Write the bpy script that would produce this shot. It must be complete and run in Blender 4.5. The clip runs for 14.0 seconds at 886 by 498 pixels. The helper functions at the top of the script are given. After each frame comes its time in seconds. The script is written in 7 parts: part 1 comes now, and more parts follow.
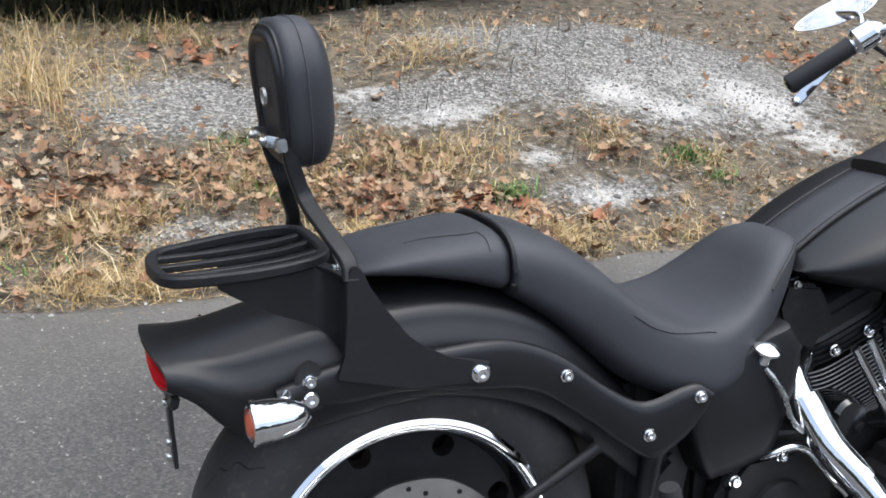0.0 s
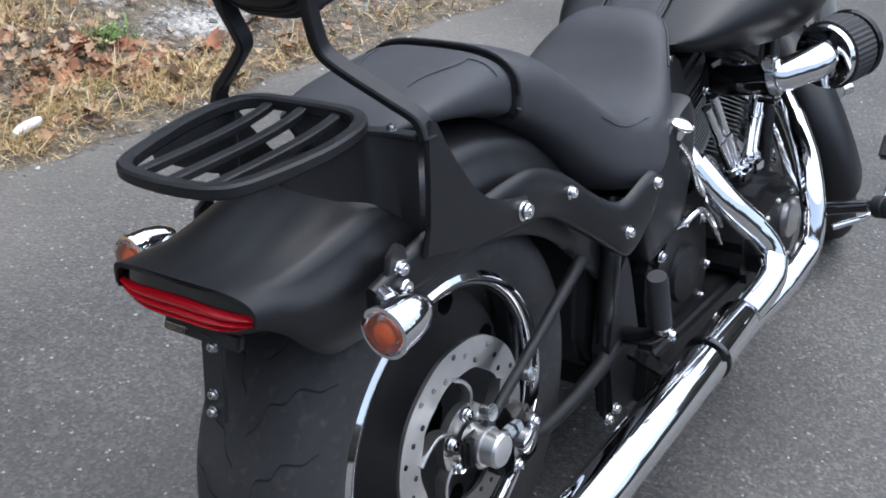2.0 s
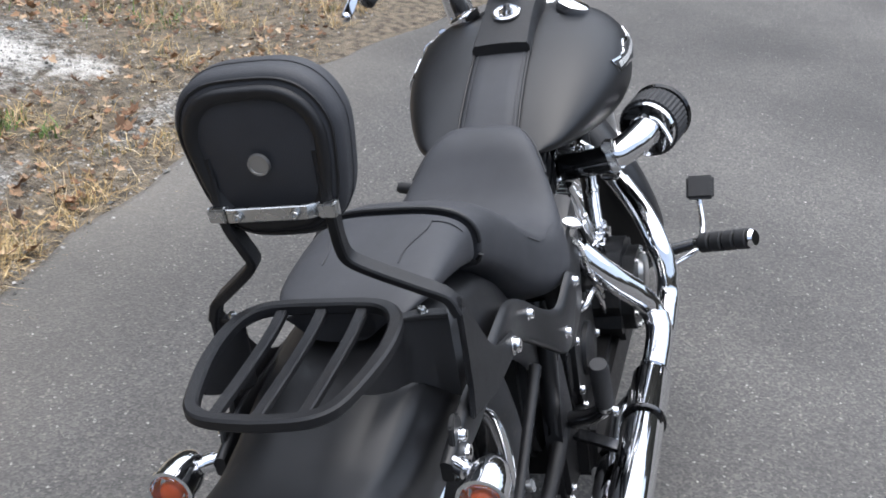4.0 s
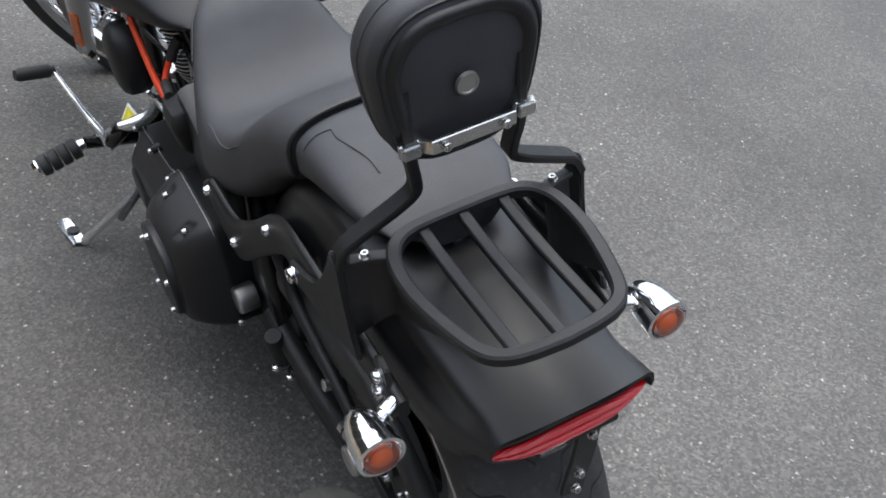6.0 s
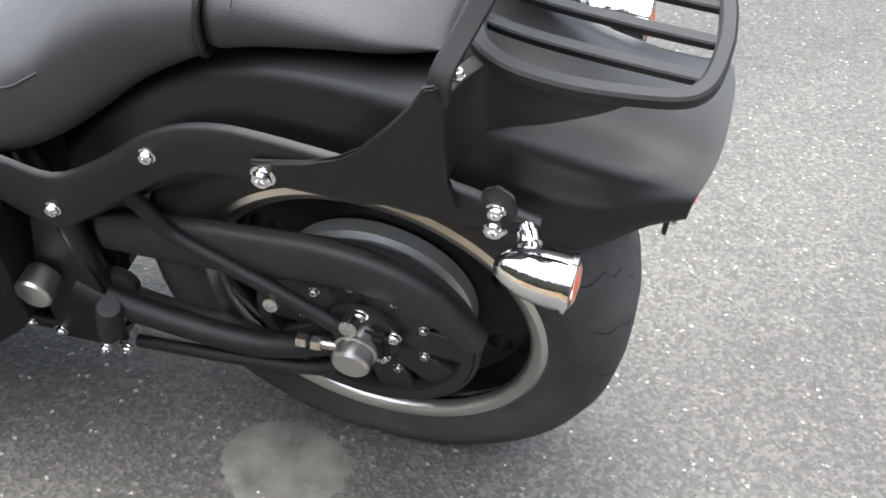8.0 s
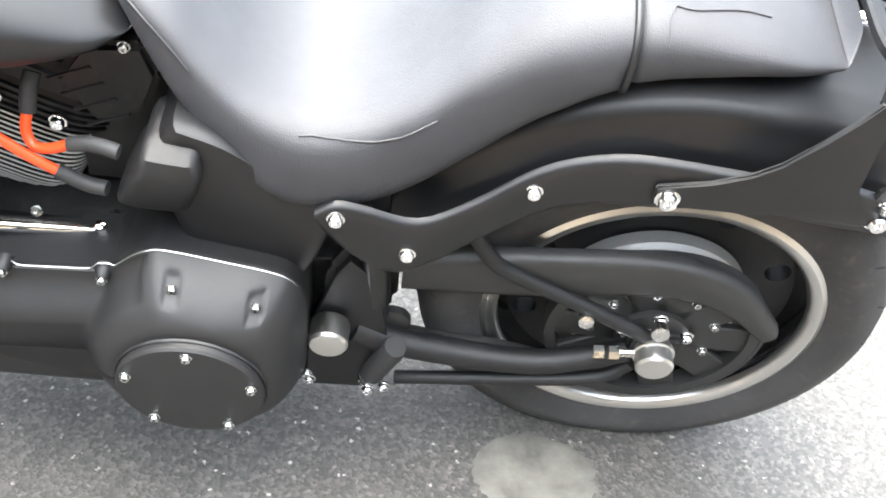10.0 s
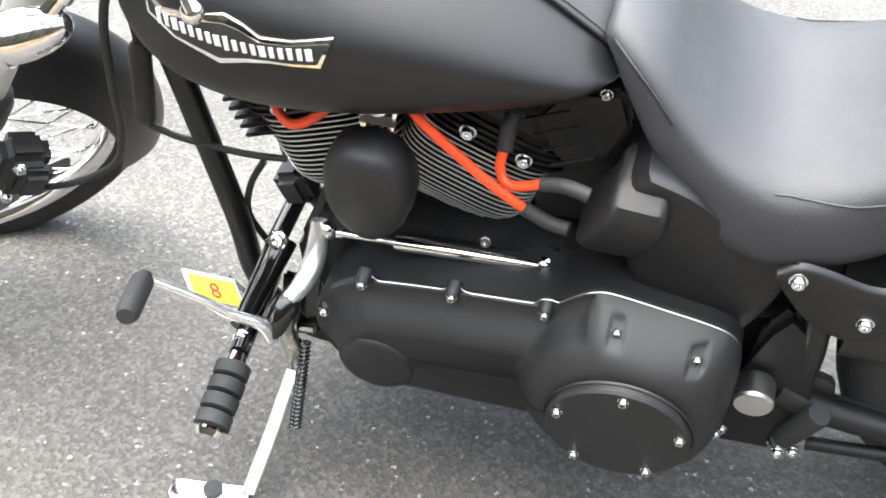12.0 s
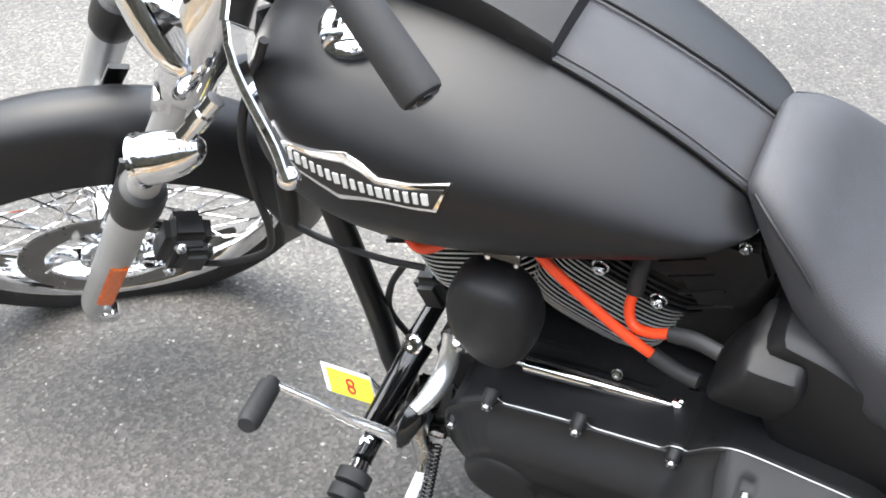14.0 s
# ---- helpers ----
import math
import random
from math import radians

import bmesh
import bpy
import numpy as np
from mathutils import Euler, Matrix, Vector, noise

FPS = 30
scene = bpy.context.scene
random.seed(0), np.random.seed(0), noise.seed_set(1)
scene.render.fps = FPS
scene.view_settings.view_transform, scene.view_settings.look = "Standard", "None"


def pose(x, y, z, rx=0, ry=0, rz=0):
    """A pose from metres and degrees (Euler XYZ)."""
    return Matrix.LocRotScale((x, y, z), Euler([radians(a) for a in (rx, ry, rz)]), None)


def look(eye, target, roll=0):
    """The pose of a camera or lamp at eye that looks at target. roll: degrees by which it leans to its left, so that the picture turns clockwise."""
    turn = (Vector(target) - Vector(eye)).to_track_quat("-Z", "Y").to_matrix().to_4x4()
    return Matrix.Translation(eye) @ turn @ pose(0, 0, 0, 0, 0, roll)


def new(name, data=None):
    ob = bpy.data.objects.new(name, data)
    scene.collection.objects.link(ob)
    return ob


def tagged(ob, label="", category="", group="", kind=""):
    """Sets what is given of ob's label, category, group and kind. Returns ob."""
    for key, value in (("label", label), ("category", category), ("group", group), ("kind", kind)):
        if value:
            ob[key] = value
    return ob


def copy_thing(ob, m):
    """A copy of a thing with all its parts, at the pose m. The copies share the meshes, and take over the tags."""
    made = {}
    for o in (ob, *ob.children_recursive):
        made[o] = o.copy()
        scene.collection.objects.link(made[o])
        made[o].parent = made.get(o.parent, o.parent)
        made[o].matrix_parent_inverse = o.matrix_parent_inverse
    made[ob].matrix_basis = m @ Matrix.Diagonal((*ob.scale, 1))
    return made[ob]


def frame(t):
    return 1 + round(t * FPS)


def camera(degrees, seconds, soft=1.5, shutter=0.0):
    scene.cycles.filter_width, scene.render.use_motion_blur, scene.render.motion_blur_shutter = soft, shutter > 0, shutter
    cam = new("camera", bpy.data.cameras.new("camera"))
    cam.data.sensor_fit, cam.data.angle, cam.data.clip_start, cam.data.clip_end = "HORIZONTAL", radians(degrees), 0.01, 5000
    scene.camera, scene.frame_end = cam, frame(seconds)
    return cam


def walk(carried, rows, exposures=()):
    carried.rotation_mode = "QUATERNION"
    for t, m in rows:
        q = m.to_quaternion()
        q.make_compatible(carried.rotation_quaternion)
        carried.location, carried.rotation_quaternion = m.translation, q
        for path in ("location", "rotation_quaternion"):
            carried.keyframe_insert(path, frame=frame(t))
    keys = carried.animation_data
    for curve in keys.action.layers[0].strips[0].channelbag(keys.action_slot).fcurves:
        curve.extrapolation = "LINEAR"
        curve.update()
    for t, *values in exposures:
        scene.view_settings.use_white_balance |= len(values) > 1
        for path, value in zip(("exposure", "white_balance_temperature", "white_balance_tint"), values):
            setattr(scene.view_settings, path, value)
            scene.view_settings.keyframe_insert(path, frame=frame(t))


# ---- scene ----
cam = camera(43.15, 14.0, soft=1.8)
PATH = [
    (0, (-0.5134, -1.2448, 1.506), (-0.1648, -0.413, 1.0741), 5.2),
    (0.5, (-0.7112, -1.1742, 1.5174), (-0.2654, -0.409, 1.0528), 5.78),
    (1, (-0.7993, -1.0274, 1.4579), (-0.2758, -0.3184, 0.9853), 4.45),
    (1.5, (-0.8793, -0.758, 1.4039), (-0.2667, -0.1821, 0.8625), 3.12),
    (2, (-1.0632, -0.5971, 1.3526), (-0.3283, -0.1533, 0.8397), 8.74),
    (2.5, (-1.2368, -0.4888, 1.3882), (-0.4463, -0.0562, 0.9545), 8.15),
    (3, (-1.3156, -0.4669, 1.4277), (-0.4987, -0.07, 1.009), 7.59),
    (3.5, (-1.3236, -0.4043, 1.4802), (-0.5121, -0.0215, 1.0386), 5.9),
    (3.7, (-1.2988, -0.348, 1.4851), (-0.4621, -0.0281, 1.0407), 4.77),
    (5.8, (-1.11, 0.716, 1.512), (0.38, -0.001, 0.387), 7.1),
    (6, (-1.057, 0.814, 1.505), (0.327, -0.084, 0.374), 8.0),
    (6.5, (-0.919, 1.018, 1.502), (0.192, -0.2, 0.37), 9.3),
    (7, (-0.664, 1.129, 1.434), (0.151, -0.183, 0.164), 7.2),
    (7.2, (-0.601, 1.143, 1.391), (0.127, -0.228, 0.13), 6.0),
    (9.3, (0.1943, 1.2504, 1.2168), (0.1939, 0.4734, 0.5874), 8.9),
    (9.5, (0.2644, 1.2669, 1.2331), (0.28, 0.4988, 0.593), 8.36),
    (10, (0.3909, 1.3211, 1.2616), (0.3257, 0.5297, 0.6538), 9.43),
    (10.5, (0.4989, 1.36, 1.2641), (0.495, 0.5625, 0.6607), 7.27),
    (11, (0.588, 1.3317, 1.261), (0.7112, 0.5537, 0.645), 4.77),
    (11.5, (0.6068, 1.3241, 1.2513), (0.7712, 0.5627, 0.6242), 5.28),
    (12, (0.6001, 1.3396, 1.2638), (0.7741, 0.5675, 0.6526), 4.39),
    (12.5, (0.5931, 1.3753, 1.2826), (0.7862, 0.5996, 0.6817), 3.97),
    (13, (0.5878, 1.3846, 1.313), (0.8795, 0.6445, 0.7071), 3.33),
    (13.5, (0.5762, 1.2884, 1.3389), (0.8643, 0.5509, 0.7281), 2.28),
    (14, (0.5447, 1.1876, 1.36), (0.901, 0.4845, 0.7446), -0.21),
]
EXPOSURES = [(0, 0.98, 6050, 7.5), (0.7, 0.95, 5750, 8), (1.5, 0.98, 5750, 8), (2.05, 0.98, 5800, 8.5), (2.45, 1.0, 5950, 8.5), (3.7, 1.06, 6050, 9), (6.0, 1.05, 6200, 7.5), (7.2, 1.6, 6400, 6.5), (9.3, 3.17, 6560, 5), (10.0, 3.45, 6560, 5), (10.5, 3.33, 6650, 5), (12.0, 2.83, 6600, 5), (13.0, 2.65, 6500, 6), (14.0, 2.38, 6430, 6.5)]
walk(cam, [(t, look(eye, target, roll)) for t, eye, target, roll in PATH], EXPOSURES)

# ---- light: an overcast late-autumn sky ----
world = bpy.data.worlds.new("overcast_sky")
scene.world = world
world.use_nodes = True
wn, wl = world.node_tree.nodes, world.node_tree.links
sky = wn.new("ShaderNodeTexSky")
sky.sky_type = 'NISHITA'
sky.sun_disc = False
sky.sun_elevation, sky.sun_rotation = radians(80), radians(100)
sky.dust_density, sky.air_density = 4.0, 1.0
pale = wn.new("ShaderNodeHueSaturation")
pale.inputs["Saturation"].default_value = 0.62
wl.new(sky.outputs["Color"], pale.inputs["Color"])
wl.new(pale.outputs["Color"], wn["Background"].inputs["Color"])
wn["Background"].inputs["Strength"].default_value = 0.15

sun = new("sun", bpy.data.lights.new("sun", 'SUN'))
sun.data.energy, sun.data.angle, sun.data.color = 1.25, radians(115), (1.0, 0.985, 0.97)
SUN_FROM = Vector((math.sin(radians(100)) * math.cos(radians(80)), math.cos(radians(100)) * math.cos(radians(80)), math.sin(radians(80))))
sun.rotation_euler = SUN_FROM.to_track_quat('Z', 'Y').to_euler()


# ---- materials ----
def material(name):
    m = bpy.data.materials.new(name)
    m.use_nodes = True
    return m, m.node_tree.nodes, m.node_tree.links, m.node_tree.nodes["Principled BSDF"]


def surface(name, color, rough=0.5, metal=0.0, spec=0.5, coat=0.0, vary=0.25, scale=9.0, grain=0.0, grain_scale=900.0, dirt=0.0, rvary=0.12, bump_type="NOISE"):
    """A plain finish with cloudy variation of colour and gloss, fine relief and a little dust."""
    m, n, l, b = material(name)
    tc = n.new("ShaderNodeTexCoord")
    big = n.new("ShaderNodeTexNoise")
    big.inputs["Scale"].default_value, big.inputs["Detail"].default_value = scale, 6
    l.new(tc.outputs["Object"], big.inputs["Vector"])
    ramp = n.new("ShaderNodeValToRGB")
    lo, hi = 1 - vary, 1 + vary
    ramp.color_ramp.elements[0].position, ramp.color_ramp.elements[1].position = 0.3, 0.7
    ramp.color_ramp.elements[0].color = (*[min(1, c * lo) for c in color], 1)
    ramp.color_ramp.elements[1].color = (*[min(1, c * hi) for c in color], 1)
    l.new(big.outputs["Fac"], ramp.inputs["Fac"])
    fine = n.new("ShaderNodeTexNoise")
    fine.inputs["Scale"].default_value, fine.inputs["Detail"].default_value = 60, 8
    l.new(tc.outputs["Object"], fine.inputs["Vector"])
    col = ramp.outputs["Color"]
    if dirt:
        spots = n.new("ShaderNodeMapRange")
        spots.inputs["From Min"].default_value, spots.inputs["From Max"].default_value = 0.55, 0.75
        spots.inputs["To Max"].default_value = dirt
        l.new(fine.outputs["Fac"], spots.inputs["Value"])
        mix = n.new("ShaderNodeMix")
        mix.data_type = 'RGBA'
        l.new(spots.outputs["Result"], mix.inputs["Factor"])
        l.new(col, mix.inputs["A"])
        mix.inputs["B"].default_value = (0.16, 0.14, 0.115, 1)
        col = mix.outputs["Result"]
    l.new(col, b.inputs["Base Color"])
    rr = n.new("ShaderNodeMapRange")
    rr.inputs["To Min"].default_value, rr.inputs["To Max"].default_value = max(0.02, rough - rvary), min(1, rough + rvary)
    l.new(fine.outputs["Fac"], rr.inputs["Value"])
    l.new(rr.outputs["Result"], b.inputs["Roughness"])
    b.inputs["Metallic"].default_value = metal
    b.inputs["Specular IOR Level"].default_value = spec
    b.inputs["Coat Weight"].default_value = coat
    b.inputs["Coat Roughness"].default_value = 0.08
    if grain:
        g = n.new("ShaderNodeTexVoronoi" if bump_type == "CELL" else "ShaderNodeTexNoise")
        g.inputs["Scale"].default_value = grain_scale
        l.new(tc.outputs["Object"], g.inputs["Vector"])
        bp = n.new("ShaderNodeBump")
        bp.inputs["Strength"].default_value, bp.inputs["Distance"].default_value = grain, 0.0008
        l.new(g.outputs["Distance" if bump_type == "CELL" else "Fac"], bp.inputs["Height"])
        l.new(bp.outputs["Normal"], b.inputs["Normal"])
    return m


DENIM = surface("satin_black_paint", (0.0065, 0.0066, 0.0075), rough=0.42, spec=0.45, vary=0.12, grain=0.12, grain_scale=1400, dirt=0.02, rvary=0.05)
LEATHER = surface("black_leather", (0.030, 0.031, 0.0355), rough=0.60, spec=0.54, vary=0.2, grain=0.35, grain_scale=650, rvary=0.07, bump_type="CELL", dirt=0.02)
COVER = surface("black_powder_coated_cover", (0.013, 0.013, 0.0137), rough=0.48, spec=0.42, vary=0.14, grain=0.25, grain_scale=1600, dirt=0.03, rvary=0.06)
LEATHER_B = surface("black_vinyl_smooth", (0.009, 0.009, 0.010), rough=0.48, vary=0.2, grain=0.25, grain_scale=500, rvary=0.08, bump_type="CELL")
SEMI = surface("semi_gloss_black_enamel", (0.007, 0.007, 0.0075), rough=0.32, vary=0.2, dirt=0.05, rvary=0.08)
FRONT_DISC = surface("dark_front_disc", (0.20, 0.195, 0.19), rough=0.30, metal=1.0, vary=0.16, scale=14, rvary=0.1)
POWDER = surface("textured_black_powder_coat", (0.008, 0.008, 0.009), rough=0.5, spec=0.42, vary=0.15, grain=0.4, grain_scale=1500, dirt=0.05, rvary=0.08)
GLOSS = surface("gloss_black_paint", (0.005, 0.005, 0.0055), rough=0.13, vary=0.2, coat=0.4, dirt=0.05, rvary=0.05)
CHROME = surface("chrome_plate", (0.84, 0.84, 0.85), rough=0.05, metal=1.0, vary=0.04, rvary=0.03)
POLISHED = surface("polished_forged_lever", (0.86, 0.86, 0.85), rough=0.24, metal=0.85, vary=0.06, rvary=0.08)
DRY_MUD = surface("dried_pale_mud", (0.108, 0.103, 0.090), rough=0.85, vary=0.35, grain=0.5, grain_scale=160, dirt=0.3, scale=22)
STEEL = surface("zinc_plated_steel", (0.55, 0.55, 0.54), rough=0.28, metal=1.0, vary=0.12, rvary=0.1)
ALUMINIUM = surface("machined_aluminium", (0.62, 0.61, 0.59), rough=0.33, metal=1.0, vary=0.08, grain=0.1, grain_scale=700, rvary=0.1)
SLIDER = surface("satin_grey_fork_metal", (0.56, 0.56, 0.55), rough=0.42, metal=0.7, vary=0.08, rvary=0.08)
RUBBER = surface("tyre_rubber", (0.034, 0.033, 0.033), rough=0.78, vary=0.3, grain=0.3, grain_scale=700, dirt=0.22, rvary=0.12)
GRIP = surface("soft_black_rubber", (0.020, 0.020, 0.021), rough=0.66, vary=0.2, grain=0.3, grain_scale=800, dirt=0.06)
PLASTIC = surface("matt_black_plastic", (0.020, 0.020, 0.020), rough=0.46, spec=0.42, vary=0.2, grain=0.2, grain_scale=1000, dirt=0.05)
ENGINE = surface("wrinkle_black_engine_paint", (0.0085, 0.0085, 0.009), rough=0.45, spec=0.32, vary=0.25, grain=0.5, grain_scale=500, dirt=0.08)
FIN_EDGE = surface("bare_cut_fin_edge", (0.72, 0.72, 0.70), rough=0.42, metal=0.7, vary=0.2)
ORANGE = surface("red_orange_ignition_lead", (0.86, 0.075, 0.018), rough=0.4, vary=0.1)
BADGE_GREY = surface("pewter_badge", (0.38, 0.37, 0.35), rough=0.35, metal=0.8, vary=0.2)
SILVER = surface("silver_raised_print", (0.62, 0.62, 0.60), rough=0.5, metal=0.15, vary=0.06)
STITCH = surface("grey_thread", (0.055, 0.055, 0.058), rough=0.8)
YELLOW = surface("yellow_label", (0.66, 0.60, 0.008), rough=0.45, vary=0.12, scale=30)
PALE_YELLOW = surface("pale_yellow_label", (0.78, 0.66, 0.02), rough=0.45, vary=0.1, scale=40)
RED_INK = surface("red_print", (0.55, 0.03, 0.015), rough=0.5)
PAPER = surface("white_card", (0.75, 0.75, 0.72), rough=0.5, vary=0.06)
WHITE_FOAM = surface("dirty_white_foam", (0.78, 0.79, 0.78), rough=0.7, vary=0.12, scale=60, dirt=0.15)
REFLECTOR = surface("orange_reflector", (0.85, 0.17, 0.01), rough=0.18, vary=0.15, scale=120, coat=0.6)
DISC_MAT = surface("brushed_brake_disc", (0.50, 0.49, 0.47), rough=0.34, metal=1.0, vary=0.16, scale=14, rvary=0.1)


def lens_material(name, color, rough=0.08):
    m, n, l, b = material(name)
    b.inputs["Base Color"].default_value = (*color, 1)
    b.inputs["Roughness"].default_value = rough
    b.inputs["Transmission Weight"].default_value = 0.2
    b.inputs["Specular IOR Level"].default_value = 0.3
    b.inputs["Coat Weight"].default_value = 0.25
    b.inputs["Coat Roughness"].default_value = 0.03
    tc, w, bp = n.new("ShaderNodeTexCoord"), n.new("ShaderNodeTexWave"), n.new("ShaderNodeBump")
    w.inputs["Scale"].default_value = 90
    bp.inputs["Strength"].default_value, bp.inputs["Distance"].default_value = 0.25, 0.001
    l.new(tc.outputs["Object"], w.inputs["Vector"])
    l.new(w.outputs["Fac"], bp.inputs["Height"])
    l.new(bp.outputs["Normal"], b.inputs["Normal"])
    return m


RED_LENS = lens_material("red_tail_lens", (0.58, 0.003, 0.012), 0.26)
DARK_RED = lens_material("dark_red_tail_lens", (0.12, 0.004, 0.008))
AMBER = lens_material("amber_bulb_cover", (0.90, 0.13, 0.004), 0.2)
SMOKE = lens_material("smoked_lens", (0.93, 0.86, 0.80), 0.05)
SMOKE.node_tree.nodes["Principled BSDF"].inputs["Transmission Weight"].default_value = 0.97
MIRROR_GLASS = surface("mirror_glass", (0.85, 0.86, 0.87), rough=0.02, metal=1.0, vary=0.01, rvary=0.0)


def asphalt_material():
    m, n, l, b = material("worn_asphalt")
    tc = n.new("ShaderNodeTexCoord")
    big = n.new("ShaderNodeTexNoise")
    big.inputs["Scale"].default_value, big.inputs["Detail"].default_value = 1.1, 8
    l.new(tc.outputs["Object"], big.inputs["Vector"])
    base = n.new("ShaderNodeValToRGB")
    base.color_ramp.elements[0].position, base.color_ramp.elements[1].position = 0.3, 0.72
    base.color_ramp.elements[0].color = (0.050, 0.0475, 0.0445, 1)
    base.color_ramp.elements[1].color = (0.104, 0.099, 0.0915, 1)
    stain = n.new("ShaderNodeTexNoise")
    stain.inputs["Scale"].default_value, stain.inputs["Detail"].default_value, stain.inputs["Roughness"].default_value = 0.55, 10, 0.62
    l.new(tc.outputs["Object"], stain.inputs["Vector"])
    both_n = n.new("ShaderNodeMath")
    both_n.operation = 'MULTIPLY_ADD'
    l.new(stain.outputs["Fac"], both_n.inputs[0])
    both_n.inputs[1].default_value = 0.9
    half_n = n.new("ShaderNodeMath")
    half_n.operation = 'MULTIPLY_ADD'
    l.new(big.outputs["Fac"], half_n.inputs[0])
    half_n.inputs[1].default_value, half_n.inputs[2].default_value = 0.55, -0.22
    l.new(half_n.outputs[0], both_n.inputs[2])
    l.new(both_n.outputs[0], base.inputs["Fac"])
    stones = n.new("ShaderNodeTexVoronoi")
    stones.inputs["Scale"].default_value = 165
    l.new(tc.outputs["Object"], stones.inputs["Vector"])
    pick = n.new("ShaderNodeSeparateColor")
    l.new(stones.outputs["Color"], pick.inputs["Color"])
    tone = n.new("ShaderNodeValToRGB")
    tone.color_ramp.interpolation = 'CONSTANT'
    e = tone.color_ramp.elements
    e[0].position, e[0].color = 0.0, (0.68, 0.68, 0.68, 1)
    e[1].position, e[1].color = 0.30, (0.92, 0.91, 0.90, 1)
    for p, c in ((0.66, (1.22, 1.21, 1.18, 1)), (0.90, (1.5, 1.46, 1.40, 1)), (0.985, (2.1, 2.03, 1.94, 1))):
        x = e.new(p)
        x.color = c
    l.new(pick.outputs["Red"], tone.inputs["Fac"])
    mul = n.new("ShaderNodeMix")
    mul.data_type, mul.blend_type = 'RGBA', 'MULTIPLY'
    mul.clamp_result = False
    mul.inputs["Factor"].default_value = 1.0
    l.new(base.outputs["Color"], mul.inputs["A"])
    l.new(tone.outputs["Color"], mul.inputs["B"])
    # a few larger pale chips
    chips = n.new("ShaderNodeTexVoronoi")
    chips.inputs["Scale"].default_value = 62
    warp = n.new("ShaderNodeTexNoise")
    warp.inputs["Scale"].default_value, warp.inputs["Detail"].default_value = 260, 2
    l.new(tc.outputs["Object"], warp.inputs["Vector"])
    bent = n.new("ShaderNodeMix")
    bent.data_type, bent.blend_type = 'RGBA', 'LINEAR_LIGHT'
    bent.clamp_result = False
    bent.inputs["Factor"].default_value = 0.006
    l.new(tc.outputs["Object"], bent.inputs["A"])
    l.new(warp.outputs["Color"], bent.inputs["B"])
    l.new(bent.outputs["Result"], chips.inputs["Vector"])
    near = n.new("ShaderNodeMath")
    near.operation = 'LESS_THAN'
    near.inputs[1].default_value = 0.20
    l.new(chips.outputs["Distance"], near.inputs[0])
    cs = n.new("ShaderNodeSeparateColor")
    l.new(chips.outputs["Color"], cs.inputs["Color"])
    some = n.new("ShaderNodeMath")
    some.operation = 'GREATER_THAN'
    some.inputs[1].default_value = 0.87
    l.new(cs.outputs["Green"], some.inputs[0])
    both = n.new("ShaderNodeMath")
    both.operation = 'MULTIPLY'
    l.new(near.outputs[0], both.inputs[0])
    l.new(some.outputs[0], both.inputs[1])
    mix = n.new("ShaderNodeMix")
    mix.data_type = 'RGBA'
    l.new(both.outputs[0], mix.inputs["Factor"])
    l.new(mul.outputs["Result"], mix.inputs["A"])
    mix.inputs["B"].default_value = (0.30, 0.288, 0.265, 1)
    # tan dust blown over the edge towards the verge, and fine cracks
    sepp = n.new("ShaderNodeSeparateXYZ")
    l.new(tc.outputs["Object"], sepp.inputs["Vector"])
    dusty = n.new("ShaderNodeMapRange")
    dusty.inputs["From Min"].default_value, dusty.inputs["From Max"].default_value = 0.95, 1.6
    l.new(sepp.outputs["Y"], dusty.inputs["Value"])
    dn = n.new("ShaderNodeMath")
    dn.operation = 'MULTIPLY'
    l.new(dusty.outputs["Result"], dn.inputs[0])
    l.new(big.outputs["Fac"], dn.inputs[1])
    dust = n.new("ShaderNodeMix")
    dust.data_type = 'RGBA'
    l.new(dn.outputs[0], dust.inputs["Factor"])
    l.new(mix.outputs["Result"], dust.inputs["A"])
    dust.inputs["B"].default_value = (0.19, 0.172, 0.142, 1)
    warp = n.new("ShaderNodeMix")
    warp.data_type = 'VECTOR'
    warp.inputs["Factor"].default_value = 0.25
    l.new(tc.outputs["Object"], warp.inputs["A"])
    l.new(big.outputs["Color"], warp.inputs["B"])
    crack = n.new("ShaderNodeTexVoronoi")
    crack.feature = 'DISTANCE_TO_EDGE'
    crack.inputs["Scale"].default_value = 1.3
    l.new(warp.outputs["Result"], crack.inputs["Vector"])
    thin = n.new("ShaderNodeMapRange")
    thin.inputs["From Min"].default_value, thin.inputs["From Max"].default_value = 0.0, 0.006
    thin.inputs["To Min"].default_value, thin.inputs["To Max"].default_value = 0.35, 0.0
    l.new(crack.outputs["Distance"], thin.inputs["Value"])
    rare = n.new("ShaderNodeMapRange")
    rare.inputs["From Min"].default_value, rare.inputs["From Max"].default_value = 0.5, 0.62
    l.new(stain.outputs["Fac"], rare.inputs["Value"])
    cf = n.new("ShaderNodeMath")
    cf.operation = 'MULTIPLY'
    l.new(thin.outputs["Result"], cf.inputs[0])
    l.new(rare.outputs["Result"], cf.inputs[1])
    cracked = n.new("ShaderNodeMix")
    cracked.data_type = 'RGBA'
    l.new(cf.outputs[0], cracked.inputs["Factor"])
    l.new(dust.outputs["Result"], cracked.inputs["A"])
    cracked.inputs["B"].default_value = (0.025, 0.024, 0.023, 1)
    l.new(cracked.outputs["Result"], b.inputs["Base Color"])
    b.inputs["Roughness"].default_value = 0.66
    bp = n.new("ShaderNodeBump")
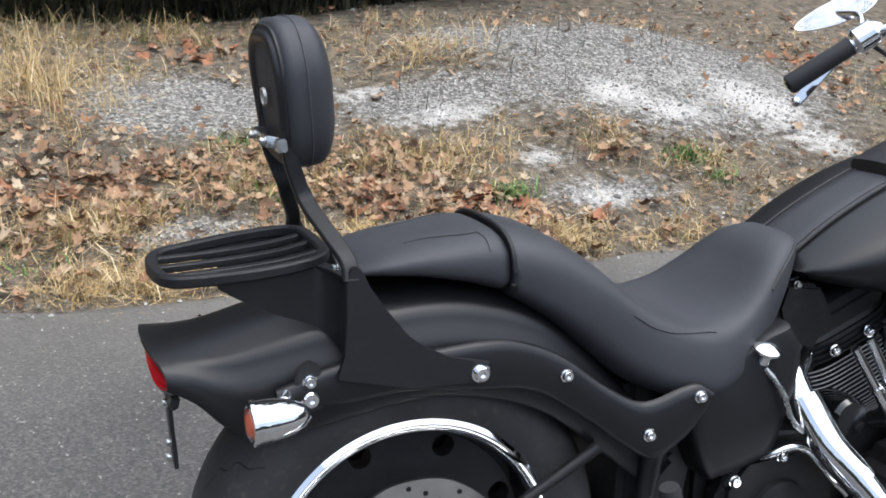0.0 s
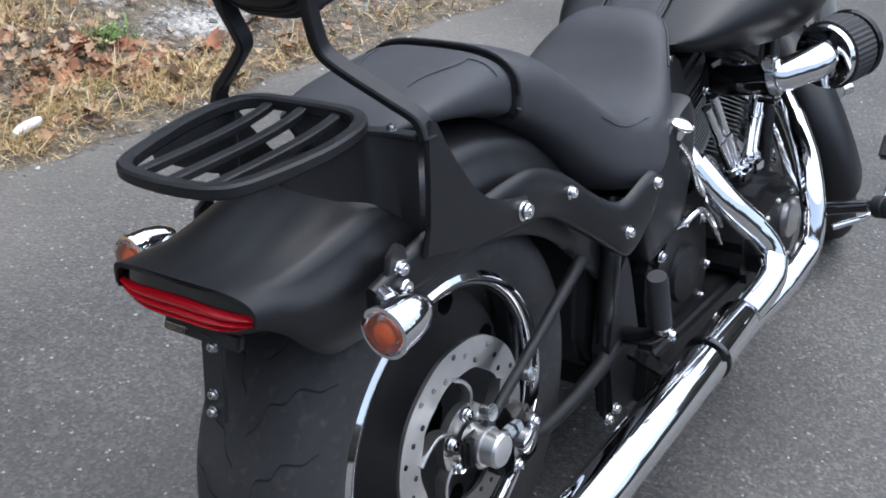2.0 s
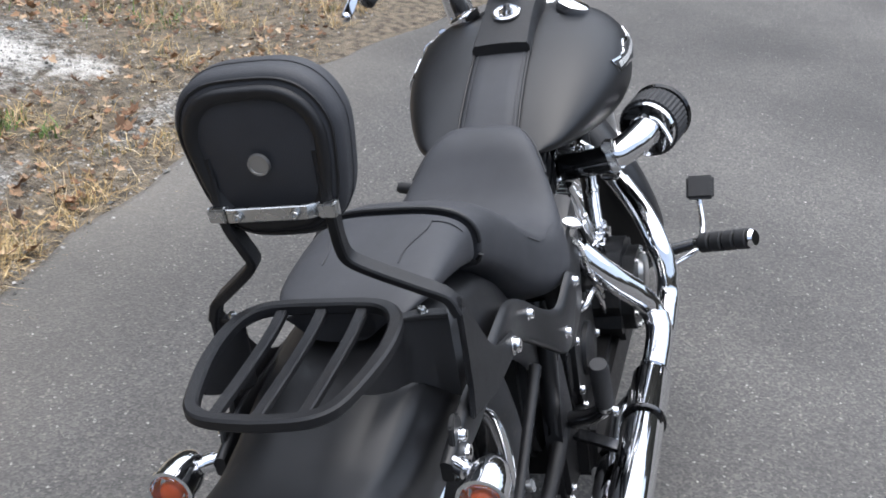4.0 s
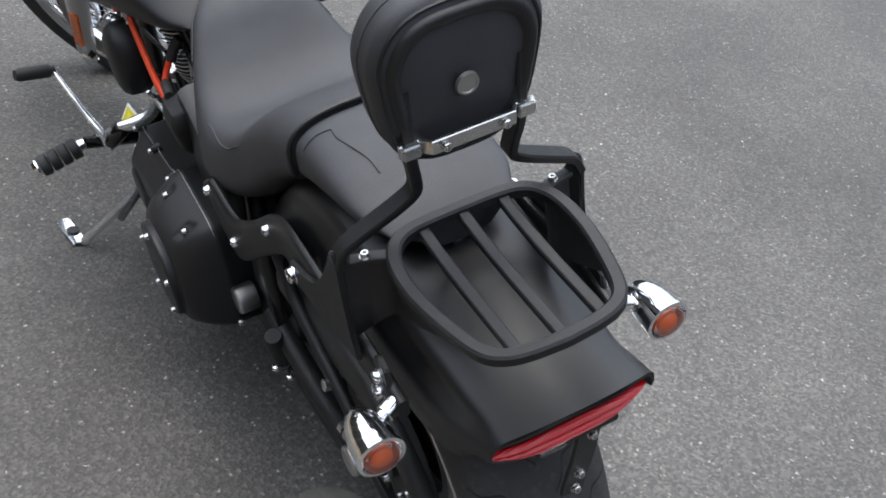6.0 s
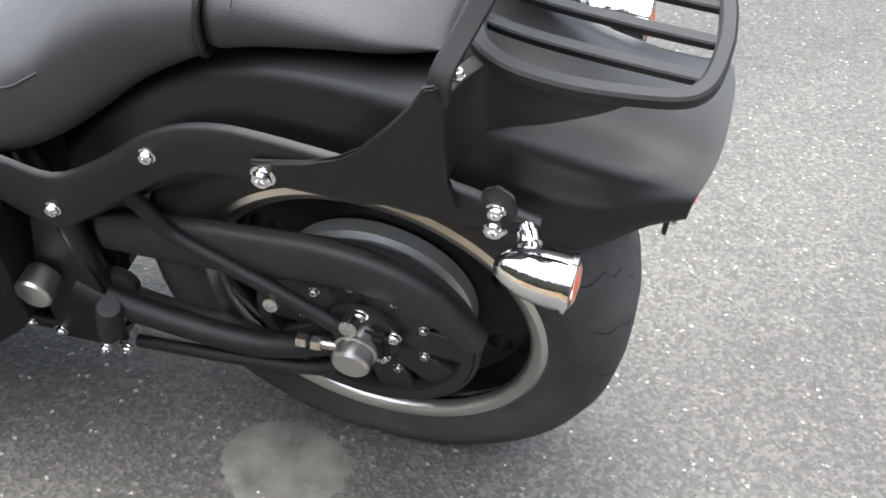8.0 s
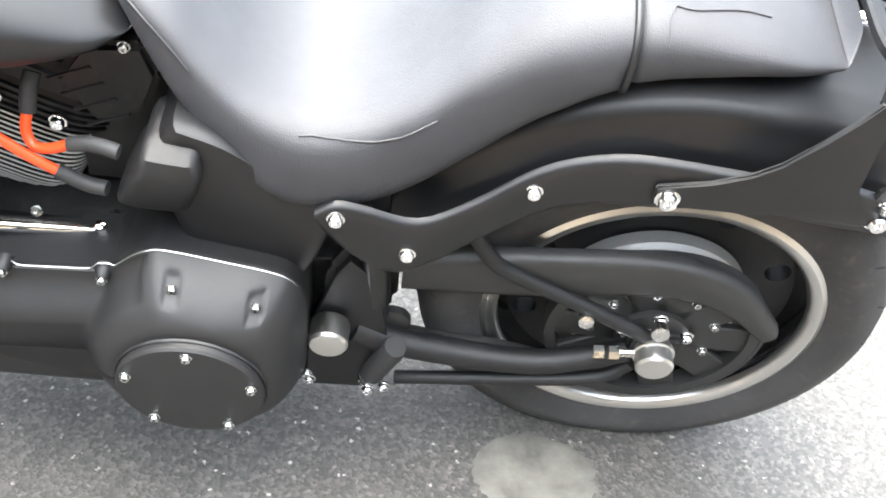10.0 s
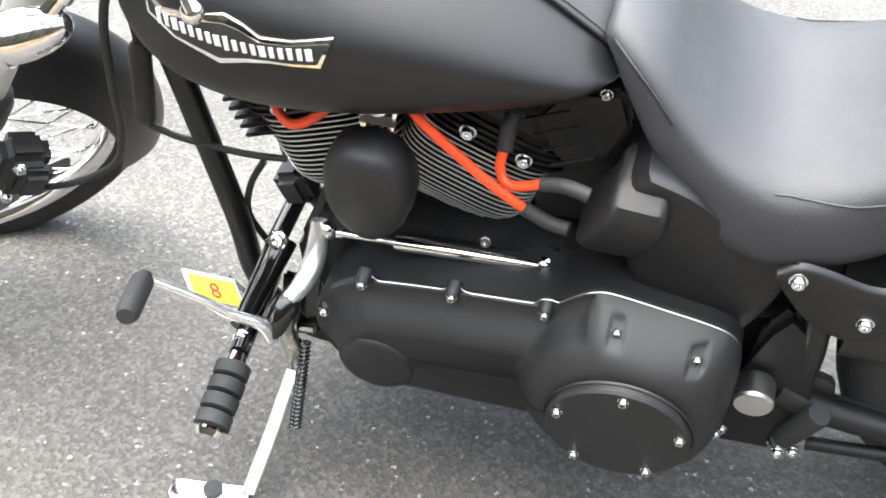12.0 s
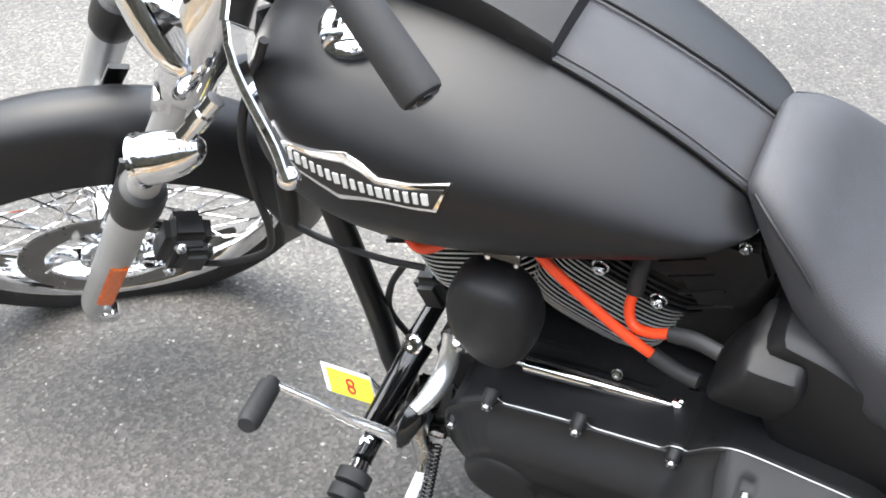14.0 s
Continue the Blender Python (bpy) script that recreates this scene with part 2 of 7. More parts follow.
    bp.inputs["Strength"].default_value, bp.inputs["Distance"].default_value = 0.5, 0.003
    l.new(stones.outputs["Distance"], bp.inputs["Height"])
    l.new(bp.outputs["Normal"], b.inputs["Normal"])
    return m


def ground_material():
    """Soil, grey gravel and white crushed stone, told apart by broad noise and by the heap's own colour layer."""
    m, n, l, b = material("soil_and_gravel")
    tc = n.new("ShaderNodeTexCoord")
    attr = n.new("ShaderNodeAttribute")
    attr.attribute_name = "gravel"
    grit = n.new("ShaderNodeTexVoronoi")
    grit.inputs["Scale"].default_value = 95
    l.new(tc.outputs["Object"], grit.inputs["Vector"])
    sep = n.new("ShaderNodeSeparateColor")
    l.new(grit.outputs["Color"], sep.inputs["Color"])
    stone = n.new("ShaderNodeValToRGB")
    e = stone.color_ramp.elements
    e[0].position, e[0].color = 0.0, (0.087, 0.082, 0.072, 1)
    e[1].position, e[1].color = 1.0, (0.475, 0.445, 0.392, 1)
    x = e.new(0.5)
    x.color = (0.212, 0.198, 0.172, 1)
    l.new(sep.outputs["Red"], stone.inputs["Fac"])
    soil_n = n.new("ShaderNodeTexNoise")
    soil_n.inputs["Scale"].default_value, soil_n.inputs["Detail"].default_value = 22, 9
    l.new(tc.outputs["Object"], soil_n.inputs["Vector"])
    soil = n.new("ShaderNodeValToRGB")
    e = soil.color_ramp.elements
    e[0].position, e[0].color = 0.3, (0.055, 0.044, 0.030, 1)
    e[1].position, e[1].color = 0.75, (0.27, 0.218, 0.152, 1)
    l.new(soil_n.outputs["Fac"], soil.inputs["Fac"])
    mix = n.new("ShaderNodeMix")
    mix.data_type = 'RGBA'
    rough_edge = n.new("ShaderNodeMath")
    rough_edge.operation = 'MULTIPLY_ADD'
    l.new(soil_n.outputs["Fac"], rough_edge.inputs[0])
    rough_edge.inputs[1].default_value = 0.9
    l.new(attr.outputs["Fac"], rough_edge.inputs[2])
    step = n.new("ShaderNodeMapRange")
    step.inputs["From Min"].default_value, step.inputs["From Max"].default_value = 0.78, 1.0
    l.new(rough_edge.outputs[0], step.inputs["Value"])
    l.new(step.outputs["Result"], mix.inputs["Factor"])
    l.new(soil.outputs["Color"], mix.inputs["A"])
    l.new(stone.outputs["Color"], mix.inputs["B"])
    white = n.new("ShaderNodeAttribute")
    white.attribute_name = "white"
    wn2 = n.new("ShaderNodeMath")
    wn2.operation = 'MULTIPLY_ADD'
    l.new(soil_n.outputs["Fac"], wn2.inputs[0])
    wn2.inputs[1].default_value = 1.3
    l.new(white.outputs["Fac"], wn2.inputs[2])
    wst = n.new("ShaderNodeMapRange")
    wst.inputs["From Min"].default_value, wst.inputs["From Max"].default_value = 1.02, 1.62
    l.new(wn2.outputs[0], wst.inputs["Value"])
    mix2 = n.new("ShaderNodeMix")
    mix2.data_type = 'RGBA'
    l.new(wst.outputs["Result"], mix2.inputs["Factor"])
    l.new(mix.outputs["Result"], mix2.inputs["A"])
    mix2.inputs["B"].default_value = (0.58, 0.55, 0.50, 1)
    l.new(mix2.outputs["Result"], b.inputs["Base Color"])
    b.inputs["Roughness"].default_value = 0.9
    bp = n.new("ShaderNodeBump")
    bp.inputs["Strength"].default_value, bp.inputs["Distance"].default_value = 0.9, 0.015
    l.new(grit.outputs["Distance"], bp.inputs["Height"])
    l.new(bp.outputs["Normal"], b.inputs["Normal"])
    return m


def island_material(name, colors, rough=0.8):
    """Many small pieces in one mesh, each with its own tint."""
    m, n, l, b = material(name)
    g = n.new("ShaderNodeNewGeometry")
    r = n.new("ShaderNodeValToRGB")
    e = r.color_ramp.elements
    e[0].position, e[0].color = 0.0, (*colors[0], 1)
    e[1].position, e[1].color = 1.0, (*colors[-1], 1)
    for i, c in enumerate(colors[1:-1], 1):
        x = e.new(i / (len(colors) - 1))
        x.color = (*c, 1)
    l.new(g.outputs["Random Per Island"], r.inputs["Fac"])
    tc, t = n.new("ShaderNodeTexCoord"), n.new("ShaderNodeTexNoise")
    t.inputs["Scale"].default_value = 45
    l.new(tc.outputs["Object"], t.inputs["Vector"])
    mr = n.new("ShaderNodeMapRange")
    mr.inputs["To Min"].default_value, mr.inputs["To Max"].default_value = 0.55, 1.4
    l.new(t.outputs["Fac"], mr.inputs["Value"])
    mul = n.new("ShaderNodeMix")
    mul.data_type, mul.blend_type = 'RGBA', 'MULTIPLY'
    mul.inputs["Factor"].default_value = 1.0
    l.new(r.outputs["Color"], mul.inputs["A"])
    l.new(mr.outputs["Result"], mul.inputs["B"])
    l.new(mul.outputs["Result"], b.inputs["Base Color"])
    b.inputs["Roughness"].default_value = rough
    return m


ASPHALT = asphalt_material()
GROUND = ground_material()
STRAW = island_material("dry_straw_grass", [(0.22, 0.14, 0.05), (0.56, 0.40, 0.17), (0.36, 0.23, 0.09), (0.74, 0.57, 0.30), (0.28, 0.17, 0.065), (0.80, 0.66, 0.42)])
GREEN = island_material("green_weed", [(0.06, 0.12, 0.02), (0.19, 0.30, 0.08), (0.11, 0.19, 0.04)])
OLIVE = island_material("olive_grass", [(0.11, 0.12, 0.035), (0.19, 0.18, 0.06), (0.28, 0.22, 0.09)])
DEAD = island_material("dead_oak_leaves", [(0.05, 0.029, 0.018), (0.23, 0.122, 0.060), (0.42, 0.27, 0.15), (0.12, 0.060, 0.033), (0.48, 0.335, 0.205), (0.29, 0.15, 0.075), (0.09, 0.051, 0.031), (0.54, 0.42, 0.28)])
RED_LEAF = island_material("rust_red_leaves", [(0.22, 0.085, 0.042), (0.36, 0.16, 0.08), (0.28, 0.10, 0.05)])
PEBBLE = island_material("grey_crushed_stone", [(0.11, 0.105, 0.094), (0.25, 0.238, 0.214), (0.16, 0.152, 0.136), (0.36, 0.343, 0.31), (0.56, 0.54, 0.495)])
TWIG = island_material("grey_brown_twigs", [(0.07, 0.055, 0.04), (0.13, 0.10, 0.07)])
WOOD_LEAF = island_material("dark_wood_foliage", [(0.015, 0.018, 0.010), (0.035, 0.036, 0.016), (0.02, 0.022, 0.012), (0.07, 0.062, 0.028)])
FAR_WOOD = surface("far_bare_trees", (0.045, 0.042, 0.032), rough=0.95, vary=0.6, scale=1.2, grain=0.9, grain_scale=6)
BARK = surface("grey_bark", (0.06, 0.05, 0.04), rough=0.9, vary=0.4, scale=12, grain=0.8, grain_scale=40)


# ---- mesh helpers ----
def finish(name, bm, mat, sharp=35.0):
    bmesh.ops.recalc_face_normals(bm, faces=bm.faces)
    me = bpy.data.meshes.new(name)
    bm.to_mesh(me)
    bm.free()
    for p in me.polygons:
        p.use_smooth = True
    me.set_sharp_from_angle(angle=radians(sharp))
    me.materials.append(mat)
    return me


def part(name, bm, mat, parent, label="", sharp=35.0):
    ob = new(name, finish(name, bm, mat, sharp))
    ob.parent = parent
    if label:
        ob["label"] = label
    return ob


def shared(name, me, parent, m, label=""):
    ob = new(name, me)
    ob.parent = parent
    ob.matrix_basis = m
    if label:
        ob["label"] = label
    return ob


def loft(bm, rings, cap=True, closed_ring=True, loop=False):
    """Skin of rings of points, one after the other."""
    vs = [[bm.verts.new(p) for p in ring] for ring in rings]
    n = len(vs[0])
    pairs = list(zip(vs, vs[1:])) + ([(vs[-1], vs[0])] if loop else [])
    for a, b in pairs:
        for i in range(n if closed_ring else n - 1):
            j = (i + 1) % n
            try:
                bm.faces.new((a[i], a[j], b[j], b[i]))
            except ValueError:
                pass
    if cap and closed_ring and not loop:
        bm.faces.new(vs[0][::-1])
        bm.faces.new(vs[-1])
    return bm


def smooth_line(pts, n=8):
    """A Catmull-Rom line through points."""
    p = [Vector(q) for q in pts]
    if len(p) < 3:
        return p
    p = [2 * p[0] - p[1]] + p + [2 * p[-1] - p[-2]]
    out = []
    for i in range(1, len(p) - 2):
        a, b, c, d = p[i - 1:i + 3]
        for k in range(n):
            t = k / n
            out.append(0.5 * (2 * b + (c - a) * t + (2 * a - 5 * b + 4 * c - d) * t * t + (3 * b - a - 3 * c + d) * t ** 3))
    out.append(p[-2])
    return out


def tube(bm, pts, r, n=12, smooth=0, flat=None, cap=True):
    """A round bar along points; r a number or one for each point; flat=(wide, tall, side): a flat bar."""
    p = smooth_line(pts, smooth) if smooth else [Vector(q) for q in pts]
    rs = r if isinstance(r, (list, tuple)) else [r] * len(p)
    if len(rs) != len(p):
        rs = [float(v) for v in np.interp(np.linspace(0, 1, len(p)), np.linspace(0, 1, len(rs)), rs)]
    side = Vector(flat[2]) if flat else None
    rings, up = [], None
    for i, q in enumerate(p):
        d = (p[min(i + 1, len(p) - 1)] - p[max(i - 1, 0)]).normalized()
        if side:
            u = (side - d * side.dot(d)).normalized()
        else:
            if up is None:
                up = Vector((0, 0, 1)) if abs(d.z) < 0.9 else Vector((0, 1, 0))
            u = (up - d * up.dot(d)).normalized()
            up = u
        v = d.cross(u)
        if flat:
            w, h = flat[0] / 2, flat[1] / 2
            c = min(w, h) * 0.35
            rings.append([q + u * a + v * b for a, b in ((w - c, h), (w, h - c), (w, c - h), (w - c, -h), (c - w, -h), (-w, c - h), (-w, h - c), (c - w, h))])
        else:
            rings.append([q + rs[i] * (u * math.cos(2 * math.pi * k / n) + v * math.sin(2 * math.pi * k / n)) for k in range(n)])
    return loft(bm, rings, cap)


def lathe(bm, profile, m=Matrix(), n=48, cap=True, loop=False):
    """Turns (radius, height) pairs round the z axis of m."""
    rings = [[m @ Vector((max(r, 1e-5) * math.cos(2 * math.pi * k / n), max(r, 1e-5) * math.sin(2 * math.pi * k / n), h)) for k in range(n)] for r, h in profile]
    return loft(bm, rings, cap=cap, loop=loop)


def axis(at, way):
    """A pose whose z axis points along way."""
    return Matrix.Translation(at) @ Vector(way).to_track_quat('Z', 'Y').to_matrix().to_4x4()


def prism(bm, poly, y0, y1, bevel=0.0, seg=2):
    """An outline in x and z, made thick from y0 to y1."""
    a = [bm.verts.new((x, y0, z)) for x, z in poly]
    b = [bm.verts.new((x, y1, z)) for x, z in poly]
    n = len(poly)
    bm.faces.new(a)
    bm.faces.new(b[::-1])
    for i in range(n):
        bm.faces.new((a[i], b[i], b[(i + 1) % n], a[(i + 1) % n]))
    if bevel:
        bmesh.ops.bevel(bm, geom=[e for e in bm.edges if e.calc_length() > 0], offset=bevel, segments=seg, affect='EDGES', clamp_overlap=True)
    return bm


def box(bm, size, m=Matrix(), bevel=0.003, seg=2):
    r = bmesh.ops.create_cube(bm, size=1.0, matrix=m @ Matrix.Diagonal((*size, 1)))
    if bevel:
        es = list({e for v in r["verts"] for e in v.link_edges})
        bmesh.ops.bevel(bm, geom=es, offset=bevel, segments=seg, affect='EDGES', clamp_overlap=True)
    return bm


def curve(xs, ys):
    """A smooth function through a few values."""
    xs, ys = list(xs), list(ys)

    def f(x):
        if x <= xs[0]:
            return ys[0]
        if x >= xs[-1]:
            return ys[-1]
        i = max(k for k in range(len(xs)) if xs[k] <= x)
        i = min(i, len(xs) - 2)
        h = xs[i + 1] - xs[i]
        t = (x - xs[i]) / h

        def slope(k):
            if k == 0:
                return (ys[1] - ys[0]) / (xs[1] - xs[0])
            if k == len(xs) - 1:
                return (ys[-1] - ys[-2]) / (xs[-1] - xs[-2])
            return (ys[k + 1] - ys[k - 1]) / (xs[k + 1] - xs[k - 1])
        a, b = slope(i) * h, slope(i + 1) * h
        return (2 * t ** 3 - 3 * t * t + 1) * ys[i] + (t ** 3 - 2 * t * t + t) * a + (-2 * t ** 3 + 3 * t * t) * ys[i + 1] + (t ** 3 - t * t) * b
    return f


def bolt_mesh(name, r, h, mat):
    """A domed socket bolt on a washer, its head along z."""
    bm = bmesh.new()
    lathe(bm, [(r * 1.25, 0), (r * 1.25, h * 0.2), (r, h * 0.22), (r, h * 0.75), (r * 0.82, h), (r * 0.42, h), (r * 0.40, h * 0.55), (0.0001, h * 0.55)], n=14)
    return finish(name, bm, mat)


# ---- the ground, the asphalt and the verge ----
EDGE = 1.50


def edge_y(x):
    """Where the asphalt ends towards the verge."""
    bend = 0.0 if x < 2.6 else -0.55 * min(x - 2.6, 2.0) ** 1.2 * 0.4
    return EDGE + 0.05 * noise.noise((x * 1.7, 0.3, 0)) + 0.03 * noise.noise((x * 6.0, 4.3, 0)) + bend


def heap(x, y):
    """Height of the verge: a low gravel heap and lumpy soil."""
    d = max(0.0, y - edge_y(x))
    k = min(1.0, d / 0.5)
    lump = 0.05 * noise.noise((x * 1.3, y * 1.3, 1)) + 0.02 * noise.noise((x * 5, y * 5, 2))
    mound = 0.16 * math.exp(-((x - 2.0) / 0.9) ** 2 - ((y - 3.3) / 0.8) ** 2)
    return (lump * 0.6 + mound + 0.015) * k - 0.012 * (1 - k)


def blob(x, y, cx, cy, rx, ry):
    return math.exp(-((x - cx) / rx) ** 2 - ((y - cy) / ry) ** 2)


def patches(x, y, spots):
    return sum(k * blob(x, y, cx, cy, rx, ry) for cx, cy, rx, ry, k in spots)


def gravel_at(x, y):
    """Grey crushed stone: the heap, the bare patch beyond the leaves and smaller spills."""
    return min(1.0, patches(x, y, ((2.3, 2.95, 0.80, 0.70, 0.95), (0.10, 3.08, 0.44, 0.40, 1.0), (1.45, 1.98, 0.30, 0.12, 0.7), (0.0, 1.86, 0.30, 0.12, 0.75), (1.55, 3.6, 0.40, 0.25, 0.7),
                                   (1.05, 2.85, 0.40, 0.24, 0.7), (2.4, 1.75, 0.9, 0.12, 0.5))))


def white_at(x, y):
    """Pale stone dust on the heap and in trodden spots."""
    return min(1.0, patches(x, y, ((2.55, 2.62, 0.20, 0.26, 0.95), (2.06, 2.54, 0.16, 0.12, 0.9), (1.87, 2.74, 0.13, 0.12, 0.8), (2.62, 2.23, 0.18, 0.16, 0.8), (1.42, 1.95, 0.15, 0.10, 0.95), (1.34, 2.29, 0.15, 0.10, 0.85),
                                   (0.85, 3.04, 0.16, 0.08, 0.85), (1.10, 2.70, 0.28, 0.12, 0.85), (2.2, 2.9, 0.6, 0.4, 0.42))))


def litter_at(x, y):
    """Thick drifts of fallen leaves."""
    return min(1.0, patches(x, y, ((-0.45, 2.40, 0.26, 0.26, 1.0), (-0.10, 2.28, 0.24, 0.20, 1.0), (0.20, 3.72, 0.30, 0.16, 1.0), (0.62, 2.06, 0.26, 0.13, 0.9), (0.92, 1.96, 0.22, 0.12, 0.9),
                                   (1.72, 2.27, 0.10, 0.08, 1.0), (1.10, 1.78, 0.26, 0.10, 0.7), (-0.35, 1.78, 0.35, 0.12, 0.5), (-1.3, 2.2, 0.6, 0.3, 0.7), (3.1, 3.2, 0.5, 0.6, 0.6), (2.0, 1.85, 0.35, 0.10, 0.5))))


def straw_at(x, y):
    """Matted tufts of dry grass."""
    return min(1.0, patches(x, y, ((-0.42, 3.30, 0.28, 0.40, 1.0), (-0.28, 1.98, 0.22, 0.12, 0.9), (0.22, 2.42, 0.24, 0.14, 0.9), (0.36, 2.15, 0.14, 0.12, 0.8), (0.66, 2.34, 0.20, 0.13, 1.0), (1.02, 2.32, 0.18, 0.14, 1.0),
                                   (1.22, 3.42, 0.24, 0.20, 1.0), (1.62, 2.37, 0.09, 0.08, 1.0), (1.14, 1.64, 0.12, 0.09, 1.0), (1.29, 2.62, 0.07, 0.06, 0.6), (-0.30, 1.62, 0.22, 0.08, 0.8), (0.45, 1.72, 0.5, 0.10, 0.8),
                                   (-1.3, 1.8, 0.6, 0.25, 0.8), (0.8, 1.72, 0.3, 0.08, 0.6))))


def build_ground():
    xs = sorted(set([-300, -120, -50, -25, -14, -9, -6, -4, -3] + [round(-2.4 + 0.06 * i, 3) for i in range(115)] + [5, 6, 8, 11, 16, 28, 55, 130, 300]))
    ys = sorted(set([-300, -120, -50, -25, -12, -6, -3, -1, 0.5] + [round(1.3 + 0.06 * i, 3) for i in range(70)] + [6, 7, 9, 12, 18, 30, 60, 130, 300]))
    verts = [(x, y, heap(x, y) if y > 0.6 else -0.012) for y in ys for x in xs]
    nx = len(xs)
    faces = [(j * nx + i, j * nx + i + 1, (j + 1) * nx + i + 1, (j + 1) * nx + i) for j in range(len(ys) - 1) for i in range(nx - 1)]
    me = bpy.data.meshes.new("ground")
    me.from_pydata(verts, [], faces)
    for p in me.polygons:
        p.use_smooth = True
    for key, fn in (("gravel", gravel_at), ("white", white_at)):
        at = me.attributes.new(key, 'FLOAT', 'POINT')
        at.data.foreach_set("value", [fn(v[0], v[1]) for v in verts])
    me.materials.append(GROUND)
    tagged(new("ground", me), "soil verge with grey gravel and white crushed stone", "ground", kind="structure")


def build_road():
    xs = [-300, -100, -40, -20, -10, -6, -4] + [round(-3 + 0.08 * i, 3) for i in range(95)] + [5, 6, 8, 12, 20, 40, 100, 300]
    bm = bmesh.new()
    rows = []
    for x in xs:
        e = edge_y(x)
        rows.append([bm.verts.new((x, y, z)) for y, z in ((e + 0.015, -0.03), (e, -0.004), (e - 0.03, 0.0), (0, 0), (-3, 0), (-20, 0), (-300, 0))])
    for a, b in zip(rows, rows[1:]):
        for i in range(len(a) - 1):
            bm.faces.new((a[i], b[i], b[i + 1], a[i + 1]))
    tagged(new("road", finish("road", bm, ASPHALT, 60)), "worn grey asphalt with pale stone chips and a crumbling edge", "asphalt", kind="structure")


build_ground()
build_road()


# ---- the motorcycle: x ahead, y to its left, z up from the ground; it leans on its side stand ----
LEAN = 12.97
bike = tagged(new("motorcycle"), "satin black cruiser motorcycle with chrome pipes leaning on its stand", "motorcycle")
bike.matrix_basis = pose(0, 0, -0.003, -LEAN)
Y = Vector((0, 1, 0))
BIG_BOLT = bolt_mesh("bolt", 0.0115, 0.011, CHROME)
MID_BOLT = bolt_mesh("bolt", 0.0085, 0.009, CHROME)
SMALL_BOLT = bolt_mesh("bolt", 0.0058, 0.007, STEEL)


def bolt(me, at, way, parent):
    return shared("bolt", me, parent, axis(at, way), "")


def ystrut(x):
    return curve([-0.25, -0.1, 0.08, 0.2, 0.34, 0.46], [0.146, 0.150, 0.150, 0.146, 0.172, 0.178])(x)


def band(bm, low, high, y_of, thick, s, n=40):
    """A cover that runs between two lines in x and z, rounded along its edges, on the side s."""
    lo, hi = [Vector((x, 0, z)) for x, z in low], [Vector((x, 0, z)) for x, z in high]
    lo, hi = smooth_line(lo, 8), smooth_line(hi, 8)

    def at(line, f):
        f *= len(line) - 1
        i = min(int(f), len(line) - 2)
        return line[i].lerp(line[i + 1], f - i)
    rings = []
    for k in range(n + 1):
        a, b = at(lo, k / n), at(hi, k / n)
        ring = []
        for f, d in ((0, 0), (0.0, 0.6), (0.06, 0.92), (0.16, 1), (0.5, 1.06), (0.8, 1.0), (0.92, 0.8), (0.98, 0.45), (1, 0), (0.9, -0.3), (0.5, -0.3), (0.1, -0.3)):
            q = a.lerp(b, f)
            ring.append((q.x, s * (y_of(q.x) + thick * d), q.z))
        rings.append(ring)
    return loft(bm, rings)


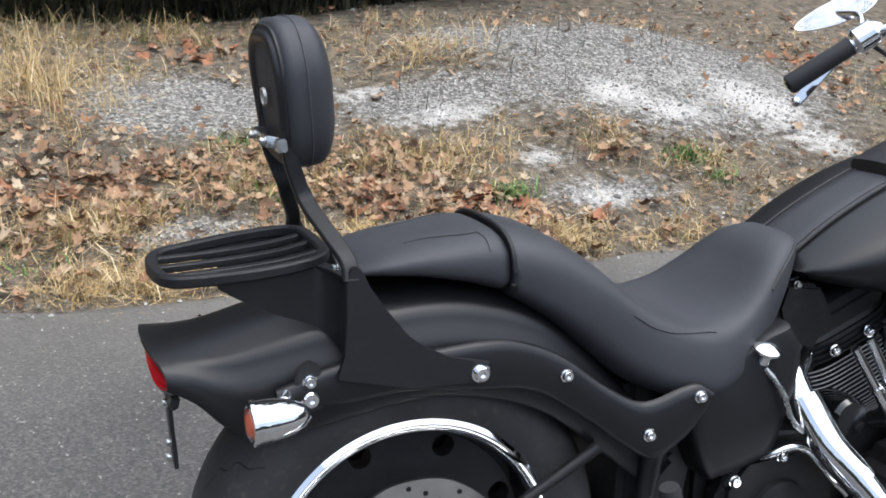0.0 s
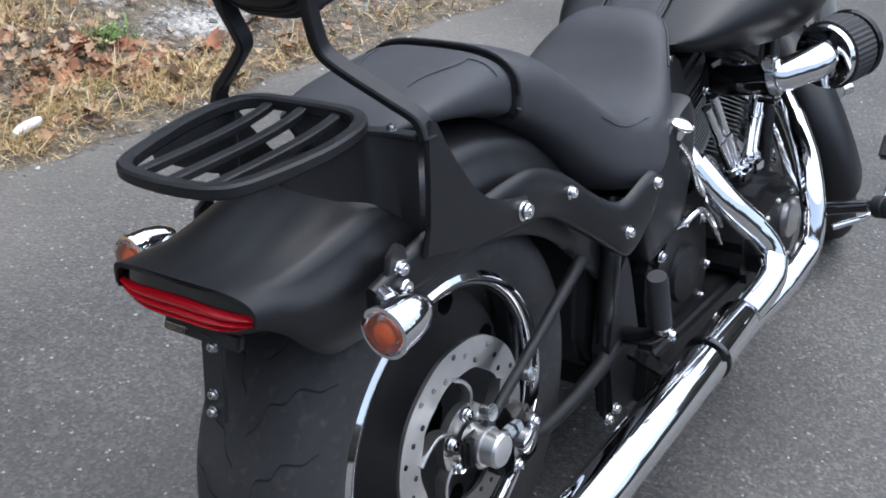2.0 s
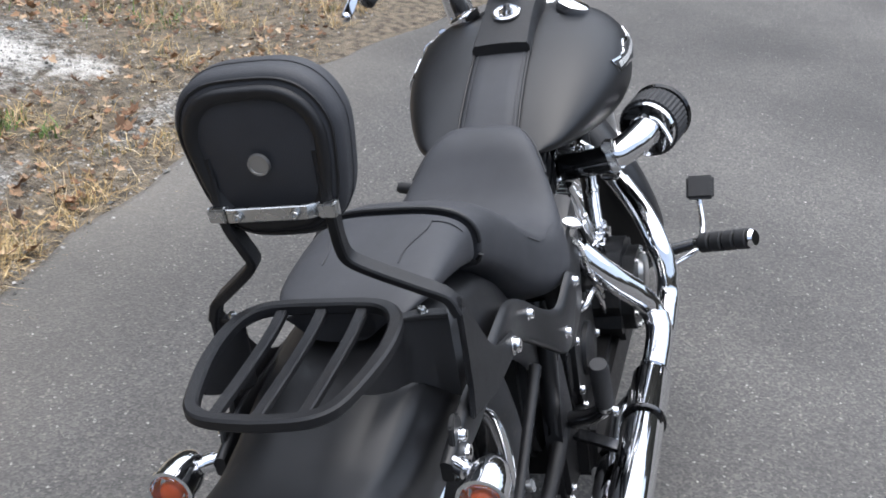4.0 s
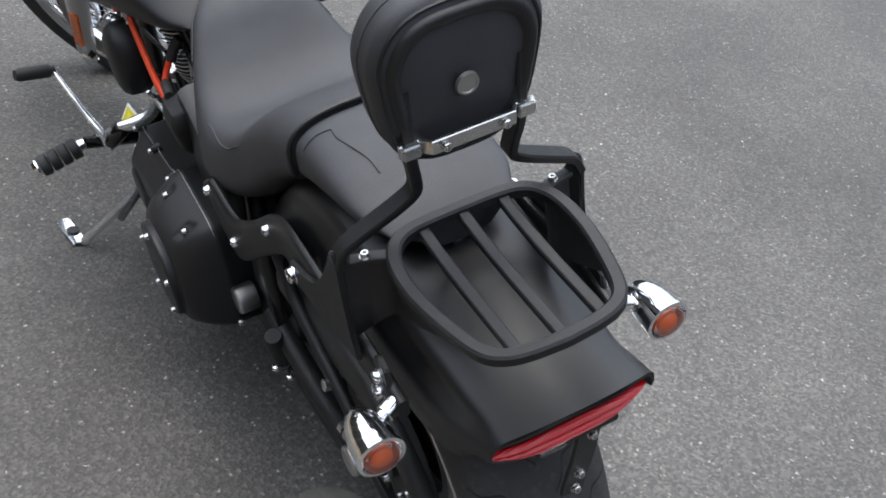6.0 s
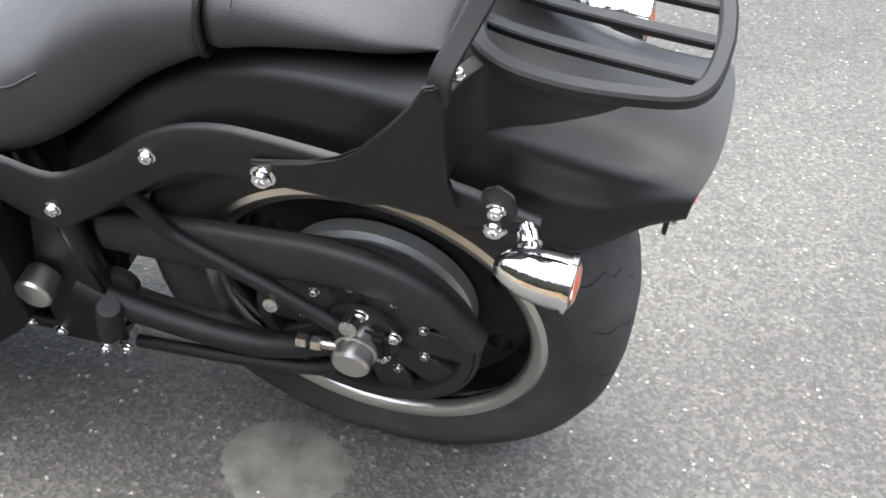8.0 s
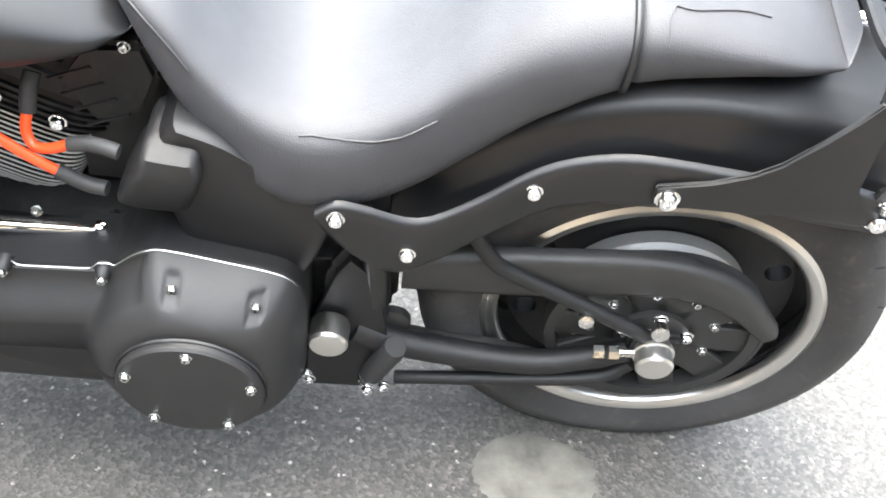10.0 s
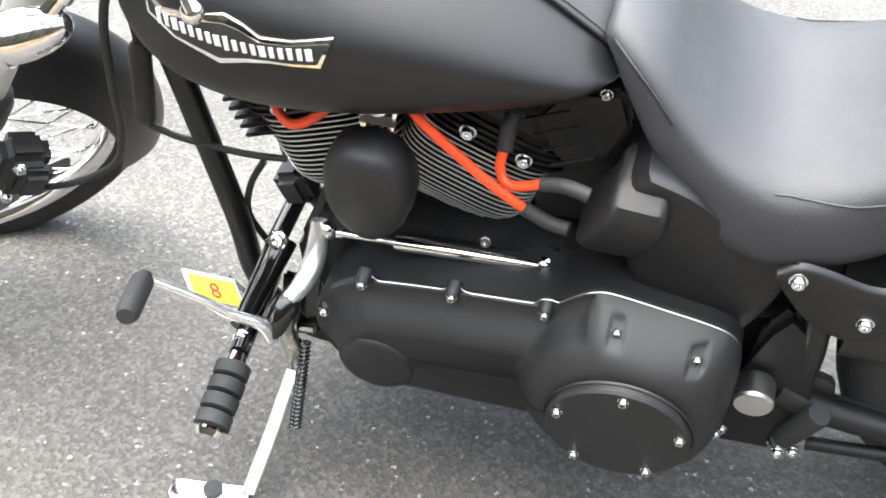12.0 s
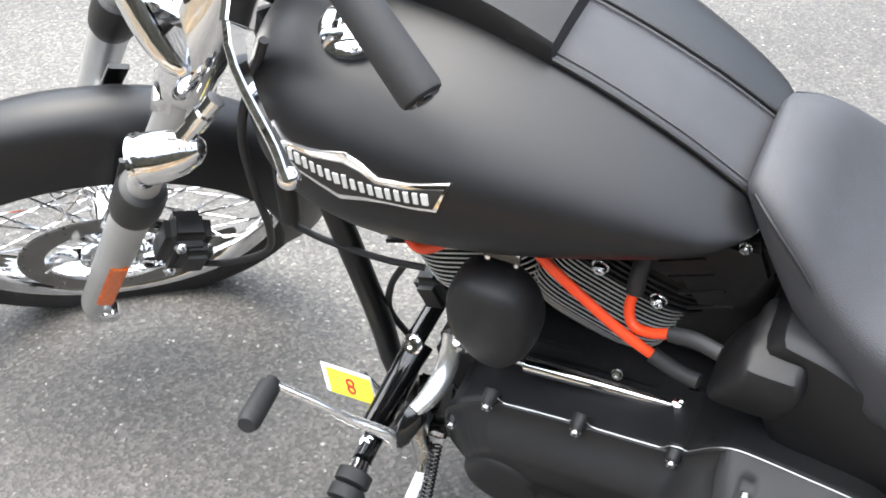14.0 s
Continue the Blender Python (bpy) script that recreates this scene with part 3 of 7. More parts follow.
# -- rear wheel --
def build_rear_wheel():
    hub = Vector((0, 0, 0.326))
    m = axis(hub, Y)
    bm = bmesh.new()
    lip = 0.228
    # barrel with a stepped lip on both sides
    lathe(bm, [(lip, 0.086), (lip + 0.004, 0.092), (lip - 0.002, 0.096), (lip - 0.012, 0.094), (lip - 0.017, 0.088), (lip - 0.022, 0.07), (lip - 0.03, 0.05), (lip - 0.03, -0.05), (lip - 0.022, -0.07), (lip - 0.017, -0.088), (lip - 0.012, -0.094), (lip - 0.002, -0.096), (lip + 0.004, -0.092), (lip, -0.086)], m, 72, cap=False, loop=True)
    wheel = part("rear_wheel", bm, GLOSS, bike, "black disc wheel with polished rim lip and round holes")
    for sd in (1, -1):
        bm = bmesh.new()
        lathe(bm, [(lip + 0.005, sd * 0.0925), (lip - 0.002, sd * 0.0968), (lip - 0.012, sd * 0.0948), (lip - 0.018, sd * 0.0886), (lip - 0.0195, sd * 0.080), (lip - 0.0185, sd * 0.080), (lip - 0.0165, sd * 0.088)], m, 96, cap=False)
        part("rim_lip", bm, CHROME if sd < 0 else ALUMINIUM, wheel, "polished rim lip")
    bm = bmesh.new()
    r = 0.326
    prof = [(lip, 0.088), (lip + 0.012, 0.097), (lip + 0.04, 0.105), (r - 0.045, 0.103), (r - 0.022, 0.092), (r - 0.008, 0.070), (r - 0.001, 0.035), (r, 0)]
    lathe(bm, prof + [(a, -b) for a, b in prof[-2::-1]], m, 96, cap=False)
    part("tyre", bm, RUBBER, wheel, "wide black tyre with angular tread grooves")
    # tread grooves as thin strips laid on the tyre, their shade painted dark
    def skin(v, a, lift=0.0008):
        w = abs(v)
        rad = float(np.interp(w, [0, 0.035, 0.070, 0.092, 0.103], [r, r - 0.001, r - 0.008, r - 0.022, r - 0.045])) + lift
        return m @ Vector((rad * math.cos(a), rad * math.sin(a), v))
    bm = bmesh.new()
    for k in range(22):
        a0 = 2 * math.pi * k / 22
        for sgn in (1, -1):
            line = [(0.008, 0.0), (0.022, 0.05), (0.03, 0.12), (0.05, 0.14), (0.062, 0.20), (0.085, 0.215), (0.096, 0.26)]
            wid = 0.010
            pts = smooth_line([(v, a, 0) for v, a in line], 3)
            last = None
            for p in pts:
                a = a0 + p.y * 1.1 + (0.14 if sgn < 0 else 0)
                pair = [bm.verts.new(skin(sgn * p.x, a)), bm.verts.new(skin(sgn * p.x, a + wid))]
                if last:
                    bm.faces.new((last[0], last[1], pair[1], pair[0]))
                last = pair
    part("tread_groove", bm, GROOVE_SHADE, wheel, "zigzag tread grooves with their shade put into the colour")
    # the black wheel disc with its ring of holes
    bm = bmesh.new()
    n, holes = 96, 8
    for side in (0.042, -0.042):
        face_m = m @ Matrix.Translation((0, 0, side))
        inner = [bm.verts.new(face_m @ Vector((0.045 * math.cos(2 * math.pi * k / n), 0.045 * math.sin(2 * math.pi * k / n), 0))) for k in range(n)]
        mid = [bm.verts.new(face_m @ Vector((0.152 * math.cos(2 * math.pi * k / n), 0.152 * math.sin(2 * math.pi * k / n), 0))) for k in range(n)]
        outer = [bm.verts.new(face_m @ Vector((0.199 * math.cos(2 * math.pi * k / n), 0.199 * math.sin(2 * math.pi * k / n), 0))) for k in range(n)]
        for k in range(n):
            j = (k + 1) % n
            bm.faces.new((inner[k], inner[j], mid[j], mid[k]))
        per = n // holes
        for h in range(holes):
            a = 2 * math.pi * (h + 0.5) / holes
            c = Vector((0.176 * math.cos(a), 0.176 * math.sin(a), 0))
            ringv = []
            loop_v = [mid[(h * per + i) % n] for i in range(per + 1)] + [outer[(h * per + i) % n] for i in range(per, -1, -1)]
            for v in loop_v:
                q = face_m.inverted() @ v.co
                d = (Vector((q.x, q.y, 0)) - c).normalized() * 0.0185
                ringv.append(bm.verts.new(face_m @ (c + d)))
            L = len(loop_v)
            for i in range(L):
                bm.faces.new((loop_v[i], loop_v[(i + 1) % L], ringv[(i + 1) % L], ringv[i]))
            back = [bm.verts.new(v.co - (m.to_3x3() @ Vector((0, 0, side * 0.8)))) for v in ringv]
            for i in range(L):
                bm.faces.new((ringv[i], ringv[(i + 1) % L], back[(i + 1) % L], back[i]))
    lathe(bm, [(0.05, 0.05), (0.05, 0.062), (0.035, 0.07), (0.0, 0.07)], m, 32, cap=False)
    part("wheel_disc", bm, POWDER, wheel, "satin black solid wheel disc")
    bm = bmesh.new()
    lathe(bm, [(0.100, 0.046), (0.100, 0.066), (0.104, 0.070), (0.122, 0.070), (0.129, 0.064), (0.131, 0.046)], m, 64, cap=False)
    part("hub_flange", bm, SLIDER, wheel, "bright machined hub flange")
    # brake disc on the right
    bm = bmesh.new()
    mm = axis(hub + Vector((0, -0.105, 0)), -Y)
    nn = 120
    rows = []
    for rad, h in ((0.100, 0.0), (0.146, 0.0), (0.146, 0.006), (0.100, 0.006)):
        rows.append([mm @ Vector((rad * (1 + (0.012 if rad < 0.12 else 0.004) * math.cos(10 * 2 * math.pi * k / nn)) * math.cos(2 * math.pi * k / nn), rad * (1 + (0.012 if rad < 0.12 else 0.004) * math.cos(10 * 2 * math.pi * k / nn)) * math.sin(2 * math.pi * k / nn), h)) for k in range(nn)])
    loft(bm, rows, loop=True)
    disc = part("brake_disc", bm, DISC_MAT, wheel, "drilled brushed steel brake disc")
    hole = bmesh.new()
    lathe(hole, [(0.0001, 0.0068), (0.0042, 0.0068), (0.0042, 0.0060)], n=10, cap=False)
    hole_me = finish("drill_hole", hole, GLOSS)
    for k in range(30):
        a = 2 * math.pi * k / 30
        rad = (0.112, 0.123, 0.134)[k % 3]
        shared("drill_hole", hole_me, disc, mm @ Matrix.Translation((rad * math.cos(a), rad * math.sin(a), 0)))
    bm = bmesh.new()
    for k in range(5):
        a = 2 * math.pi * k / 5
        pts = [(0.045, a), (0.07, a + 0.1), (0.09, a + 0.32), (0.104, a + 0.5)]
        tube(bm, [mm @ Vector((q * math.cos(b), q * math.sin(b), 0.002)) for q, b in pts], 0.008, 8, smooth=4, flat=(0.02, 0.006, -Y))
    lathe(bm, [(0.052, -0.004), (0.052, 0.008), (0.03, 0.012), (0.001, 0.012)], mm, 32, cap=False)
    part("disc_carrier", bm, DISC_MAT, wheel, "curved spider arms of the brake disc")
    # belt pulley on the left
    bm = bmesh.new()
    mp = axis(hub + Vector((0, 0.095, 0)), Y)
    lathe(bm, [(0.13, 0), (0.145, 0), (0.145, 0.026), (0.13, 0.026)], mp, 90, loop=True)
    for k in range(10):
        a = 2 * math.pi * k / 10
        web = bmesh.new()
        tube(web, [mp @ Vector((0.04 * math.cos(a), 0.04 * math.sin(a), 0.014)), mp @ Vector((0.134 * math.cos(a), 0.134 * math.sin(a), 0.014))], 0.01, 8, flat=(0.050, 0.012, mp.to_3x3() @ Vector((-math.sin(a), math.cos(a), 0))))
        part("pulley_spoke", web, PLASTIC, wheel)
    lathe(bm, [(0.05, 0.002), (0.05, 0.03), (0.02, 0.034), (0.001, 0.034)], mp, 32, cap=False)
    pul = part("belt_pulley", bm, PLASTIC, wheel, "black drive belt pulley with cut-outs")
    for k in range(9):
        a = 2 * math.pi * (k + 0.5) / 9
        bolt(SMALL_BOLT, mp @ Vector((0.084 * math.cos(a), 0.084 * math.sin(a), 0.019)), Y, pul)
    for k in range(5):
        a = 2 * math.pi * (k + 0.25) / 5
        bolt(MID_BOLT, mp @ Vector((0.045 * math.cos(a), 0.045 * math.sin(a), 0.03)), Y, pul)
        bolt(MID_BOLT, mm @ Vector((0.04 * math.cos(a), 0.04 * math.sin(a), 0.011)), -Y, disc)
    return wheel


# near-black stand-in for the shade down in the tread
GROOVE_SHADE = surface("groove_shade", (0.008, 0.008, 0.008), rough=0.85)
build_rear_wheel()


# -- rear fender --
FX = [-0.372, -0.33, -0.29, -0.25, -0.15, 0.0, 0.1, 0.2, 0.3, 0.37]
f_top = curve(FX, [0.703, 0.703, 0.708, 0.718, 0.742, 0.762, 0.756, 0.722, 0.640, 0.56])
f_low = curve(FX, [0.662, 0.640, 0.605, 0.585, 0.590, 0.612, 0.600, 0.560, 0.480, 0.42])
f_wid = curve(FX, [0.112, 0.115, 0.118, 0.121, 0.128, 0.133, 0.133, 0.132, 0.128, 0.125])


def build_rear_fender():
    rings = []
    n = 28
    for i in range(61):
        x = -0.372 + i * (0.37 + 0.372) / 60
        t, lo, w = f_top(x), f_low(x), f_wid(x)
        outer, inner = [], []
        for k in range(n + 1):
            a = math.pi * k / n
            c, s = math.cos(a), math.sin(a)
            y = w * math.copysign(abs(c) ** 0.62, c)
            z = lo + (t - lo) * abs(s) ** 0.72
            # a soft ridge along each shoulder
            ridge = (0.008 * math.exp(-((abs(c) - 0.70) / 0.08) ** 2) + 0.006 * math.exp(-((abs(c) - 0.93) / 0.045) ** 2)) * (1 if x > -0.27 else max(0, (x + 0.36) / 0.09))
            # the rear edge is an arc, swept forward at the corners
            xs = x + 0.020 * (abs(y) / w) ** 3 * max(0.0, min(1.0, (-0.22 - x) / 0.145))
            outer.append((xs, y + math.copysign(ridge * 0.6, c), z + ridge * 0.5))
            inner.append((xs, y * 0.965, z - 0.006))
        rings.append(outer + inner[::-1])
    bm = bmesh.new()
    loft(bm, rings)
    part("rear_fender", bm, DENIM, bike, "bobbed satin black rear fender", 50)


build_rear_fender()

STRUT_LOW = [(-0.215, 0.628), (-0.114, 0.626), (-0.032, 0.632), (0.079, 0.618), (0.168, 0.603), (0.254, 0.547), (0.325, 0.492), (0.362, 0.478), (0.410, 0.505), (0.436, 0.535), (0.456, 0.566)]
STRUT_HIGH = [(-0.215, 0.655), (-0.12, 0.684), (-0.04, 0.683), (0.078, 0.690), (0.14, 0.683), (0.213, 0.652), (0.281, 0.600), (0.34, 0.570), (0.40, 0.585), (0.434, 0.590), (0.456, 0.576)]


def build_strut(s):
    bm = bmesh.new()
    band(bm, STRUT_LOW, STRUT_HIGH, ystrut, 0.012, s)
    ob = part("fender_strut_cover", bm, DENIM, bike, "satin black strut cover along the fender", 50)
    bolt(BIG_BOLT, (0.074, s * 0.163, 0.648), (0, s, 0), ob)
    for x, z in ((0.217, 0.624), (0.347, 0.520), (0.432, 0.572)):
        bolt(MID_BOLT, (x, s * (ystrut(x) + 0.0115), z), (0, s, 0), ob)
    # side plate of the backrest
    bm = bmesh.new()
    prof = [(-0.136, 0.664), (-0.121, 0.70), (-0.119, 0.755), (-0.120, 0.806), (-0.111, 0.822), (-0.099, 0.818), (-0.086, 0.790), (-0.064, 0.757), (-0.034, 0.715), (-0.008, 0.694), (0.030, 0.678), (0.09, 0.664), (0.088, 0.634), (-0.03, 0.640)]
    y0 = s * 0.163
    prism(bm, prof, min(y0, y0 + s * 0.008), max(y0, y0 + s * 0.008), 0.0022)
    plate = part("sissy_bar_side_plate", bm, POWDER, bike, "textured black side plate of the backrest")
    bolt(BIG_BOLT, (0.074, s * 0.171, 0.650), (0, s, 0), plate)
    return plate


for s in (1, -1):
    build_strut(s)


# -- backrest, its bars and the rack --
def build_sissy_bar():
    bm = bmesh.new()
    for s in (1, -1):
        tube(bm, [(-0.112, s * 0.166, 0.800), (-0.112, s * 0.155 + 0.001, 0.824), (-0.121, s * 0.125 + 0.004, 0.846), (-0.137, s * 0.080 + 0.008, 0.878), (-0.144, s * 0.062 + 0.010, 0.896), (-0.153, s * 0.062 + 0.012, 0.920), (-0.164, s * 0.068 + 0.014, 0.962), (-0.166, s * 0.070 + 0.014, 1.04)], 0.01, smooth=5, flat=(0.013, 0.022, (0, 1, 0.25 * s)))
    bars = part("sissy_bar", bm, POWDER, bike, "bent black flat-bar backrest uprights")
    # pad
    bm = bmesh.new()
    rings = []
    tilt = Matrix.Translation((-0.160, 0.014, 0.954)) @ Matrix.Rotation(radians(-6), 4, 'Y')
    for i in range(13):
        u = i / 12
        depth = -0.006 + 0.076 * u
        inset = 0.016 * (1 - min(1, u / 0.18)) ** 2 + 0.036 * max(0, (u - 0.62) / 0.38) ** 2.2
        ring = []
        for k in range(56):
            a = 2 * math.pi * k / 56
            c, q = math.cos(a), math.sin(a)
            z = 0.080 + 0.105 * math.copysign(abs(q) ** (0.80 if q > 0 else 0.55), q)
            w = 0.083 + 0.022 * min(1, max(0, (z + 0.02) / 0.14))
            y = w * math.copysign(abs(c) ** 0.62, c)
            f = 1 - inset / 0.1
            ring.append(tilt @ Vector((depth, y * f, 0.080 + (z - 0.080) * f)))
        rings.append(ring)
    loft(bm, rings)
    pad = part("backrest_pad", bm, LEATHER, bike, "rounded black leather backrest pad", 60)

    def back_line(f, x, n=56):
        out = []
        for k in range(n):
            a = 2 * math.pi * k / n
            c, q = math.cos(a), math.sin(a)
            z = 0.080 + 0.105 * math.copysign(abs(q) ** (0.80 if q > 0 else 0.55), q)
            w = 0.083 + 0.022 * min(1, max(0, (z + 0.02) / 0.14))
            out.append(tilt @ Vector((x, w * math.copysign(abs(c) ** 0.62, c) * f, 0.080 + (z - 0.080) * f)))
        return out
    bm = bmesh.new()
    loft(bm, [back_line(0.86, -0.002), back_line(0.85, -0.010), back_line(0.80, -0.013), back_line(0.72, -0.010), back_line(0.68, -0.004)])
    part("pad_back_shell", bm, LEATHER_B, pad, "recessed black moulded back of the pad", 60)
    bm = bmesh.new()
    loft(bm, [back_line(0.90, 0.0), back_line(0.905, -0.004), back_line(0.93, -0.004), back_line(0.935, 0.002)], cap=False)
    part("piping", bm, LEATHER_B, pad, "black welt round the pad", 60)
    bm = bmesh.new()
    line = back_line(1.004, 0.028)
    tube(bm, line + [line[0]], 0.0012, 6)
    part("seam", bm, STITCH, pad, "stitched seam")
    bm = bmesh.new()
    lathe(bm, [(0.0001, 0.003), (0.010, 0.0028), (0.0105, 0.0042), (0.0128, 0.0042), (0.0138, 0)], tilt @ axis((-0.012, 0, 0.078), (-1, 0, 0)), 32, cap=False)
    part("badge", bm, BADGE_GREY, pad, "round silver badge")
    # cross bracket
    bm = bmesh.new()
    tube(bm, [tilt @ Vector(p) for p in ((-0.012, -0.082, 0.018), (-0.012, -0.058, 0.018), (-0.026, -0.05, 0.022), (-0.026, 0.05, 0.022), (-0.012, 0.058, 0.018), (-0.012, 0.082, 0.018))], 0.01, flat=(0.017, 0.006, (0, 0, 1)))
    br = part("bracket", bm, STEEL, bike, "bent bare steel cross bracket")
    for y in (-0.036, 0.036):
        bolt(SMALL_BOLT, tilt @ Vector((-0.029, y, 0.022)), (-1, 0, 0), br)
    for y in (-0.070, 0.070):
        bm = bmesh.new()
        box(bm, (0.014, 0.022, 0.018), tilt @ Matrix.Translation((-0.014, y, 0.018)), 0.002)
        part("latch", bm, STEEL, br, "small steel latch")
    return bars


build_sissy_bar()


def build_rack():
    def rz(x):
        return curve([-0.35, -0.25, -0.17, -0.12], [0.796, 0.804, 0.812, 0.818])(x)
    half = [(-0.349, 0.0), (-0.346, 0.040), (-0.339, 0.068), (-0.322, 0.087), (-0.282, 0.100), (-0.222, 0.111), (-0.170, 0.110), (-0.140, 0.098), (-0.125, 0.078), (-0.120, 0.050), (-0.119, 0.0)]
    off = 0.006
    loop = [(x, y + off) for x, y in half] + [(x, off - y) for x, y in half[-2:0:-1]]
    pts = smooth_line([(x, y, rz(x)) for x, y in loop + loop[:1]], 5)[:-1]
    rings = []
    for i, p in enumerate(pts):
        d = (pts[(i + 1) % len(pts)] - pts[i - 1]).normalized()
        v = Vector((0, 0, 1))
        u = d.cross(v).normalized()
        rings.append([p + u * a + v * b for a, b in ((-0.009, -0.005), (-0.006, -0.008), (0.006, -0.008), (0.009, -0.005), (0.009, 0.005), (0.006, 0.008), (-0.006, 0.008), (-0.009, 0.005))])
    bm = bmesh.new()
    loft(bm, rings, loop=True)
    rack = part("luggage_rack", bm, POWDER, bike, "textured black luggage rack with three slats")
    for y in (off - 0.054, off, off + 0.054):
        bm = bmesh.new()
        tube(bm, [(x, y, rz(x) - dz) for x, dz in ((-0.345, 0.001), (-0.30, 0.003), (-0.24, 0.005), (-0.18, 0.006), (-0.140, 0.004), (-0.122, 0.001))], 0.01, flat=(0.015, 0.010, Y), smooth=3)
        part("slat", bm, POWDER, rack)
    # plates that hang from the side rails down to the fender, tapering to the rear
    top = [(-0.278, 0.101, 0.794), (-0.250, 0.106, 0.797), (-0.222, 0.110, 0.800), (-0.190, 0.1105, 0.804), (-0.160, 0.108, 0.808), (-0.138, 0.108, 0.808), (-0.122, 0.128, 0.806), (-0.113, 0.156, 0.802)]
    low = [(-0.276, 0.099, 0.787), (-0.256, 0.102, 0.774), (-0.230, 0.104, 0.760), (-0.198, 0.105, 0.744), (-0.166, 0.106, 0.732), (-0.140, 0.112, 0.720), (-0.126, 0.132, 0.704), (-0.118, 0.157, 0.688)]
    for s in (1, -1):
        bm = bmesh.new()
        t, o = smooth_line(top, 4), smooth_line(low, 4)
        rings = []
        for p, q in zip(t, o):
            out = [Vector((v.x, s * v.y + off * 0.8, v.z)) for v in (p, p.lerp(q, 0.5), q)]
            rings.append(out + [v - Vector((0, s * 0.004, 0)) for v in out[::-1]])
        loft(bm, rings)
        part("mounting_plate", bm, POWDER, rack, "black plate hanging from the rack's side rail")
        b = bmesh.new()
        tube(b, [(-0.138, s * 0.100 + off, 0.808), (-0.124, s * 0.122 + off, 0.806), (-0.113, s * 0.150, 0.802)], 0.01, flat=(0.016, 0.006, (1, 0, 0)), smooth=3)
        tab = part("mounting_tab", b, POWDER, rack)
        bolt(SMALL_BOLT, (-0.121, s * 0.128 + off, 0.807), (0, 0, 1), tab)
    return rack


build_rack()


def build_fender_bolt():
    bm = bmesh.new()
    lathe(bm, [(0.013, 0), (0.013, 0.006), (0.008, 0.008), (0.008, 0.016), (0.011, 0.017), (0.011, 0.022), (0.0001, 0.023)], axis((-0.085, 0, 0.752), (-0.12, 0, 1)), 20)
    box(bm, (0.006, 0.022, 0.006), Matrix.Translation((-0.088, 0, 0.778)), 0.002)
    part("seat_screw", bm, CHROME, bike, "chrome seat screw on the fender")


build_fender_bolt()


# -- lamps at the rear --
def build_signal(at, back, stem_to, label="chrome bullet turn signal", lens=None):
    """A bullet lamp whose lens faces the way back; a short stem holds it."""
    m = axis(at, back)
    bm = bmesh.new()
    lathe(bm, [(0.0001, -0.072), (0.008, -0.070), (0.017, -0.061), (0.0245, -0.044), (0.0285, -0.023), (0.029, -0.006), (0.0285, 0.003), (0.031, 0.003), (0.031, 0.008), (0.0265, 0.009), (0.026, 0.002), (0.0235, -0.008), (0.016, -0.016), (0.0001, -0.018)], m, 40, cap=False)
    sig = part("turn_signal", bm, CHROME, bike, label)
    bm = bmesh.new()
    lathe(bm, [(0.026, 0.007), (0.024, 0.011), (0.017, 0.014), (0.0001, 0.0155)], m, 32, cap=False)
    part("lens", bm, lens or SMOKE, sig, "amber-tinted lens" if lens else "clear faintly tinted lens").visible_shadow = False
    bm = bmesh.new()
    lathe(bm, [(0.0095, -0.0165), (0.0115, -0.010), (0.0135, -0.003), (0.0125, 0.002), (0.0080, 0.0055), (0.0001, 0.0068)], m @ Matrix.Translation((0, -0.002, 0)), 24, cap=False)
    part("bulb_cover", bm, AMBER, sig, "amber bulb showing through the lens")
    bm = bmesh.new()
    p = m @ Vector((0, 0, -0.03))
    q = Vector(stem_to)
    tube(bm, [p.lerp(q, 0.2), p.lerp(q, 0.6), q], [0.011, 0.009, 0.010], 14)
    tube(bm, [p.lerp(q, 0.55), p.lerp(q, 0.75)], 0.0125, 14)
    part("stem", bm, CHROME, sig)
    return sig


for s in (1, -1):
    build_signal((-0.252, s * 0.203, 0.634), (-1, 0, -0.05), (-0.200, s * 0.150, 0.648))
    bm = bmesh.new()
    prism(bm, [(-0.196, 0.612), (-0.194, 0.650), (-0.186, 0.684), (-0.170, 0.694), (-0.156, 0.686), (-0.150, 0.660), (-0.150, 0.625)], *sorted((s * 0.150, s * 0.158)), bevel=0.002)
    br = part("signal_bracket", bm, PLASTIC, bike, "black bracket of the rear turn signal")
    bolt(BIG_BOLT, (-0.170, s * 0.158, 0.640), (0, s, 0), br)
    bolt(MID_BOLT, (-0.170, s * 0.158, 0.664), (0, s, 0), br)


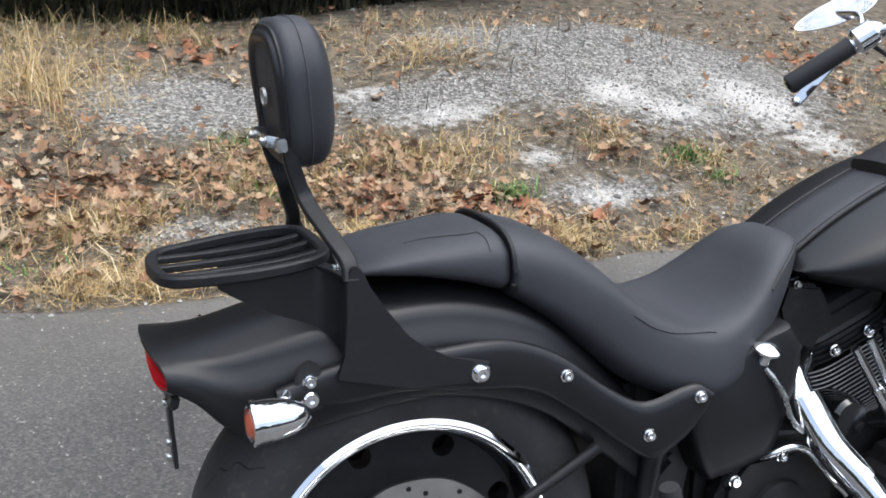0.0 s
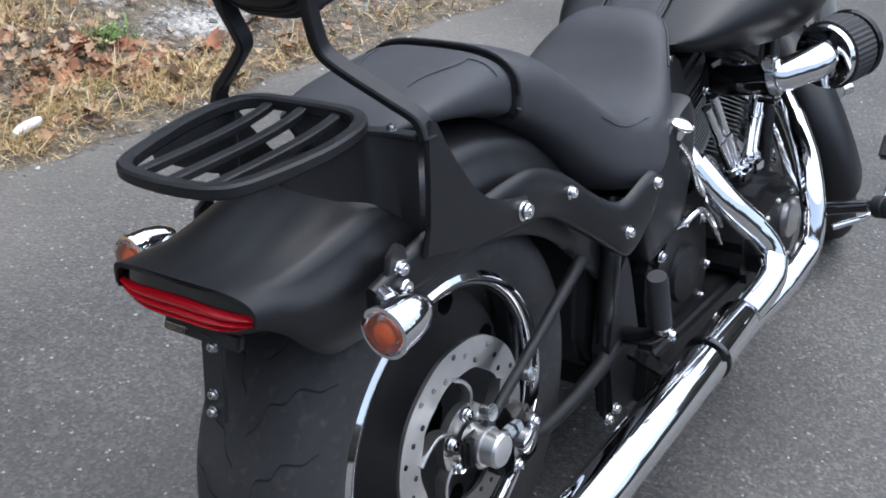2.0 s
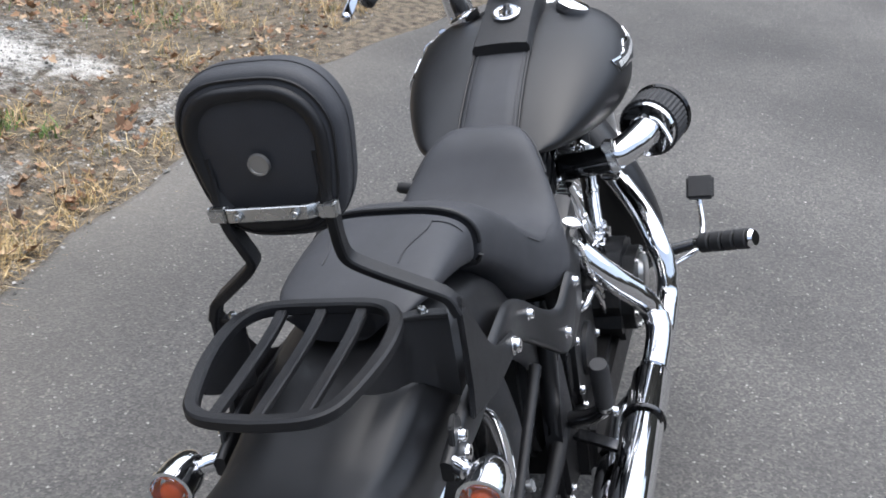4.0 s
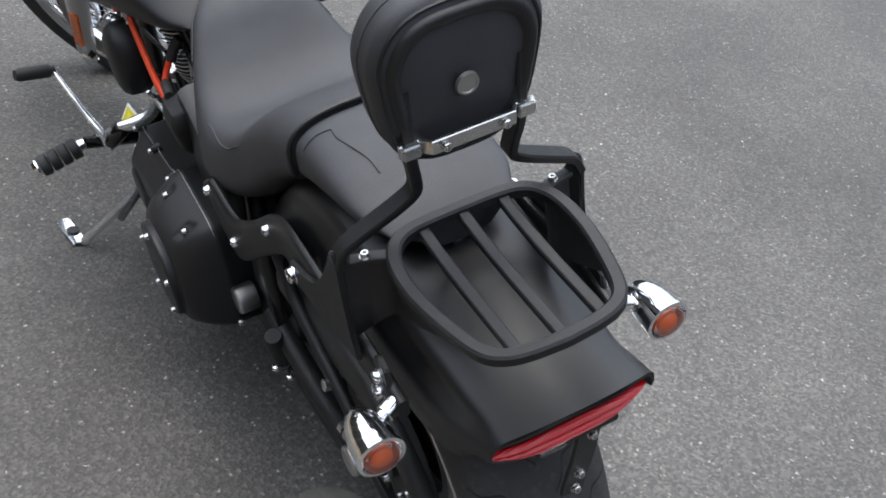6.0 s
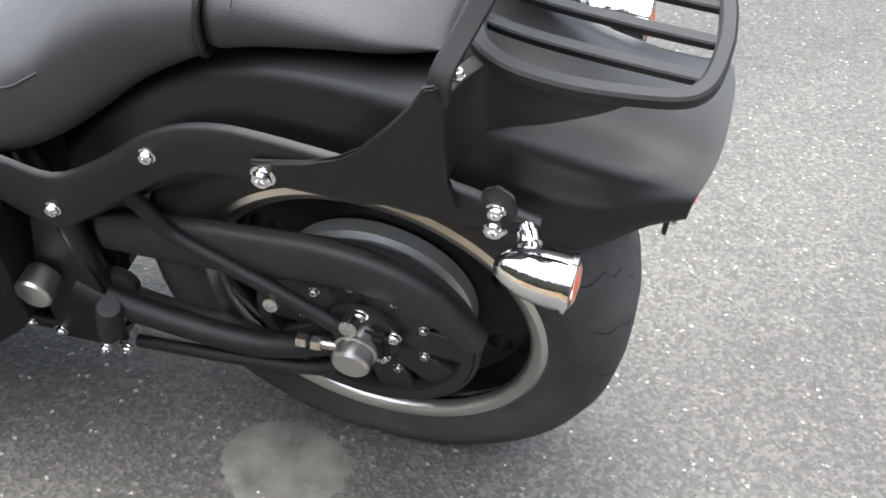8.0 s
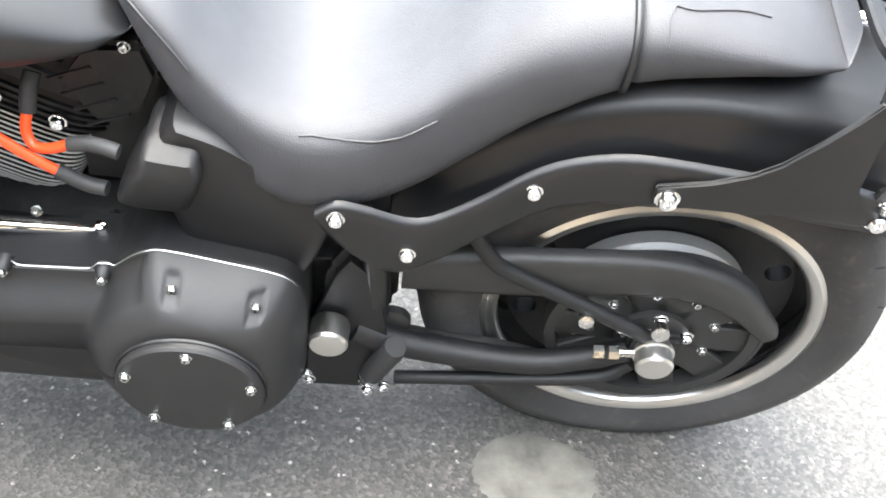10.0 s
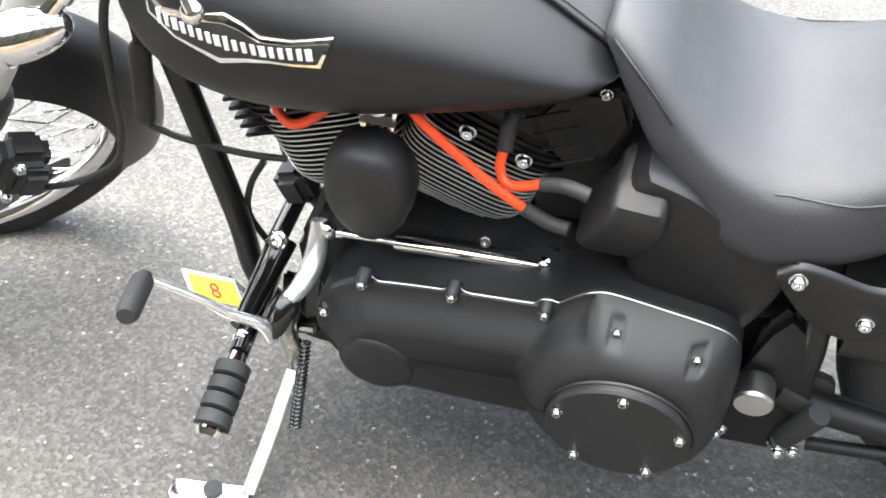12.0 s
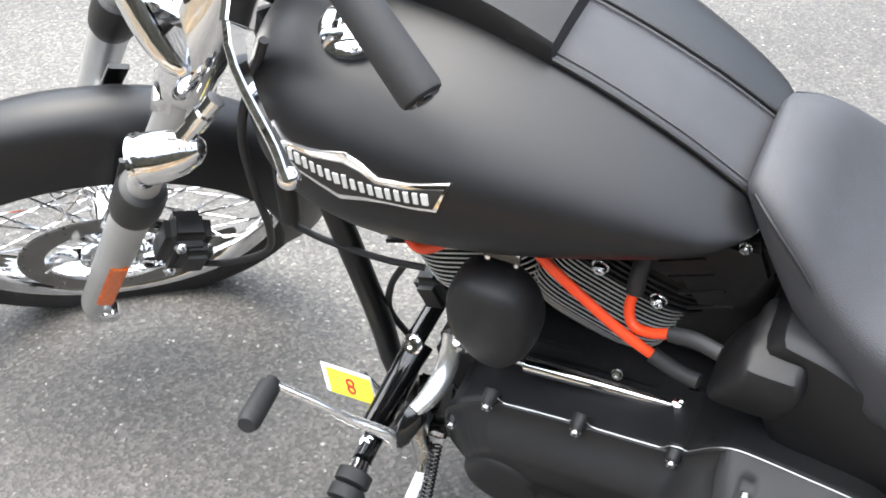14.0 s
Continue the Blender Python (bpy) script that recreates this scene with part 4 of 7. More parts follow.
def build_tail_light():
    def band_at(dz0, dz1, out, mat, name, label, w=0.106, parent=bike, n=24):
        bm = bmesh.new()
        rings = []
        for i in range(n + 1):
            t = -1 + 2 * i / n
            y = w * t + 0.003
            x = -0.356 + 0.014 * abs(t) ** 3
            sag = 0.014 * t * t
            thin = 1 - 0.45 * abs(t) ** 3
            z0, z1 = 0.688 + dz0 * thin - sag, 0.688 + dz1 * thin - sag
            z0 = min(z0, z1 - 0.002)
            rings.append([(x + 0.014, y * 0.98, z0), (x + 0.014, y * 0.98, z1), (x - out * 0.4, y, z1), (x - out, y, (z0 + z1) / 2), (x - out * 0.7, y, z0)])
        loft(bm, rings)
        return part(name, bm, mat, parent, label, 60)
    lamp = band_at(-0.047, 0.006, 0.001, GLOSS, "tail_light", "slim red tail light tucked under the fender tip")
    band_at(-0.027, -0.016, 0.008, RED_LENS, "upper_lens", "bright red lens strip", 0.105, lamp)
    band_at(-0.0295, -0.027, 0.004, DARK_RED, "lens_joint", "dark red groove", 0.104, lamp)
    band_at(-0.0375, -0.0295, 0.007, RED_LENS, "middle_lens", "bright red lens strip", 0.102, lamp)
    band_at(-0.040, -0.0375, 0.003, DARK_RED, "lens_joint", "dark red groove", 0.099, lamp)
    band_at(-0.045, -0.040, 0.005, RED_LENS, "lower_lens", "red lens strip", 0.095, lamp)
    # number plate holder without a plate
    bm = bmesh.new()
    box(bm, (0.012, 0.118, 0.020), Matrix.Translation((-0.338, -0.010, 0.622)) @ Matrix.Rotation(radians(15), 4, 'Y'), 0.003)
    holder = part("plate_holder", bm, PLASTIC, bike, "empty black number plate bracket")
    bm = bmesh.new()
    tube(bm, [(-0.342, -0.028, 0.622), (-0.340, -0.020, 0.575), (-0.336, -0.010, 0.53), (-0.335, -0.006, 0.508)], 0.01, flat=(0.032, 0.006, Y), smooth=3)
    part("hanging_strip", bm, PLASTIC, holder, "black strip hanging below the bracket")
    bm = bmesh.new()
    box(bm, (0.004, 0.034, 0.008), Matrix.Translation((-0.347, 0.026, 0.622)) @ Matrix.Rotation(radians(15), 4, 'Y'), 0.001)
    part("plate_lamp", bm, SMOKE, holder, "small pale plate lamp")
    for y, z in ((-0.030, 0.612), (-0.014, 0.545), (-0.008, 0.520)):
        bolt(SMALL_BOLT, (-0.344 if z > 0.6 else -0.340, y, z), (-1, 0, 0.1), holder)


build_tail_light()


# -- seats --
SX = [-0.085, -0.04, 0.03, 0.135, 0.22, 0.29, 0.345, 0.40, 0.46, 0.50, 0.545, 0.588, 0.624, 0.652, 0.680]
s_top = curve(SX, [0.795, 0.812, 0.826, 0.836, 0.818, 0.774, 0.724, 0.685, 0.665, 0.668, 0.688, 0.723, 0.758, 0.775, 0.780])
s_low = curve(SX, [0.780, 0.778, 0.768, 0.738, 0.685, 0.622, 0.580, 0.555, 0.544, 0.548, 0.568, 0.603, 0.648, 0.692, 0.738])
s_wid = curve(SX, [0.088, 0.108, 0.116, 0.122, 0.134, 0.150, 0.166, 0.180, 0.187, 0.183, 0.169, 0.147, 0.124, 0.105, 0.080])
s_dish = curve(SX, [0, 0, 0, 0, 0, 0.0, 0.004, 0.010, 0.013, 0.013, 0.009, 0.005, 0.002, 0, 0])


def seat_ring(x, grow=0.0, n=40):
    t, lo, w, dish = s_top(x) + grow, s_low(x) - grow, s_wid(x) + grow, s_dish(x)
    out = []
    for k in range(n):
        a = 2 * math.pi * k / n
        c, q = math.cos(a), math.sin(a)
        nose = min(1, max(0, (x - 0.56) / 0.12))
        rear = min(1, max(0, (x - 0.20) / 0.12))
        y = w * math.copysign(abs(c) ** (0.62 - 0.18 * rear + 0.16 * nose), c)
        h = (t - lo) * (0.55 - 0.20 * rear + 0.14 * nose)
        mid = t - h
        z = mid + (h if q > 0 else (mid - lo)) * math.copysign(abs(q) ** (0.75 - 0.14 * rear + 0.14 * nose if q > 0 else 0.5), q)
        if q > 0:
            z += dish * (min(1, abs(y) / w) ** 2.2) * 0.9 * abs(q) ** 0.4
        # the flank slopes inwards from its lower edge up to the rim
        y *= 1 - 0.13 * rear * (1 - 0.5 * nose) * min(1.0, max(0.0, (z - lo) / max(t - lo, 0.001)))
        out.append((x, y, z))
    return out


def build_seats():
    bm = bmesh.new()
    xs = [0.150 + i * (0.680 - 0.150) / 54 for i in range(55)]
    loft(bm, [seat_ring(0.1485, -0.006)] + [seat_ring(x) for x in xs] + [seat_ring(0.687, -0.010), seat_ring(0.690, -0.022)])
    rider = part("rider_seat", bm, LEATHER, bike, "deeply dished black leather rider seat", 70)
    bm = bmesh.new()
    xs = [-0.085 + i * (0.142 + 0.085) / 22 for i in range(23)]
    loft(bm, [seat_ring(-0.104, -0.036), seat_ring(-0.101, -0.025), seat_ring(-0.096, -0.014), seat_ring(-0.091, -0.006)] + [seat_ring(x, -0.002 if x < 0.13 else -0.002 - (x - 0.13) * 0.4) for x in xs] + [seat_ring(0.146, -0.012)])
    pil = part("pillion_seat", bm, LEATHER, bike, "low black leather pillion pad", 70)
    # strap across the joint
    bm = bmesh.new()
    pts = [Vector(p) for p in seat_ring(0.146, 0.0015)]
    arc = [p for p in pts if p.z > s_low(0.146) + 0.01]
    arc.sort(key=lambda p: math.atan2(p.z - 0.77, p.y))
    tube(bm, arc, 0.004, 8)
    part("strap", bm, LEATHER_B, pil, "thin black strap across the seat joint")
    # stitching: the crescent seams beside the dish and the pad seams
    for s in (1, -1):
        bm = bmesh.new()
        line = []
        for i in range(21):
            x = 0.335 + 0.145 * i / 20
            k = int(round(float(np.interp(x, [0.335, 0.37, 0.40, 0.44, 0.465, 0.48], [24, 28, 48, 80, 92, 84]))))
            p = seat_ring(x, 0.0008, 960)[k]
            line.append((p[0], s * p[1], p[2]))
        tube(bm, line, 0.0011, 6)
        part("seam", bm, STITCH, rider, "stitched crescent seam")
        bm = bmesh.new()
        line = [seat_ring(x, -0.001, 80)[(14 + int(20 * (0.13 - x))) if s > 0 else (26 - int(20 * (0.13 - x)))] for x in (0.0, 0.03, 0.06, 0.085, 0.10, 0.108)]
        line += [seat_ring(0.113, -0.001, 80)[k if s > 0 else 40 - k] for k in (11, 8, 5)]
        tube(bm, line, 0.0010, 6, smooth=3)
        part("seam", bm, STITCH, pil, "stitched seam")
    bm = bmesh.new()
    edge = []
    for i in range(40):
        x = 0.60 + 0.078 * i / 39
        edge.append(seat_ring(x, 0.001, 80)[3])
    tube(bm, edge, 0.0022, 8)
    part("piping", bm, LEATHER_B, rider, "black welt along the nose of the seat")
    bm = bmesh.new()
    tube(bm, [Vector((p[0], -p[1], p[2])) for p in edge], 0.0022, 8)
    part("piping", bm, LEATHER_B, rider, "black welt along the nose of the seat")


build_seats()


# -- tank and dash --
TX = [0.672, 0.70, 0.76, 0.84, 0.92, 1.00, 1.08, 1.15, 1.20, 1.235]
t_top = curve(TX, [0.732, 0.752, 0.790, 0.831, 0.863, 0.887, 0.902, 0.900, 0.882, 0.848])
t_low = curve(TX, [0.718, 0.704, 0.686, 0.667, 0.652, 0.641, 0.640, 0.656, 0.690, 0.74])
t_wid = curve(TX, [0.100, 0.134, 0.166, 0.196, 0.218, 0.231, 0.233, 0.217, 0.180, 0.115])


def tank_ring(x, grow=0.0, n=56):
    t, lo, w = t_top(x) + grow, t_low(x) - grow, t_wid(x) + grow
    out = []
    mid = lo + (t - lo) * 0.52
    for k in range(n):
        a = 2 * math.pi * k / n
        c, q = math.cos(a), math.sin(a)
        y = w * math.copysign(abs(c) ** 0.80, c)
        z = mid + ((t - mid) if q > 0 else (mid - lo)) * math.copysign(abs(q) ** 0.86, q)
        out.append((x, y, z))
    return out


def tank_side(x, z, s):
    """The tank's side surface at x and z."""
    t, lo, w = t_top(x), t_low(x), t_wid(x)
    mid = lo + (t - lo) * 0.52
    q = min(0.999, abs(z - mid) / ((t - mid) if z > mid else (mid - lo))) ** (1 / 0.86)
    return s * w * math.sqrt(1 - q * q) ** 0.80


def build_tank():
    bm = bmesh.new()
    n = 48
    xs = [0.672 + (1.235 - 0.672) * i / n for i in range(n + 1)]
    loft(bm, [tank_ring(0.664, -0.016)] + [tank_ring(x) for x in xs] + [tank_ring(1.247, -0.03)])
    tank = part("fuel_tank", bm, DENIM, bike, "satin black teardrop fuel tank", 70)
    # leather strip down the middle
    def strip(w, lift, x0, x1, k=30):
        rings = []
        for i in range(k + 1):
            x = x0 + (x1 - x0) * i / k
            z = t_top(x)
            row = []
            for f in (-1, -0.97, -0.85, -0.4, 0, 0.4, 0.85, 0.97, 1):
                y = w(x) * f
                drop = (z - (t_low(x) + (z - t_low(x)) * 0.52)) * (1 - math.sqrt(max(0, 1 - (abs(y) / t_wid(x)) ** 2.5)) ** 0.86)
                row.append((x, y, z - drop + (lift if abs(f) < 0.96 else -0.004)))
            rings.append(row)
        b = bmesh.new()
        return loft(b, rings, cap=False, closed_ring=False)
    ws = curve([0.68, 0.80, 0.95, 1.2], [0.064, 0.062, 0.060, 0.056])
    part("tank_strip", strip(lambda x: ws(x), 0.004, 0.690, 1.10), LEATHER, tank, "black leather strip down the middle of the tank", 60)
    for s in (1, -1):
        bm = bmesh.new()
        tube(bm, [(x, s * (ws(x) - 0.004), t_top(x) + 0.003 - 0.5 * (t_top(x) - t_low(x)) * 0.0) for x in [0.685 + 0.02 * i for i in range(14)]], 0.003, 8, smooth=2)
        part("piping", bm, LEATHER_B, tank, "raised welt of the leather strip")
        bm = bmesh.new()
        tube(bm, [(x, s * (ws(x) - 0.014), t_top(x) + 0.0048) for x in [0.690 + 0.02 * i for i in range(13)]], 0.001, 6, smooth=2)
        part("seam", bm, STITCH, tank, "stitched seam of the strip")
    # instrument console
    bm = bmesh.new()
    rings = []
    for i in range(17):
        x = 0.897 + 0.270 * i / 16
        z = t_top(x) + 0.004
        h = curve([0.886, 0.90, 0.97, 1.06, 1.167], [0.017, 0.021, 0.028, 0.036, 0.030])(x)
        w = curve([0.886, 1.0, 1.08, 1.167], [0.061, 0.058, 0.060, 0.048])(x)
        rings.append([(x, y * w, z + h * f) for y, f in ((-1, -0.7), (-0.98, 0.6), (-0.9, 0.93), (-0.5, 1.04), (0, 1.08), (0.5, 1.04), (0.9, 0.93), (0.98, 0.6), (1, -0.7))])
    loft(bm, rings)
    dash = part("dash_console", bm, POWDER, bike, "black instrument console on the tank", 40)
    bm = bmesh.new()
    top = lambda x: t_top(x) + 0.004 + curve([0.886, 0.90, 0.97, 1.06, 1.167], [0.017, 0.021, 0.028, 0.036, 0.030])(x) * 1.08
    up = Vector((-0.32, 0, 1)).normalized()
    m = axis((0.985, 0, top(0.985) + 0.0005), up)
    lathe(bm, [(0.030, 0), (0.030, 0.004), (0.026, 0.007), (0.024, 0.004), (0.0001, 0.004)], m, 40, cap=False)
    box(bm, (0.016, 0.044, 0.012), m @ Matrix.Translation((0, 0, 0.008)), 0.004)
    part("ignition_switch", bm, CHROME, dash, "round chrome ignition switch")
    bm = bmesh.new()
    m = axis((1.085, 0, top(1.085) - 0.004), Vector((-0.15, 0, 1)))
    lathe(bm, [(0.052, 0), (0.053, 0.012), (0.050, 0.018), (0.046, 0.018), (0.045, 0.012), (0.0001, 0.012)], m, 48, cap=False)
    g = part("speedometer", bm, CHROME, dash, "speedometer with chrome bezel")
    bm = bmesh.new()
    lathe(bm, [(0.0445, 0.0145), (0.0001, 0.0155)], m, 40, cap=False)
    part("dial", bm, GLOSS, g, "dark dial under glass")
    for s in (1, -1):
        bm = bmesh.new()
        x = 1.085
        y = s * 0.115
        z = t_top(x) - (t_top(x) - t_low(x)) * 0.48 * (1 - math.sqrt(1 - (0.115 / t_wid(x)) ** 2.5) ** 0.86)
        m = axis((x, y, z - 0.004), Vector((0.02, s * 0.42, 1)))
        lathe(bm, [(0.034, 0), (0.036, 0.010), (0.036, 0.016), (0.030, 0.020), (0.0001, 0.023)], m, 36, cap=False)
        part("filler_cap", bm, CHROME, bike, "round chrome tank cap")
    # badge plates on the tank sides: a winged bar with plain raised bars in place of its lettering
    prof_top = [(x + 0.013, z - 0.006) for x, z in ((1.130, 0.838), (1.112, 0.826), (1.075, 0.829), (1.040, 0.834), (1.020, 0.827), (1.002, 0.816), (0.97, 0.815), (0.930, 0.818))]
    prof_low = [(x + 0.013, z - 0.006) for x, z in ((1.126, 0.818), (1.095, 0.800), (1.070, 0.792), (1.045, 0.782), (1.015, 0.789), (0.992, 0.791), (0.965, 0.790), (0.940, 0.790))]
    for s in (1, -1):
        def plate(inset, lift, mat, name, parent, label):
            b = bmesh.new()
            rows = []
            cx = 1.048
            for (xa, za), (xb, zb) in zip(prof_top, prof_low):
                row = []
                for f in (0, 0.25, 0.5, 0.75, 1):
                    x = cx + (xa + (xb - xa) * f - cx) * (1 - inset * 0.25)
                    z2 = za + (zb - za) * (inset + f * (1 - 2 * inset))
                    y = tank_side(x, z2, s)
                    row.append(Vector((x, y + s * lift, z2)))
                rows.append(row)
            back = [[p - Vector((0, s * 0.006, 0)) for p in r] for r in rows]
            rings = [r + q[::-1] for r, q in zip(rows, back)]
            loft(b, rings)
            return part(name, b, mat, parent, label)
        em = plate(0.0, 0.0035, CHROME, "tank_badge", bike, "chrome-edged winged tank badge")
        plate(0.14, 0.0045, PLASTIC, "badge_field", em, "dark field of the badge")
        # slanting raised bars in place of the lettering
        for k in range(18):
            xc = 1.124 - 0.0094 * k
            h = 0.0140 if k in (0, 8) else 0.0105
            wide = 0.0032 if k % 5 == 2 else 0.0024
            zc = float(np.interp(xc, [0.953, 1.013, 1.053, 1.133], [0.798, 0.7985, 0.803, 0.815]))
            b = bmesh.new()
            rows = []
            for f in (-1, 1):
                row = []
                for g in (-1, 1):
                    x, z = xc + wide * f + 0.0012 * g, zc + h / 2 * g
                    row.append((x, tank_side(x, z, s) + s * 0.0058, z))
                rows.append(row + [(x, y - s * 0.004, z) for x, y, z in row[::-1]])
            loft(b, rows)
            part("raised_bar", b, SILVER, em)


build_tank()


# -- engine --
CRANK = Vector((0.925, 0, 0.30))


def build_engine():
    bm = bmesh.new()
    poly = [(0.80, 0.20), (1.00, 0.19), (1.07, 0.24), (1.075, 0.34), (1.02, 0.42), (0.84, 0.43), (0.74, 0.43), (0.60, 0.45), (0.47, 0.44), (0.46, 0.24), (0.56, 0.20)]
    prism(bm, poly, -0.105, 0.115, 0.02, 3)
    case = part("crankcase", bm, ENGINE, bike, "wrinkle black crankcase and gearbox")
    for sgn in (1, -1):
        d = Vector((sgn * math.sin(radians(22.5)), 0, math.cos(radians(22.5))))
        m = axis(CRANK, d)
        # cylinder barrel with cooling fins
        bm = bmesh.new()
        lathe(bm, [(0.060, 0.10), (0.060, 0.30)], m, 32)
        cyl = part("cylinder", bm, ENGINE, bike, "finned black cylinder with bright fin edges")
        fin = bmesh.new()
        n = 44
        edge_b = bmesh.new()
        def outline(rad, h, e=4.0):
            out = []
            for k in range(n):
                a = 2 * math.pi * k / n
                c, q = math.cos(a), math.sin(a)
                out.append(Vector((rad * math.copysign(abs(c) ** (2 / e), c), rad * 1.24 * math.copysign(abs(q) ** (2 / e), q), h)))
            return out
        loft(fin, [outline(0.055, 0.0), outline(0.0795, 0.0), outline(0.0795, 0.0030), outline(0.055, 0.0030)], cap=True)
        fin_me = finish("fin", fin, ENGINE)
        loft(edge_b, [outline(0.0795, 0.0005), outline(0.0808, 0.0008), outline(0.0808, 0.0022), outline(0.0795, 0.0025)], cap=False)
        edge_me = finish("fin_edge", edge_b, FIN_EDGE)
        for k in range(18):
            h = 0.135 + 0.0086 * k
            taper = 0.62 + 0.38 * math.sin(math.pi / 2 * min(1, (k + 1) / 8))
            mm = m @ Matrix.Translation((0, 0, h)) @ Matrix.Diagonal((taper, taper, 1, 1))
            shared("fin", fin_me, cyl, mm)
            shared("fin_edge", edge_me, cyl, mm)
        # head and rocker box
        bm = bmesh.new()
        loft(bm, [[m @ v for v in outline(r0, h0, 3.6)] for r0, h0 in ((0.070, 0.293), (0.084, 0.30), (0.086, 0.335), (0.080, 0.345))])
        head = part("cylinder_head", bm, ENGINE, bike, "black cylinder head")
        for k in range(4):
            b = bmesh.new()
            loft(b, [[m @ v for v in outline(r0, h0, 3.6)] for r0, h0 in ((0.070, 0.300 + 0.011 * k), (0.0895, 0.3005 + 0.011 * k), (0.0895, 0.3045 + 0.011 * k), (0.070, 0.305 + 0.011 * k))])
            part("head_fin", b, ENGINE, head)
        if sgn > 0:
            ahead = Vector((d.z, 0, -d.x))
            for k in range(6):
                b = bmesh.new()
                at = CRANK + d * (0.262 + 0.0155 * k) + ahead * 0.098
                box(b, (0.050, 0.150, 0.0065), Matrix.Translation(at) @ Matrix.Rotation(math.atan2(d.x, d.z), 4, 'Y'), 0.0025)
                part("front_rib", b, ENGINE, head)
        bm = bmesh.new()
        loft(bm, [[m @ v for v in outline(r0, h0, 4.2)] for r0, h0 in ((0.080, 0.345), (0.086, 0.350), (0.086, 0.375), (0.082, 0.378), (0.082, 0.395), (0.072, 0.404), (0.05, 0.408))])
        rb = part("rocker_box", bm, ENGINE, bike, "black rocker box")
        for u, v in ((-0.06, 0.075), (0.06, 0.075), (-0.06, -0.075), (0.06, -0.075)):
            bolt(SMALL_BOLT, m @ Vector((v * 0.98, u, 0.396)), d, rb)
        for s in (1, -1):
            for off in (-0.045, 0.03):
                p = m @ Vector((0, 0, 0.318))
                along = Vector((math.cos(radians(22.5)) * 1, 0, -sgn * math.sin(radians(22.5))))
                bolt(MID_BOLT, p + along * off + Vector((0, s * 0.094, 0)), (0, s, 0), head)
    # push-rod covers on the right
    for x0, x1, z1 in ((0.940, 1.035, 0.60), (0.962, 1.070, 0.59), (0.890, 0.815, 0.60), (0.868, 0.785, 0.585)):
        bm = bmesh.new()
        a, b = Vector((x0, -0.142, 0.440)), Vector((x1, -0.118, z1))
        tube(bm, [a, a.lerp(b, 0.08), a.lerp(b, 0.09), a.lerp(b, 0.45), a.lerp(b, 0.46), a.lerp(b, 0.5), a.lerp(b, 0.51), b], [0.014, 0.014, 0.0105, 0.0105, 0.0125, 0.0125, 0.009, 0.009], 16)
        part("push_rod_cover", bm, CHROME, bike, "chrome push-rod tube")
    for x in (0.885, 0.945):
        bm = bmesh.new()
        box(bm, (0.052, 0.042, 0.030), Matrix.Translation((x, -0.146, 0.432)), 0.007)
        tb = part("tappet_block", bm, CHROME, bike, "chrome tappet cover")
        for dx in (-0.018, 0.018):
            bolt(MID_BOLT, (x + dx, -0.150, 0.446), (0, -0.3, 1), tb)
    # gear case cover on the right with its round points cover
    bm = bmesh.new()
    poly = [(0.775, 0.31), (0.80, 0.245), (0.88, 0.215), (0.985, 0.222), (1.035, 0.28), (1.035, 0.365), (0.995, 0.412), (0.90, 0.424), (0.815, 0.402)]
    prism(bm, poly, -0.224, -0.10, 0.026, 4)
    gc = part("gear_case_cover", bm, ENGINE, bike, "black gear case cover")
    bm = bmesh.new()
    lathe(bm, [(0.040, 0), (0.039, 0.012), (0.035, 0.015), (0.0001, 0.0155)], axis((0.952, -0.222, 0.334), -Y), 40, cap=False)
    part("points_cover", bm, ALUMINIUM, gc, "round bare metal timing cover")
    for x, z in ((0.82, 0.29), (0.85, 0.245), (0.90, 0.226), (0.98, 0.236), (1.018, 0.285), (1.018, 0.345), (0.985, 0.375), (0.90, 0.380), (0.84, 0.362)):
        bolt(SMALL_BOLT, (0.912 + (x - 0.925) * 0.90, -0.2235, 0.318 + (z - 0.305) * 0.95), -Y, gc)
    # gearbox side cover
    bm = bmesh.new()
    poly = [(0.50, 0.30), (0.53, 0.24), (0.62, 0.225), (0.72, 0.24), (0.745, 0.30), (0.73, 0.40), (0.68, 0.445), (0.55, 0.44), (0.505, 0.39)]
    prism(bm, poly, -0.155, -0.10, 0.016, 3)
    gb = part("gearbox_side_cover", bm, ENGINE, bike, "black gearbox side cover")
    for x, z in ((0.525, 0.30), (0.54, 0.255), (0.62, 0.24), (0.70, 0.255), (0.725, 0.31), (0.70, 0.41), (0.62, 0.43), (0.53, 0.40)):
        bolt(MID_BOLT, (x, -0.154, z), -Y, gb)
    bm = bmesh.new()
    lathe(bm, [(0.055, 0), (0.052, 0.010), (0.03, 0.016), (0.0001, 0.017)], axis((0.62, -0.154, 0.335), -Y), 32, cap=False)
    part("clutch_release_cover", bm, ENGINE, gb, "domed black cover")
    # dark box that fills the space between the rear cylinder and the seat
    bm = bmesh.new()
    box(bm, (0.155, 0.130, 0.235), Matrix.Translation((0.690, 0.0, 0.555)), 0.02, 3)
    part("battery_box", bm, ENGINE, bike, "black battery box between engine and seat")
    # sump under the crankcase
    bm = bmesh.new()
    prism(bm, [(0.44, 0.155), (1.02, 0.150), (1.06, 0.20), (1.04, 0.26), (0.46, 0.26)], -0.185, 0.10, 0.016, 3)
    part("sump", bm, ENGINE, bike, "black sump and lower frame cover")
    # starter motor
    bm = bmesh.new()
    lathe(bm, [(0.036, 0), (0.036, 0.11), (0.030, 0.118), (0.0001, 0.12)], axis((0.775, -0.02, 0.465), -Y), 28)
